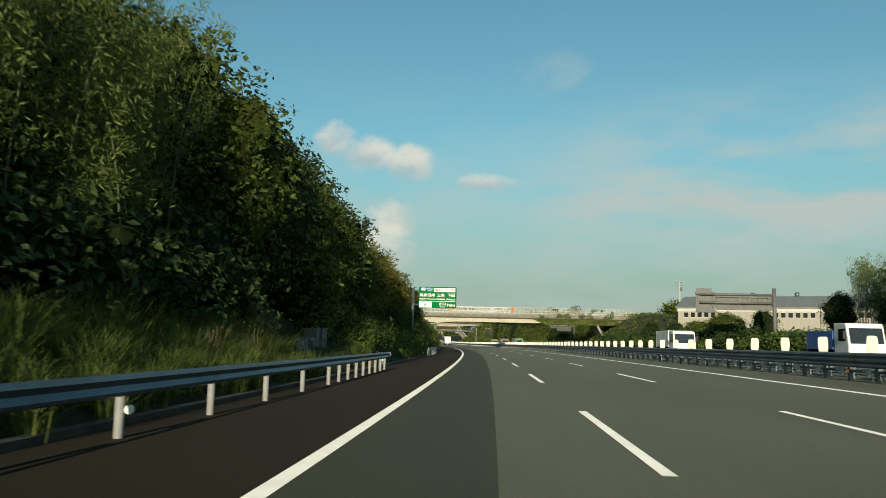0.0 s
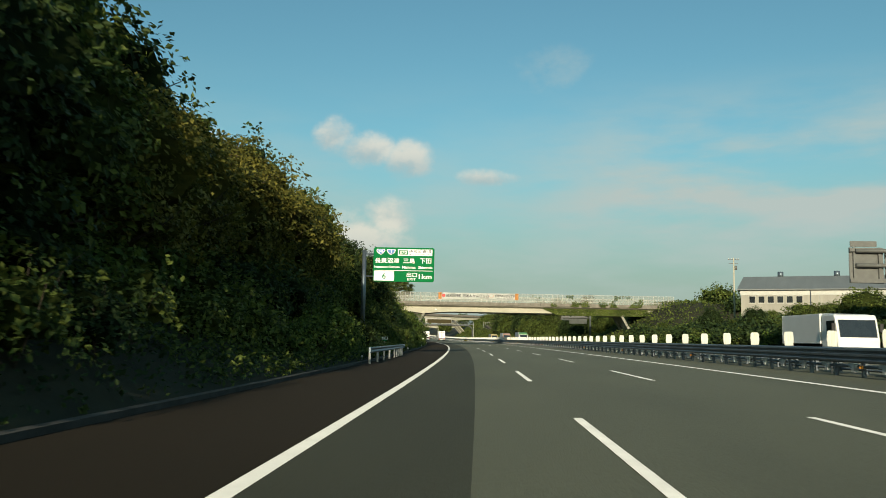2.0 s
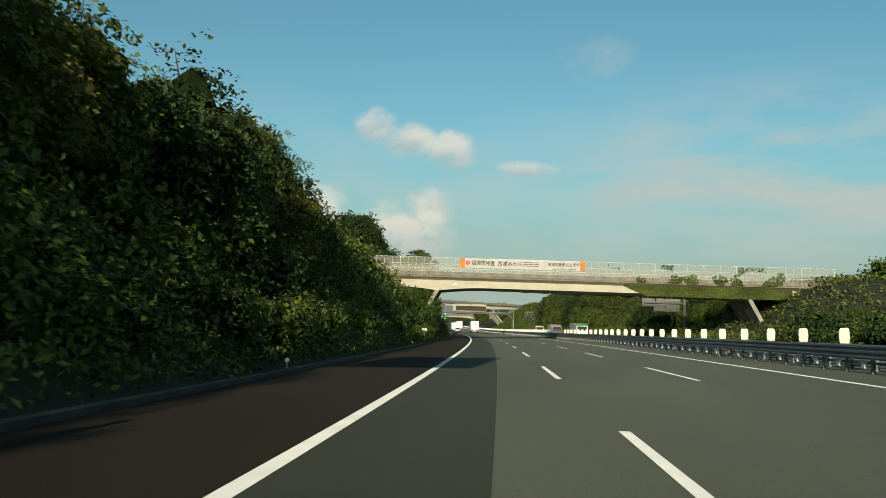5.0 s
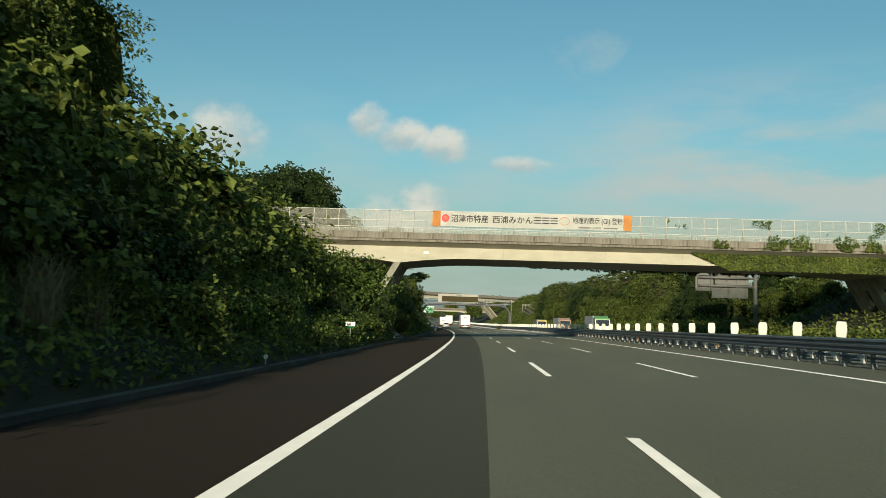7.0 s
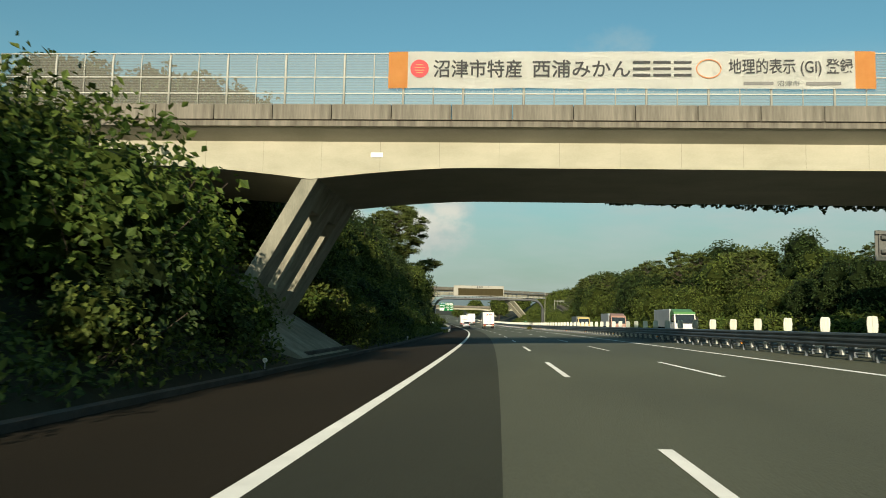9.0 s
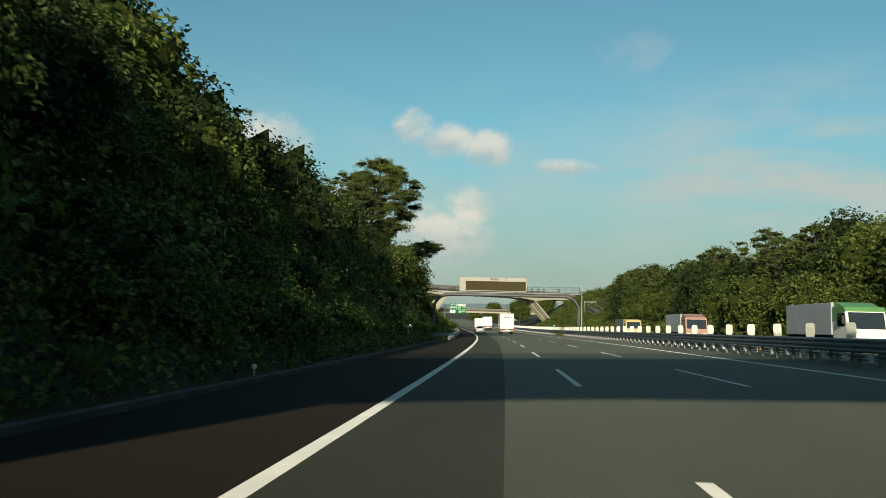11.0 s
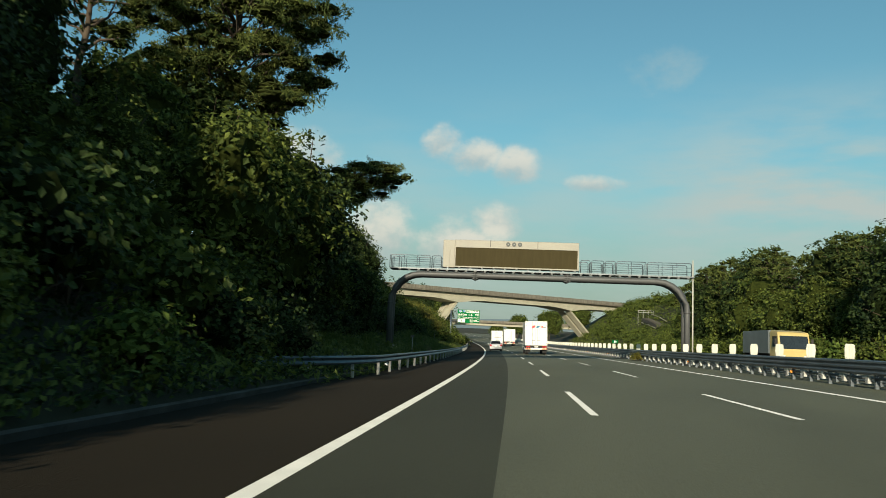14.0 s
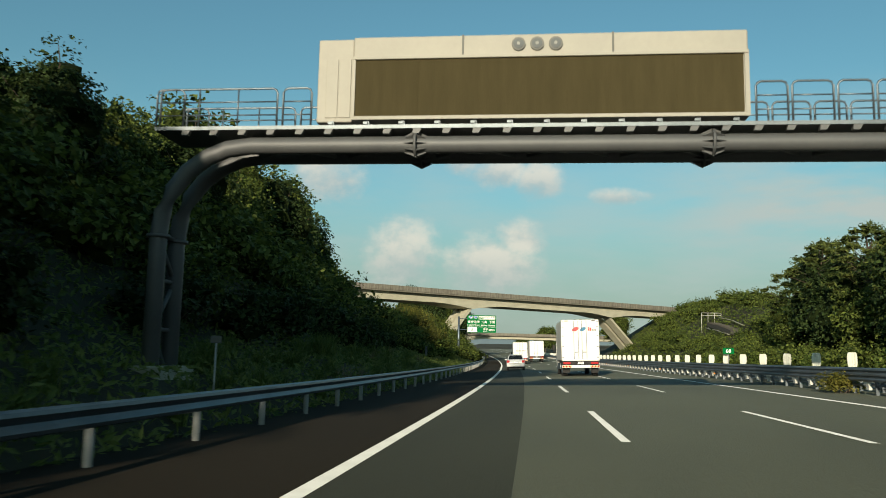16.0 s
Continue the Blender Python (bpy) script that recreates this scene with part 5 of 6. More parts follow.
# the wood goes on unseen behind the start, added to shade the bank
second += row(-95, -20, 6.0, -14.6, 0.5, 1.1) + row(-52, 8, 4.0, -12.6, 0.4, 0.78) + row(-100, -10, 14.0, -20, 1.5, 1.4) + row(12, 34, 5.5, -16.0, 0.5, 1.05)
deal(front, oaks)
behind = [broadleaf(17, 7.8, 3.1, LEAF_DARK, "dark tree further up the wooded bank", leaf=(0.28, 0.175), per=34, count=145, skin=600, heart=0.8), broadleaf(18, 7.4, 3.0, LEAF_MID, "green tree further up the wooded bank", leaf=(0.28, 0.175), per=34, count=145, skin=600, heart=0.8)]
deal(second, behind)
plant(yellow, row(66, 98, 4.6, -11.8, 0.6, 0.88) + row(118, 150, 7.0, -12.3, 0.6, 0.78) + [(160, -13.8, 0.70)])
deal(row(44, 72, 4.5, -14.8, 0.6, 0.92) + row(236, 262, 8.0, -21, 1.0, 0.68), firs)
hill = [broadleaf(27, 13.5, 4.3, LEAF_DARK, "tall dark tree of the hill wood behind the bridge", leaf=(0.42, 0.24), per=26, count=330, skin=1600, heart=0.8), broadleaf(28, 12.5, 4.0, LEAF_DARK, "dense dark tree of the hill wood", leaf=(0.40, 0.24), per=26, count=300, skin=1500, heart=0.8)]
plant(broadleaf(29, 14.5, 4.4, LEAF_MID, "tall spreading tree above the shrubs of the bank", leaf=(0.27, 0.17), per=46, count=360, skin=1800, heart=0.78), [(192.5, -25.4, 0.90), (185.5, -26.0, 0.88), (178, -27.0, 0.75), (170, -25.5, 0.74), (160, -24.5, 0.7)])
deal([(231, -24.5, 0.60), (236.5, -26.0, 0.70), (242, -24.5, 0.83), (248, -25.5, 0.95), (254, -24.2, 0.98), (260, -25.4, 1.02), (266, -24.2, 1.02), (272, -23.6, 1.0), (276.5, -23.4, 0.92)], hill)
plant(pine(21, 16.8, 5.1, (2.0, -1.0), "tall spreading pine with flat needle pads on the bank", 160, tall=0.34), [(336, -17.2, 1.0)], 0)
plant(pine(24, 14.5, 4.0, (1.0, -0.5), "dark pine behind the taller one on the bank", 40), [(326, -19.5, 0.86)], 0)
plant(pine(22, 7.7, 3.4, (7.2, 0.5), "leaning pine with a long low branch over the shoulder", 84, tall=0.22, bend=2.0), [(349, -17.4, 1.0)], 0)
plant(bamboo(23, "feathery bright bamboo arching over the bank"), [(20, -11.6, 0.98), (23.5, -12.2, 0.95), (26.5, -12.9, 0.92), (29.5, -13.6, 0.84), (24.5, -14.8, 1.12), (29, -15.8, 1.05), (16, -12.4, 1.0), (33, -15.6, 0.86), (84, 39, 0.85), (88, 41.5, 0.9)])

# shrubs of the left bank
bushes = [shrub(31, 1.5, 2.2, LEAF_MID, "tangled green shrub on the roadside bank"),
          shrub(32, 1.3, 1.8, LEAF_BRIGHT, "fresh green broad-leaved shrub catching the sun", leaf=(0.18, 0.12), per=110),
          shrub(33, 1.7, 2.6, LEAF_DARK, "dark dense shrub on the roadside bank"),
          shrub(34, 1.4, 2.4, LEAF_MID, "loose green shrub with broad leaves on the bank", leaf=(0.19, 0.125), per=100)]
spots = []
for a, b in ((48, 213), (230, 320)):
    spots += row(a, b, 2.9, -8.1, 0.35, 0.85, clear_of_bridge)
    spots += row(a, b, 3.0, -9.9, 0.5, 1.15, clear_of_bridge)
random.Random(3).shuffle(spots)
deal(spots, bushes)
spots = row(46, 150, 3.2, -12.0, 0.7, 1.25, clear_of_bridge) + row(230, 330, 3.4, -12.0, 0.7, 1.25, clear_of_bridge)
spots += row(320, 440, 3.2, -14.0, 0.9, 1.2, clear_of_bridge) + row(356, 440, 3.6, -16.5, 0.9, 1.5, clear_of_bridge) + row(356, 440, 4.5, -20, 0.9, 1.8, clear_of_bridge)
spots += row(430, 520, 4.0, -10.5, 1.4, 1.2) + row(430, 560, 5.0, -15, 2.5, 1.6)
coarse = [shrub(35, 1.6, 2.3, LEAF_MID, "tangled green shrub high on the bank", leaf=(0.22, 0.14), per=62, count=50), shrub(36, 1.5, 2.4, LEAF_MID, "leafy green shrub high on the bank", leaf=(0.22, 0.14), per=62, count=50)]
plant(coarse[0], spots[:1])
plant(coarse[1], spots[1:2])
dark = shrub(37, 1.6, 2.6, LEAF_DARK, "dark shrub under the bamboo", leaf=(0.19, 0.11), per=70, count=46)
plant(dark, [(12, -11.2, 1.2)])
thicket("thicket", [dark], row(-6, 48, 1.9, -11.2, 0.5, 1.35, clear_of_bridge) + row(-6, 48, 2.2, -13.0, 0.6, 1.6, clear_of_bridge), LEAF_DARK, "dark thicket behind the grassy verge")
thicket("thicket", coarse, spots[2:], LEAF_MID, "tangled thicket of green bushes higher on the bank")
slope = row(150, 214, 2.8, -11.6, 0.6, 1.55, clear_of_bridge) + row(162, 196, 3.0, -14.0, 0.6, 2.05, clear_of_bridge) + row(196, 214, 3.2, -13.8, 0.6, 1.7, clear_of_bridge)
thicket("thicket", [bushes[0], bushes[3]], slope, LEAF_MID, "dense leafy thicket covering the slope before the bridge")

# brighter leaf colour stands for sunlit sprays along the kerb
extra = [(87.4, -7.2, 0.8), (84.5, -7.7, 1.15), (81.5, -7.6, 0.9), (211.3, -8.0, 0.95), (212.6, -7.6, 0.7), (213.4, -8.5, 0.8), (209.2, -7.7, 0.85)] + row(118, 200, 5.5, -7.7, 0.2, 0.8, clear_of_bridge) + row(236, 306, 7.0, -7.8, 0.2, 0.75, clear_of_bridge)
plant(shrub(38, 1.4, 2.2, LEAF_BRIGHT, "broad-leaved shrub beside the kerb, leaves brightened as if sunlit", leaf=(0.17, 0.115), per=120), extra)
plant(shrub(39, 1.6, 2.4, LEAF_DARK, "dark shrub in the shade of the bank", leaf=(0.19, 0.11), per=80, count=50), row(30, 50, 2.3, -12.9, 0.4, 1.25) + row(31, 50, 3.2, -14.6, 0.5, 1.4) + row(318, 349, 2.8, -10.8, 0.3, 0.95) + row(359, 402, 3.2, -11.4, 0.5, 1.0))

tall = shrub(40, 2.7, 4.6, LEAF_BRIGHT, "tall leafy bush in front of the bridge leg", leaf=(0.22, 0.14), per=52, count=105)
plant(tall, [(204.5, -8.9, 1.0), (201, -11.0, 0.84), (208, -9.4, 0.9), (210.6, -9.3, 0.72)])

# tall grass of the open verges
tufts = [tuft(41, 170, 1.25, GRASS, "tall green grass on the verge", 0.7), tuft(42, 80, 1.35, DRY_GRASS, "pale dry grass plumes on the verge", 0.6), tuft(43, 180, 1.1, GRASS, "dense green grass on the verge", 0.6), tuft(44, 170, 1.2, GRASS, "long arching green grass on the verge", 0.8)]
spots = row(-8, 48, 0.75, -7.0, 0.3, 1.15, clear_of_bridge) + row(-8, 46, 0.8, -8.1, 0.4, 1.45, clear_of_bridge) + row(-8, 46, 1.0, -9.4, 0.4, 1.65, clear_of_bridge) + row(322, 450, 2.2, -7.2, 0.4, 0.9) + row(322, 450, 2.4, -8.8, 0.7, 1.0, clear_of_bridge)
spots += row(318, 349, 2.4, -9.3, 0.3, 1.2) + row(357, 400, 2.2, -9.6, 0.5, 1.3)
spots += row(120, 212, 8.0, -7.6, 0.4, 1.0) + row(232, 320, 6.0, -7.5, 0.4, 0.8)
random.Random(4).shuffle(spots)
plant(tufts[1], spots[:22] + [(160.2, -7.7, 1.3), (161.3, -8.2, 1.5), (162.6, -7.8, 1.3), (162, -8.6, 1.5), (129.5, -9.0, 1.4)])
spots += [(143, -7.7, 1.9), (144.3, -8.1, 1.9), (141.8, -7.9, 1.6), (145.2, -7.6, 1.4), (142.6, -8.6, 1.9), (163.2, -8.4, 1.5), (159.4, -8.2, 1.5), (128, -8.1, 1.9), (130, -8.7, 2.0), (134, -8.3, 1.7), (150, -8.5, 1.7), (163, -8.3, 1.7), (278, -8.7, 2.0), (283, -8.3, 1.8), (290, -8.5, 1.8), (268, -8.4, 1.6), (300, -8.2, 1.6)]
deal(spots[22:], [tufts[0], tufts[2], tufts[3]])


def ground_cover(name, a, b, d0, d1, count, length, width, mat, label, seed, high=0.5):
    """Creeping leaves that hide the soil: one object."""
    rng = np.random.default_rng(seed)
    s = rng.uniform(a, b, count)
    d = rng.uniform(d0, d1, count)
    cs = np.empty((count, 3))
    for i in range(count):
        lump = 0.5 + 0.5 * noise.noise(Vector((s[i] * 0.7, d[i] * 0.7, seed)))
        cs[i] = at(s[i], d[i], ground_z(s[i], d[i]) + high * lump * rng.random() + 0.02)
    v, f = leaves(cs, np.tile((0.35, -0.2, 0.8), (count, 1)), length, width, 0.2, 0.7, rng)
    return tagged(mesh_from(name, v, f.tolist(), [mat]), label, "undergrowth", kind="stuff")


# dark leaves here put the trees' shade into the colour
ground_cover("undergrowth", 47, 214, -13, -6.55, 32000, 0.16, 0.10, LEAF_DARK, "creeping leafy undergrowth on the bank", 51)
ground_cover("undergrowth", 228, 325, -13, -6.55, 24000, 0.17, 0.11, LEAF_DARK, "dark leafy undergrowth on the shaded bank", 52)
ground_cover("undergrowth", 62, 213, -8.2, -6.5, 14000, 0.19, 0.10, LEAF_MID, "leafy weeds along the kerb", 57, 1.1)
ground_cover("undergrowth", 228, 318, -8.2, -6.5, 8000, 0.19, 0.10, LEAF_MID, "leafy weeds along the kerb", 58, 1.0)
# leaf colour darkened to stand for the shade behind the rail
ground_cover("undergrowth", -20, 48, -11, -6.62, 34000, 0.24, 0.05, LEAF_DARK, "rough weeds behind the guard rail, coloured dark for shade", 53, 0.9)
ground_cover("undergrowth", 318, 470, -16, -5.9, 46000, 0.26, 0.09, GRASS, "rough grass and weeds behind the long guard rail", 54, 0.8)
ground_cover("undergrowth", 20, 330, -30, -13, 12000, 0.34, 0.22, LEAF_DARK, "dark forest floor plants under the trees", 55, 0.9)
ground_cover("undergrowth", -10, 560, 27.6, 46, 26000, 0.40, 0.24, LEAF_MID, "rough weeds on the far verge", 56, 0.8)

ground_cover("undergrowth", 186, 256, 28, 75, 16000, 0.46, 0.28, LEAF_MID, "bushy cover on the rise beside the bridge", 60, 1.3)
ground_cover("undergrowth", 400, 560, 27.6, 64, 36000, 0.40, 0.22, LEAF_MID, "bushy cover on the cutting beside the far bridge", 59, 1.6)

# trees across the road
far_trees = [broadleaf(61, 8.0, 3.6, LEAF_MID, "rounded green tree across the motorway", leaf=(0.29, 0.185), per=32, count=180, skin=750, heart=0.82),
             broadleaf(62, 9.5, 3.8, LEAF_DARK, "dark green tree in the wood across the motorway", leaf=(0.29, 0.185), per=32, count=180, skin=750, heart=0.82),
             broadleaf(63, 6.5, 3.4, LEAF_MID, "lighter green tree at the edge of the wood", leaf=(0.29, 0.185), per=32, count=180, skin=750, heart=0.82)]
far_pines = [pine(64, 12, 3.6, (0.5, 0.3), "pine rising from the wood across the motorway", 44),
             pine(68, 12.5, 3.9, (-0.4, 0.6), "broad layered pine at the edge of the wood across the motorway", 62, tall=0.36, leaf=(0.42, 0.12), per=48),
             pine(69, 11.0, 3.4, (0.6, -0.4), "dense layered pine of the wood across the motorway", 54, tall=0.38, leaf=(0.42, 0.12), per=48)]
spots = row(262, 312, 6.0, 34.5, 1.5, 0.66, clear_of_bridge) + row(312, 350, 6.2, 34.5, 1.5, 1.0, clear_of_bridge) + row(350, 408, 6.4, 34.5, 1.5, 0.98, clear_of_bridge) + row(255, 312, 7.0, 40, 2.0, 0.78, clear_of_bridge) + row(312, 418, 7.0, 40, 2.0, 1.15, clear_of_bridge) + row(300, 400, 9.0, 47, 2.5, 1.15, clear_of_bridge)
spots += [(410, 35, 1.0), (415, 37.5, 1.05), (421, 36, 1.15), (412, 42, 1.15), (428, 35.5, 1.2), (435, 37, 1.3), (441, 35.5, 1.15), (447, 37.5, 1.1), (425, 42, 1.35), (433, 44, 1.4), (443, 43, 1.3)]
spots += row(110, 205, 7.0, 35, 1.5, 0.38, clear_of_bridge) + row(231, 245, 6.0, 41, 1.0, 0.36, clear_of_bridge) + row(245, 266, 5.0, 40, 1.5, 0.66, clear_of_bridge)
spots += row(60, 150, 14, 37.5, 1.5, 0.42) + [(68, 37, 0.8), (74, 39, 0.9), (124, 33, 0.62), (113, 33.5, 0.6), (140, 34, 0.40), (148, 35, 0.36)] + row(580, 760, 22, -20, 8, 1.4) + row(640, 820, 30, 30, 12, 1.4)
random.Random(5).shuffle(spots)
deal(spots, far_trees)
plant(far_pines[0], [(334, 43, 0.95), (356, 45, 1.0), (268, 37, 0.7), (388, 42, 0.95)])
plant(far_pines[1], [(304, 37, 0.86), (322, 36, 1.0), (341, 36.5, 1.04), (362, 36, 1.06), (384, 36.5, 1.08), (402, 36, 1.1), (424, 37, 1.2), (440, 38, 1.2)])
plant(far_pines[2], [(296, 36, 0.8), (314, 38, 1.0), (331, 35.5, 1.0), (351, 35.5, 1.05), (373, 36, 1.08), (393, 35, 1.05), (413, 36.5, 1.2), (432, 35.5, 1.25), (446, 36.5, 1.1)])
far_bush = [shrub(65, 1.9, 2.4, LEAF_MID, "green bush on the far verge", leaf=(0.30, 0.18), per=34, count=46), shrub(66, 2.0, 2.2, LEAF_BRIGHT, "light green bush on the far verge", leaf=(0.30, 0.18), per=34, count=46)]
spots = row(60, 460, 9.0, 29.8, 0.8, 0.95, clear_of_bridge)
deal(spots, far_bush)
spots = row(180, 330, 9, 60, 4, 1.9) + row(20, 460, 7.0, 30.6, 0.8, 1.0, clear_of_bridge) + row(100, 190, 4.0, 32.8, 1.0, 1.3, clear_of_bridge) + row(405, 470, 4.0, 30.5, 1.0, 0.9) + [q for q in row(425, 540, 3.2, 33, 2.5, 0.95) + row(430, 540, 3.4, 39, 3, 1.05) if not (470 < q[0] < 494 and 34.3 < q[1] < 39.5)] + row(440, 560, 4.2, 46, 3, 1.2)
thicket("thicket", far_bush, [q for q in spots if q[0] < 215], LEAF_DARK, "dark thicket of bushes along the far verge before the bridge")
thicket("thicket", far_bush, [q for q in spots if q[0] >= 215], LEAF_MID, "thicket of green bushes along the far verge")
weed = shrub(67, 0.8, 0.9, LEAF_YELLOW, "scrubby olive weed growing through the median rail", leaf=(0.12, 0.06), per=400)
weed.matrix_basis = frame_at(367.5, 12.0, road_z(12))

# creepers on the right half of the first bridge


def creepers():
    """A mat of creeper over the girder, with tendrils on the parapet and the fence above."""
    rng = np.random.default_rng(71)
    n = 21000
    mat_part = rng.random(n) < 0.62
    d = np.where(mat_part, 18.0 + 23 * rng.random(n) ** 1.15, 16 + 25 * rng.random(n))
    edge = np.clip((d - 17.5) / 4.0, 0.12, 1)
    z = np.where(mat_part, 8.45 - 1.75 * rng.random(n) * edge, 8.5 + 2.4 * rng.random(n) ** 1.6)
    keep = np.array([m or noise.noise(Vector((d[i] * 0.55, z[i] * 0.5, 8))) + 0.25 * noise.noise(Vector((d[i] * 2.0, z[i] * 2.2, 3))) > 0.16 + 0.08 * (z[i] - 9) for i, m in enumerate(mat_part)])
    d, z, flat = d[keep], z[keep], mat_part[keep]
    n = len(d)
    y = np.where(flat, 217.2 - 0.05 - 0.30 * rng.random(n), 217.2 - 1.18 - 0.2 * rng.random(n))
    cs = np.array([at(y[i], d[i], z[i]) for i in range(n)])
    v, f = leaves(cs, np.tile((0.0, -0.9, 0.25), (n, 1)), 0.17, 0.13, 0.5, 0.5, rng)
    return tagged(mesh_from("creeper", v, f.tolist(), [LEAF_MID]), "green creeper hanging over the bridge parapet and girder", "creeper", kind="stuff")


def fringe():
    """Creeper ends that hang below the far edge of the girder."""
    rng = np.random.default_rng(72)
    n = 7000
    d = 5 + 41 * rng.random(n) ** 0.8
    hang = np.array([max(0.0, 0.35 + 0.9 * noise.noise(Vector((q * 0.8, 1, 4))) + 0.5 * noise.noise(Vector((q * 3.1, 7, 4)))) for q in d])
    z = 7.12 - 0.62 * hang * rng.random(n) * np.clip((d - 3) / 9, 0.2, 1)
    cs = np.array([at(217.2 + 8.46 + 0.14 * rng.random(), d[i], z[i]) for i in range(n)])
    v, f = leaves(cs, np.tile((0.0, -0.9, 0.1), (n, 1)), 0.13, 0.09, 0.6, 0.6, rng)
    return tagged(mesh_from("creeper", v, f.tolist(), [LEAF_DARK]), "dark creeper ends hanging below the girder edge", "creeper", kind="stuff")


fringe()
creepers()

# ---- vehicles ----


def wheel(parent, x, y, r, w):
    o = part("wheel", disc(bmesh.new(), (0, 0, 0), r, w, "x", 22), RUBBER, parent)
    o.location = (x, y, r)
    part("rim", disc(bmesh.new(), (0, 0, 0), r * 0.58, w + 0.02, "x", 16), GALVANISED, o)
    return o


def box_truck(m, label, body, cab, length=9.0, w=2.5, h=3.75, logo=False, marks=False, fairing=None):
    """A box lorry: the tail at y = 0, the cab ahead (+y)."""
    t = thing("lorry", m, label, "lorry", "lorries on the motorway")
    z0 = 1.05
    cargo = part("cargo_box", boxes((-w / 2, w / 2, 0, length - 2.2, z0, h), bevel=0.03), body, t)
    bm = bmesh.new()
    box(bm, -w / 2 - 0.005, -w / 2 + 0.07, -0.02, 0.05, z0, h, bevel=0.008), box(bm, w / 2 - 0.07, w / 2 + 0.005, -0.02, 0.05, z0, h, bevel=0.008)
    box(bm, -w / 2, w / 2, -0.02, 0.05, h - 0.10, h + 0.01, bevel=0.008), box(bm, -w / 2, w / 2, -0.02, 0.05, z0 - 0.02, z0 + 0.10, bevel=0.008)
    part("rear_frame", bm, body, cargo)
    for sgn in (-1, 1):
        door = part("rear_door", boxes((min(0.015 * sgn, sgn * (w / 2 - 0.08)), max(0.015 * sgn, sgn * (w / 2 - 0.08)), -0.012, 0.02, z0 + 0.11, h - 0.11), bevel=0.006), body, cargo)
        for x in (0.12, 0.42):
            part("lock_rod", tube(bmesh.new(), [(sgn * x, -0.035, z0 + 0.08), (sgn * x, -0.035, h - 0.06)], 0.014, 6), GALVANISED, door)
        part("handle", boxes((sgn * 0.27 - 0.12, sgn * 0.27 + 0.12, -0.05, -0.02, z0 + 0.52, z0 + 0.57)), GALVANISED, door)
        bm = bmesh.new()
        for z in (0.18, 0.9, 1.6, 2.2, 2.55):
            if z0 + z < h - 0.1:
                box(bm, sgn * (w / 2 - 0.10) - 0.06, sgn * (w / 2 - 0.10) + 0.06, -0.03, 0.0, z0 + z, z0 + z + 0.05)
        part("hinges", bm, GALVANISED, door)
        part("top_lamp", boxes((sgn * (w / 2 - 0.35) - 0.11, sgn * (w / 2 - 0.35) + 0.11, -0.03, 0.0, h - 0.09, h - 0.04)), CHASSIS, cargo)
        lamp = part("tail_lamp", boxes((sgn * 0.92 - 0.24, sgn * 0.92 + 0.24, -0.05, 0.08, 0.80, 0.95), bevel=0.012), TAIL_RED, t, "red tail lamp")
        part("lamp_edge", boxes((sgn * 0.92 - 0.26, sgn * 0.92 + 0.26, -0.03, 0.1, 0.78, 0.97)), CHASSIS, lamp)
    bumper = part("bumper", boxes((-w / 2 + 0.02, w / 2 - 0.02, -0.06, 0.06, 0.56, 0.74), bevel=0.012), SIGN_WHITE, t, "striped rear bumper")
    for i, (a, b) in enumerate(((-1.22, -0.62), (0.62, 1.22))):
        part("yellow_band", boxes((a, b, -0.070, -0.062, 0.58, 0.72)), YELLOW_PAINT, bumper)
        bm = bmesh.new()
        for k in range(3):
            x = a + 0.06 + k * 0.2
            sl = 0.06 if i else -0.06
            prism(bm, [(x, 0.585), (x + 0.09, 0.585), (x + 0.09 + sl, 0.715), (x + sl, 0.715)], -0.078, -0.072, axis="y")
        part("red_stripes", bm, TAIL_RED, bumper)
    part("number_plate", boxes((-0.2, 0.2, -0.04, -0.03, 0.80, 0.96), bevel=0.004), SIGN_WHITE, t)
    part("plate_bar", boxes((-0.14, 0.14, -0.046, -0.041, 0.86, 0.91)), INK_GREY, t)
    part("chassis", boxes((-0.45, 0.45, 0.1, length - 0.4, 0.62, 1.04), (-w / 2 + 0.1, w / 2 - 0.1, 0.1, 0.2, 0.76, 1.05), bevel=0.02), CHASSIS, t)
    for y in (1.0, 2.15, length - 1.3):
        for x in (-w / 2 + 0.22, w / 2 - 0.22):
            wheel(t, x, y, 0.47, 0.30)
    for sgn in (-1, 1):
        part("mud_flap", boxes((sgn * (w / 2 - 0.30) - 0.24, sgn * (w / 2 - 0.30) + 0.24, 0.40, 0.42, 0.22, 0.9)), RUBBER, t)
        part("side_guard", boxes((sgn * (w / 2 - 0.04) - 0.02, sgn * (w / 2 - 0.04) + 0.02, 2.9, length - 2.6, 0.45, 0.85), bevel=0.01), GALVANISED, t)
    c0, c1 = length - 2.1, length
    cabin = part("cab", prism(bmesh.new(), [(c0, 0.55), (c1, 0.5), (c1 + 0.04, 1.35), (c1 - 0.28, 2.55), (c1 - 0.45, 2.75), (c0, 2.78)], -w / 2 + 0.06, w / 2 - 0.06, axis="x", bevel=0.06), cab, t)
    part("windscreen", prism(bmesh.new(), [(c1 + 0.035, 1.45), (c1 + 0.055, 1.45), (c1 - 0.20, 2.45), (c1 - 0.22, 2.45)], -w / 2 + 0.2, w / 2 - 0.2, axis="x"), GLASS_DARK, cabin)
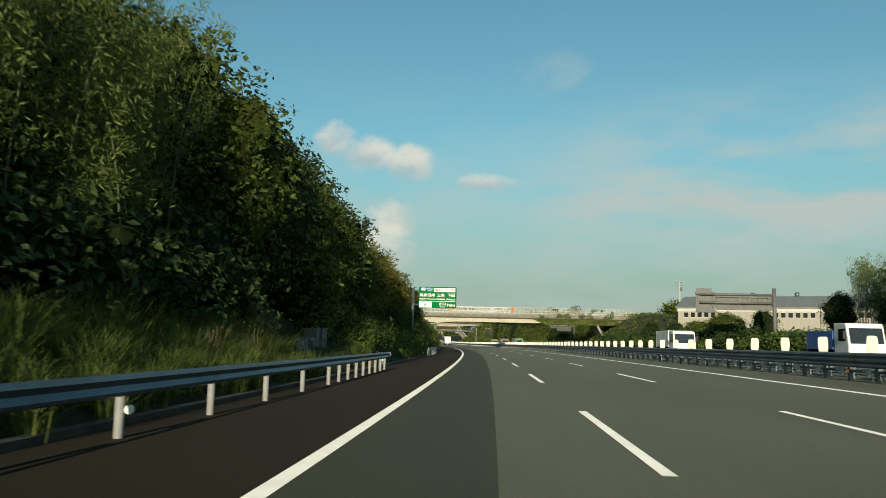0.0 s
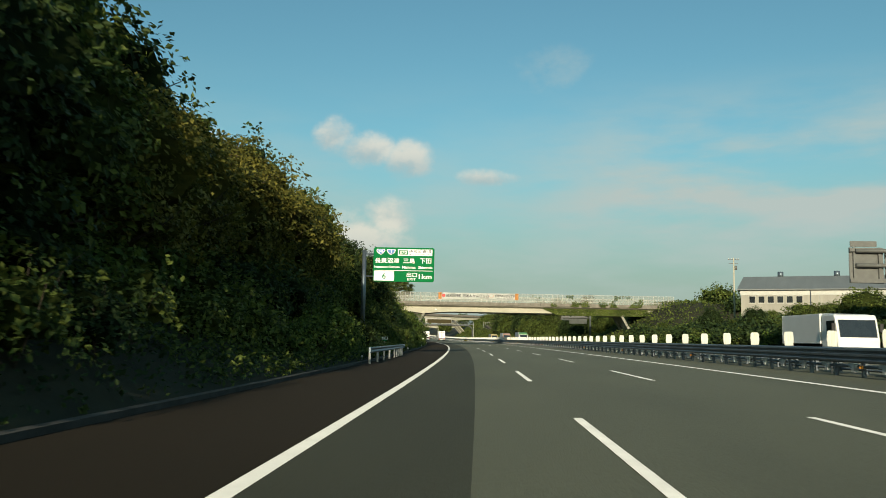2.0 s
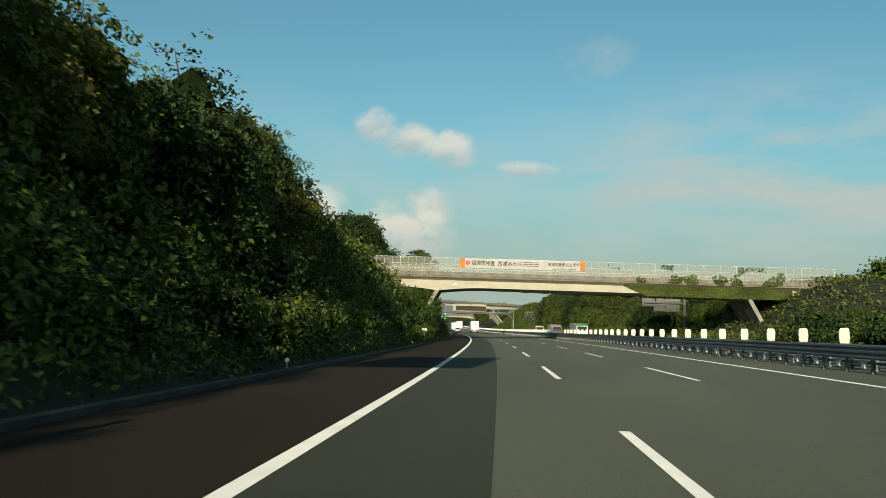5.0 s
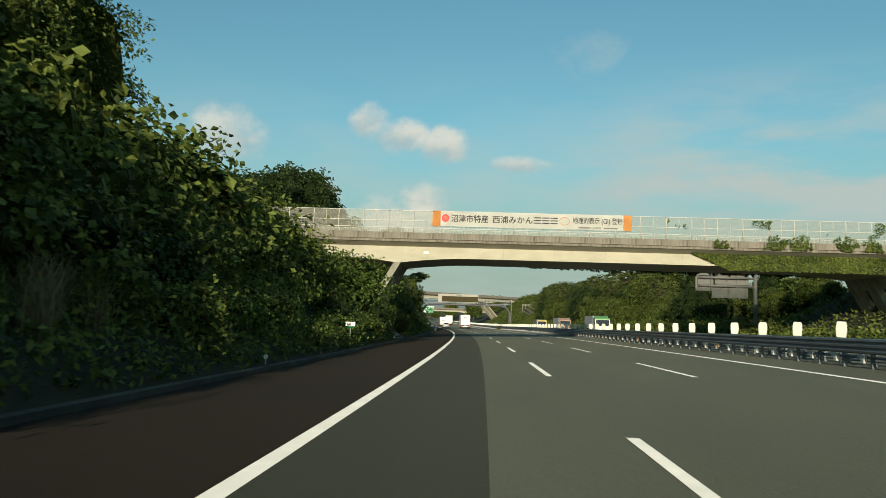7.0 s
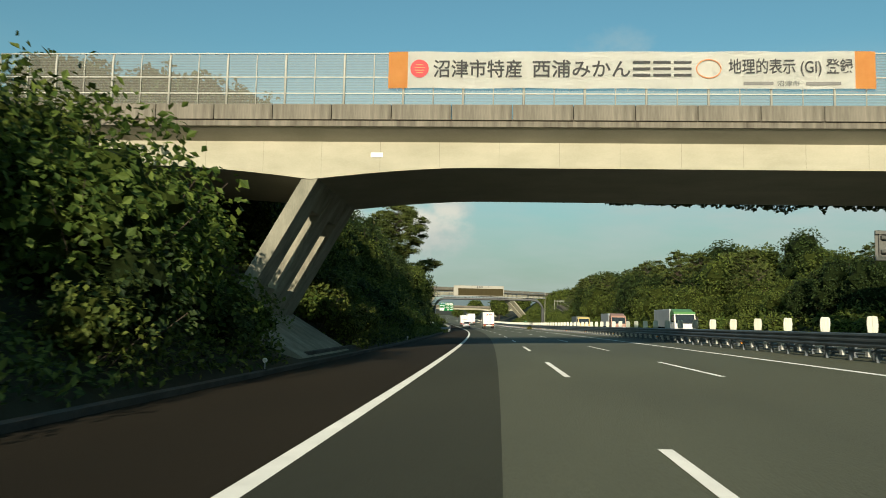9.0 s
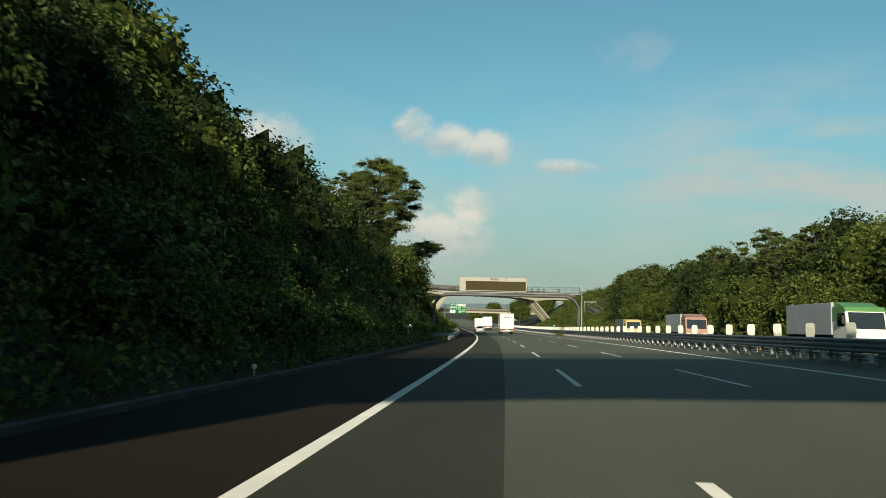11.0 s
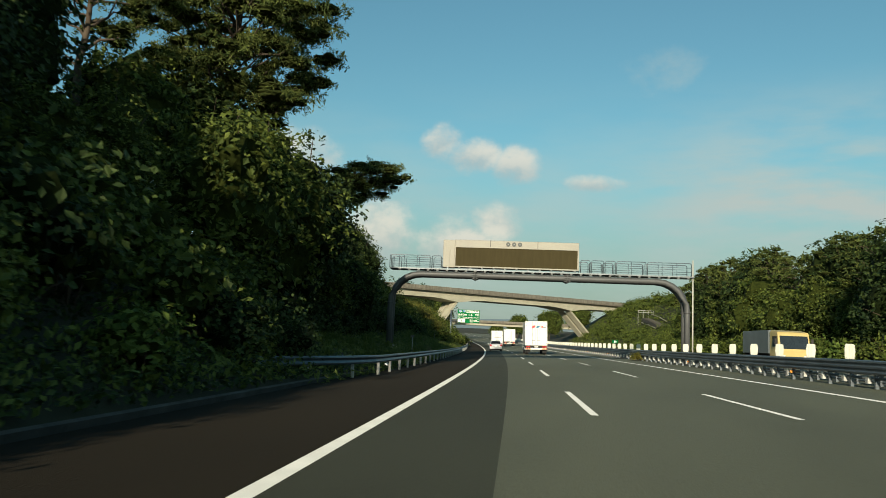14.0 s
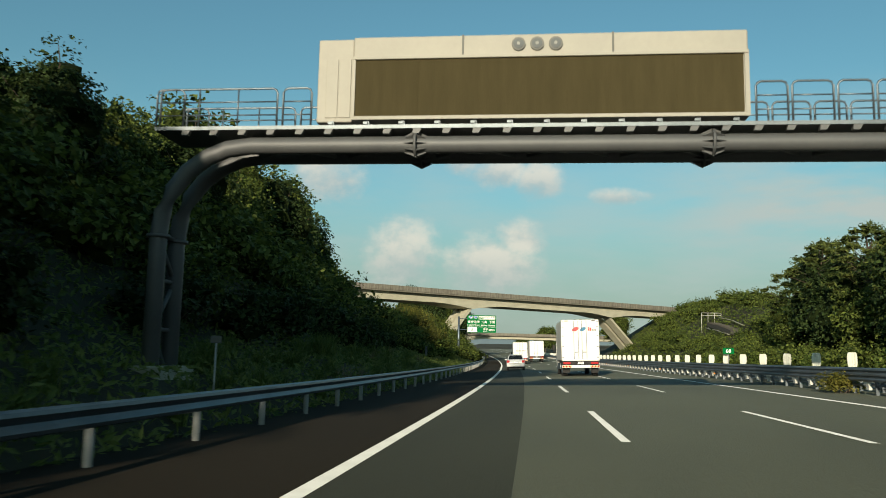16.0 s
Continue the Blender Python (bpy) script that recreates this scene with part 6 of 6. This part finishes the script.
    for sgn in (-1, 1):
        x = sgn * (w / 2 - 0.055)
        part("side_window", boxes((min(x, x + sgn * 0.01), max(x, x + sgn * 0.01), c0 + 0.7, c1 - 0.35, 1.6, 2.4)), GLASS_DARK, cabin)
        part("headlamp", boxes((sgn * 0.9 - 0.2, sgn * 0.9 + 0.2, c1 - 0.02, c1 + 0.04, 0.78, 0.95), bevel=0.01), SIGN_WHITE, cabin)
        part("mirror", boxes((sgn * (w / 2 + 0.12) - 0.1, sgn * (w / 2 + 0.12) + 0.1, c1 - 0.15, c1 - 0.08, 1.75, 2.25), bevel=0.02), CHASSIS, cabin)
    part("wind_deflector", prism(bmesh.new(), [(c0, 2.76), (c1 - 0.55, 2.76), (c0 + 0.3, min(h, 3.6)), (c0, min(h, 3.65))], -w / 2 + 0.15, w / 2 - 0.15, axis="x", bevel=0.04), fairing or cab, cabin)
    if fairing:
        part("upper_cab", prism(bmesh.new(), [(c0 - 0.02, 1.9), (c0 - 0.02, 2.80), (c1 - 0.44, 2.78), (c1 - 0.25, 2.56), (c1 - 0.24, 2.5), (c1 - 0.5, 2.45), (c0 + 0.6, 1.9)], -w / 2 + 0.045, w / 2 - 0.045, axis="x"), fairing, cabin)
    if logo:
        for x, mat, rx, rz, name in ((-0.30, RED_LOGO, 0.24, 0.13, "red_oval"), (0.20, TEAL_LOGO, 0.21, 0.12, "teal_oval")):
            bm = bmesh.new()
            tilt = 0.45
            pts = []
            for k in range(24):
                q = 2 * math.pi * k / 24
                u, v = rx * math.cos(q), rz * math.sin(q)
                pts.append((x + u * math.cos(tilt) - v * math.sin(tilt), h - 0.62 + u * math.sin(tilt) + v * math.cos(tilt)))
            prism(bm, pts, -0.022, -0.014, axis="y")
            part(name, bm, mat, cargo)
        part("red_bar", boxes((0.52, 0.60, -0.022, -0.014, h - 0.74, h - 0.48), (0.64, 0.76, -0.022, -0.014, h - 0.74, h - 0.52)), RED_LOGO, cargo)
        part("dark_bars", boxes((0.80, 0.86, -0.022, -0.014, h - 0.74, h - 0.62), (0.90, 0.97, -0.022, -0.014, h - 0.74, h - 0.62), (1.0, 1.06, -0.022, -0.014, h - 0.74, h - 0.62)), INK_GREY, cargo)
    if marks:
        part("dark_bars", boxes(*[(-0.75 + 0.25 * k, -0.58 + 0.25 * k, -0.022, -0.014, h - 1.55, h - 1.40) for k in range(7)]), INK_GREY, cargo)
    return t


def hatchback(m, label):
    """A silver family car, seen from its tail at y = 0."""
    t = thing("car", m, label, "car")
    body = bmesh.new()
    prism(body, [(0.05, 0.35), (4.2, 0.32), (4.25, 0.62), (3.4, 0.88), (0.1, 0.98), (0.0, 0.75)], -0.86, 0.86, axis="x", bevel=0.07)
    shell = part("body", body, CAR_SILVER, t)
    roof = bmesh.new()
    lo = [(-0.80, 0.16, 0.94), (0.80, 0.16, 0.94), (0.80, 3.05, 0.92), (-0.80, 3.05, 0.92)]
    hi = [(-0.62, 0.50, 1.47), (0.62, 0.50, 1.47), (0.62, 2.15, 1.50), (-0.62, 2.15, 1.50)]
    v = [roof.verts.new(p) for p in lo + hi]
    for q in ((0, 1, 5, 4), (1, 2, 6, 5), (2, 3, 7, 6), (3, 0, 4, 7), (4, 5, 6, 7), (3, 2, 1, 0)):
        roof.faces.new([v[i] for i in q])
    bmesh.ops.bevel(roof, geom=roof.edges[:], offset=0.05, segments=2, affect="EDGES", profile=0.5)
    part("roof", roof, CAR_SILVER, shell)
    glass = bmesh.new()
    v = [glass.verts.new(p) for p in ((-0.68, 0.205, 1.02), (0.68, 0.205, 1.02), (0.56, 0.445, 1.41), (-0.56, 0.445, 1.41))]
    glass.faces.new(v)
    bmesh.ops.solidify(glass, geom=glass.faces[:], thickness=-0.03)
    part("rear_window", glass, GLASS_DARK, shell)
    for sgn in (-1, 1):
        part("tail_lamp", boxes((sgn * 0.70 - 0.13, sgn * 0.70 + 0.13, -0.02, 0.2, 0.72, 0.94), bevel=0.02), TAIL_RED, shell, "red tail lamp")
        part("door_mirror", boxes((sgn * 0.95 - 0.09, sgn * 0.95 + 0.09, 2.5, 2.6, 0.95, 1.08), bevel=0.02), CAR_SILVER, shell)
        for y in (0.8, 3.35):
            wheel(t, sgn * 0.74, y, 0.31, 0.2)
    part("bumper", boxes((-0.85, 0.85, -0.06, 0.25, 0.32, 0.60), bevel=0.05), CAR_SILVER, t)
    part("number_plate", boxes((-0.17, 0.17, -0.075, -0.055, 0.66, 0.82), bevel=0.004), SIGN_WHITE, t)
    part("underside", boxes((-0.75, 0.75, 0.2, 4.0, 0.18, 0.36)), CHASSIS, t)
    return t


def on_road(s, d, turn=0.0, size=1.0):
    th = heading(s)
    return Matrix.Translation(at(s, d, road_z(d))) @ Matrix.Rotation(th + radians(turn), 4, "Z") @ Matrix.Rotation(-math.atan(BANK) if -6 < d < 13 else 0.0, 4, "Y") @ Matrix.Diagonal((size, size, size, 1))


box_truck(on_road(397.0, 4.35, 0, 1.12), "white box lorry with red and teal ovals on its rear doors", TRUCK_WHITE, TRUCK_WHITE, logo=True)
hatchback(on_road(424, -0.45, 0, 1.15), "silver hatchback car driving in the slow lane")
box_truck(on_road(505, 5.4, 0, 1.15), "white box lorry with red lamps further ahead", TRUCK_WHITE, TRUCK_WHITE)
box_truck(on_road(480, 1.2, 0, 1.0), "white box lorry with dark marks in the slow lane", TRUCK_WHITE, TRUCK_WHITE, marks=True)
# oncoming traffic on the other carriageway (cabs towards the camera)
box_truck(on_road(98, 22.0, 180), "white box lorry on the other carriageway", TRUCK_WHITE, TRUCK_WHITE, length=8, h=2.85)
box_truck(on_road(60, 24.2, 180), "small white lorry with a blue load cover", BLUE_PAINT, TRUCK_WHITE, length=6.5, h=2.3)
box_truck(on_road(290, 22.0, 180), "grey lorry with a white cab and green roof fairing", TRUCK_GREY, TRUCK_WHITE, length=10, h=3.1, fairing=GREEN_PAINT)
box_truck(on_road(330, 22.0, 180), "grey box lorry with a salmon cab front", TRUCK_GREY, PINK_PAINT, length=9.5, h=3.1)
box_truck(on_road(366, 22.0, 180), "dark grey lorry with a pale yellow cab", TRUCK_SLATE, YELLOW_PAINT, length=9, h=2.9)

# ---- buildings and distance ----


def factory():
    t = thing("factory_hall", frame_at(166, 41.8, 0, -24), "long pale factory hall with a grey roof and small windows", "building")
    x0, x1, z0, z1, depth = 0.0, 36.0, 0.6, 9.5, 26.0
    part("wall", boxes((x0, x1, 0, depth, z0, z1)), BUILDING_WALL, t)
    bm = bmesh.new()
    prism(bm, [(-0.6, z1), (depth / 2, z1 + 2.9), (depth + 0.6, z1), (depth + 0.6, z1 - 0.12), (-0.6, z1 - 0.12)], x0 - 0.5, x1 + 0.5, axis="x")
    roof = part("roof", bm, ROOF_GREY, t)
    for x in (5.2, 13.5, 22, 30):
        v = part("roof_vent", disc(bmesh.new(), (x, depth / 2, z1 + 3.2), 0.45, 0.9, "z", 12), GALVANISED, roof, "round metal roof vent")
    part("eaves_band", boxes((x0 - 0.1, x1 + 0.1, -0.08, 0.0, z1 - 0.85, z1 - 0.13)), FENCE_WHITE, t)
    for g in (1.2, 18.0, 27.5):
        for k in range(6):
            w = part("window", boxes((g + 1.3 * k, g + 1.3 * k + 0.78, -0.05, 0.02, z1 - 2.0, z1 - 1.05)), GLASS_DARK, t)
            part("frame", boxes((g + 1.3 * k - 0.12, g + 1.3 * k + 0.90, -0.04, -0.004, z1 - 2.1, z1 - 2.0), (g + 1.3 * k - 0.12, g + 1.3 * k + 0.90, -0.04, -0.004, z1 - 1.05, z1 - 0.95)), FENCE_WHITE, w)
    for x in (9.6, 16.8, 26.2):
        part("wall_seam", boxes((x + 1.2, x + 1.24, -0.03, 0.0, z0, z1 - 0.9)), GALVANISED, t)
        part("down_pipe", tube(bmesh.new(), [(x, -0.12, z0), (x, -0.12, z1 - 0.2)], 0.07, 8), GALVANISED, t)


factory()


def power_pole(s, d, h):
    z = ground_z(s, d)
    t = thing("power_pole", frame_at(s, d, z), "grey concrete power pole with cross arms", "power pole")
    part("pole", tube(bmesh.new(), [(0, 0, -0.5), (0, 0, h)], [0.19, 0.12], 10), CONCRETE, t)
    for q, z in ((1.0, h - 0.4), (0.8, h - 1.1)):
        part("cross_arm", boxes((-q, q, -0.05, 0.05, z, z + 0.09)), STEEL_DARK, t)
    for x in (-0.9, -0.3, 0.5, 0.9):
        part("insulator", disc(bmesh.new(), (x, 0, h - 0.22), 0.06, 0.2, "z", 8), FENCE_WHITE, t)
    part("transformer", disc(bmesh.new(), (0.35, 0, h - 1.8), 0.25, 0.7, "z", 12), SIGN_BACK, t)


power_pole(186, 48.0, 12.5)
t = thing("roadside_wall", frame_at(215, 0, 0), "low white wall on the embankment beside the bridge", "wall")
part("wall", boxes((44, 70, -0.1, 0.2, 6.05, 6.6), bevel=0.02), SIGN_WHITE, t)
def slope_cover():
    rng = np.random.default_rng(73)
    n = 9000
    q, x = rng.random(n), rng.uniform(43.5, 72, n)
    lump = np.array([0.5 + 0.5 * noise.noise(Vector((x[i] * 0.45, q[i] * 4.5, 6))) for i in range(n)])
    cs = np.array([at(215 - 9.3 + 9.6 * q[i], x[i], 1.5 + 4.6 * q[i] + 1.5 * lump[i] * rng.random()) for i in range(n)])
    v, f = leaves(cs, np.tile((0.0, -0.5, 0.8), (n, 1)), 0.46, 0.28, 0.2, 0.6, rng)
    return tagged(mesh_from("undergrowth", v, f.tolist(), [LEAF_MID]), "bushy green cover on the embankment beside the bridge", "undergrowth", kind="stuff")


slope_cover()
part("embankment", prism(bmesh.new(), [(-9.0, 1.5), (0.0, 6.1), (10, 6.1), (18, 1.5)], 44, 72, axis="x"), GRASS_BANK, t, "grassy slope")

# emergency telephone and cabinets on the verge
def roadside_cabinet(s, d, w, depth, h, label, doors, lid=True):
    """A steel cabinet that turns its doors to the road, on a concrete plinth."""
    t = thing("equipment_cabinet", frame_at(s, d, ground_z(s, d)), label, "cabinet", "roadside cabinets")
    part("plinth", boxes((-depth / 2 - 0.04, depth / 2 + 0.04, -w / 2 - 0.04, w / 2 + 0.04, -0.6, 0.08), bevel=0.02), CONCRETE_WEATHERED, t, "concrete plinth")
    body = part("body", boxes((-depth / 2, depth / 2, -w / 2, w / 2, 0.08, h), bevel=0.02), CABINET_GREY, t)
    if lid:
        part("lid", prism(bmesh.new(), [(-depth / 2 - 0.05, h), (-depth / 2 - 0.05, h + 0.05), (depth / 2 + 0.05, h + 0.09), (depth / 2 + 0.05, h)], -w / 2 - 0.05, w / 2 + 0.05, axis="y"), CABINET_GREY, body)
    x = depth / 2
    for k in range(doors):
        y0, y1 = -w / 2 + 0.03 + k * (w - 0.06) / doors, -w / 2 + 0.03 + (k + 1) * (w - 0.06) / doors
        door = part("door", boxes((x + 0.002, x + 0.024, y0 + 0.012, y1 - 0.012, 0.16, h - 0.05), bevel=0.006), CABINET_GREY, body)
        part("handle", boxes((x + 0.024, x + 0.05, y0 + 0.08, y0 + 0.12, h * 0.42, h * 0.58), bevel=0.004), INK, door, "black handle")
        part("name_plate", boxes((x + 0.024, x + 0.030, y0 + 0.10, y0 + 0.32, h - 0.36, h - 0.30)), POST_WHITE, door, "small white plate")
        for z in (h * 0.22, h * 0.80):
            part("hinge", boxes((x + 0.010, x + 0.034, y1 - 0.03, y1 - 0.006, z, z + 0.09)), CABINET_GREY, door)
    part("side_panel", boxes((-depth / 2 + 0.07, depth / 2 - 0.07, -w / 2 - 0.008, -w / 2 - 0.001, 0.22, h - 0.10), bevel=0.003), CABINET_GREY, body)


roadside_cabinet(42.4, -9.26, 0.85, 0.66, 1.16, "grey roadside equipment cabinet with closed doors and black handles", 1)
roadside_cabinet(43.9, -9.20, 1.3, 0.66, 1.16, "blue-grey roadside equipment cabinet with two closed doors", 2)
roadside_cabinet(40.7, -9.15, 0.75, 0.80, 0.66, "low grey roadside cabinet with one door", 1)
t = thing("emergency_phone", frame_at(38.4, -8.83, ground_z(38.4, -8.83), 0, 0.79), "pale grey emergency telephone box with a handset sign", "telephone box")
body = part("body", boxes((-0.28, 0.28, -0.25, 0.25, -0.4, 1.35), bevel=0.03), CABINET_GREY, t)
part("lid", boxes((-0.30, 0.30, -0.27, 0.27, 1.352, 1.39), bevel=0.012), CABINET_GREY, body)
plate = part("sign", boxes((-0.24, 0.24, -0.268, -0.252, 0.50, 1.27), bevel=0.004), POST_WHITE, body, "white sign plate")
part("sign_border", boxes((-0.19, 0.19, -0.274, -0.269, 1.185, 1.21), (-0.19, 0.19, -0.274, -0.269, 0.79, 0.815), (-0.19, -0.165, -0.274, -0.269, 0.817, 1.183), (0.165, 0.19, -0.274, -0.269, 0.817, 1.183)), INK, plate, "black border")
bm = tube(bmesh.new(), [(-0.055, -0.277, 1.11), (-0.07, -0.277, 1.04), (-0.04, -0.277, 0.95), (0.04, -0.277, 0.89), (0.10, -0.277, 0.885)], [0.022, 0.018, 0.018, 0.018, 0.022], 8)
box(bm, -0.075, 0.0, -0.284, -0.270, 1.09, 1.15)
box(bm, 0.06, 0.13, -0.284, -0.270, 0.85, 0.91)
part("handset", bm, INK, plate, "black handset symbol")
for z in (0.56, 0.66):
    part("writing_bar", boxes((-0.17, 0.17, -0.274, -0.269, z, z + 0.065)), SIGN_GREEN, plate, "green line of writing")
t = thing("phone_railing", frame_at(38.0, -9.1, ground_z(38.0, -9.1), 0, 0.68), "low thin metal railing beside the telephone box", "railing")
for x in (-0.55, -0.33, -0.11, 0.11):
    part("post", tube(bmesh.new(), [(x, 0, -0.4), (x, 0, 0.94)], 0.017, 8), GALVANISED, t)
part("top_rail", tube(bmesh.new(), [(-0.60, 0, 0.94), (0.30, 0, 0.94)], 0.02, 8), GALVANISED, t)

# the cut slope before the slanting bridge
olive = shrub(45, 2.4, 4.2, LEAF_YELLOW, "olive green bush catching the sun on the cut slope", leaf=(0.20, 0.11), per=80, count=120)
plant(olive, [(437, -12.2, 1.0), (441.5, -12.6, 0.9), (446, -12.0, 1.05), (452, -14.6, 1.15), (447, -16.8, 1.1), (459, -13.4, 1.0), (462, -17.5, 1.25), (470, -16.0, 1.2), (455, -20.0, 1.2), (478, -19.0, 1.3)])
t = thing("drain_channel", Matrix.Identity(4), "narrow concrete drain channel running down the cut slope", "drain channel")
for k in range(9):
    q = k / 9
    o = part("channel_block", boxes((-0.35, 0.35, -0.9, 0.9, -0.5, 0.45), bevel=0.03), CONCRETE_WEATHERED, t)
    s_, d_ = 446 - 8 * q, -24 + 13 * q
    o.matrix_basis = frame_at(s_, d_, ground_z(s_, d_) + 0.5, 58) @ pose(0, 0, 0, 22, 0, 0)
t = thing("slope_fence", Matrix.Identity(4), "low dark metal fence on the verge under the cut slope", "fence")
for k in range(14):
    s_, d_ = 425 + 0.8 * k, -10.4 - 0.05 * k
    o = part("post", boxes((-0.03, 0.03, -0.03, 0.03, -0.3, 1.6), bevel=0.005), STEEL_DARK, t)
    o.matrix_basis = frame_at(s_, d_, ground_z(s_, d_))
for z in (0.7, 1.5):
    part("rail", tube(bmesh.new(), [at(425 + 0.8 * k, -10.4 - 0.05 * k, ground_z(425 + 0.8 * k, -10.4 - 0.05 * k) + z) for k in range(14)], 0.03, 6), STEEL_DARK, t)


def hill_house():
    z = ground_z(478, -36)
    t = thing("hilltop_house", frame_at(478, -37.5, z, 12), "white flat-roofed house among the trees on the hill", "house")
    h = 20.4 - z - profile(478)
    part("wall", boxes((-3.2, 3.2, 0, 8, -1.0, h)), FENCE_WHITE, t)
    part("roof", boxes((-3.5, 3.5, -0.3, 8.3, h, h + 0.35), bevel=0.04), SIGN_WHITE, t)
    for x in (-2.2, 0.4):
        w = part("window", boxes((x, x + 1.6, -0.05, 0.02, h - 2.3, h - 1.0)), GLASS_DARK, t)
        part("frame", boxes((x - 0.08, x + 1.68, -0.08, -0.02, h - 2.4, h - 2.3), (x - 0.08, x + 1.68, -0.08, -0.02, h - 1.0, h - 0.9)), SIGN_BACK, w)


hill_house()


def slope_stairs():
    """Maintenance steps up the cutting, with a white rail at the top."""
    t = thing("slope_stairs", Matrix.Identity(4), "dark concrete maintenance steps climbing the grassy cutting", "stairs")
    n = 30
    step = None
    for k in range(n):
        s_ = 474 + 15 * k / n
        if step is None:
            step = part("step", boxes((-1.1, 1.1, -0.3, 0.35, -0.6, 0.12), bevel=0.015), KERB_STONE, t)
            o = step
        else:
            o = new("step", step.data)
            o.parent = t
        o.matrix_basis = frame_at(s_, 36.8, ground_z(s_, 36.8) + 0.6)
    for d_ in (35.55, 38.05):
        part("side_wall", tube(bmesh.new(), [at(474 + 15 * k / 10, d_, ground_z(474 + 15 * k / 10, d_) + 0.7) for k in range(11)], 0.10, 6), CONCRETE_WEATHERED, t)
    rail = thing("white_fence", Matrix.Identity(4), "white pipe fence along the top of the cutting", "fence")
    top = max(ground_z(490.5, d_) for d_ in (35.2, 38.8)) + 1.0
    ds = (35.2, 36.4, 37.6, 38.8)
    for d_ in ds:
        z = ground_z(490.5, d_)
        o = part("post", tube(bmesh.new(), [(0, 0, -0.3), (0, 0, top - z)], 0.05, 8), FENCE_WHITE, rail)
        o.matrix_basis = frame_at(490.5, d_, z)
    for z in (top - 0.45, top):
        part("rail", tube(bmesh.new(), [at(490.5, d_, z) for d_ in ds], 0.05, 6), FENCE_WHITE, rail)


slope_stairs()

# far hills, with the haze of distance put into their colour
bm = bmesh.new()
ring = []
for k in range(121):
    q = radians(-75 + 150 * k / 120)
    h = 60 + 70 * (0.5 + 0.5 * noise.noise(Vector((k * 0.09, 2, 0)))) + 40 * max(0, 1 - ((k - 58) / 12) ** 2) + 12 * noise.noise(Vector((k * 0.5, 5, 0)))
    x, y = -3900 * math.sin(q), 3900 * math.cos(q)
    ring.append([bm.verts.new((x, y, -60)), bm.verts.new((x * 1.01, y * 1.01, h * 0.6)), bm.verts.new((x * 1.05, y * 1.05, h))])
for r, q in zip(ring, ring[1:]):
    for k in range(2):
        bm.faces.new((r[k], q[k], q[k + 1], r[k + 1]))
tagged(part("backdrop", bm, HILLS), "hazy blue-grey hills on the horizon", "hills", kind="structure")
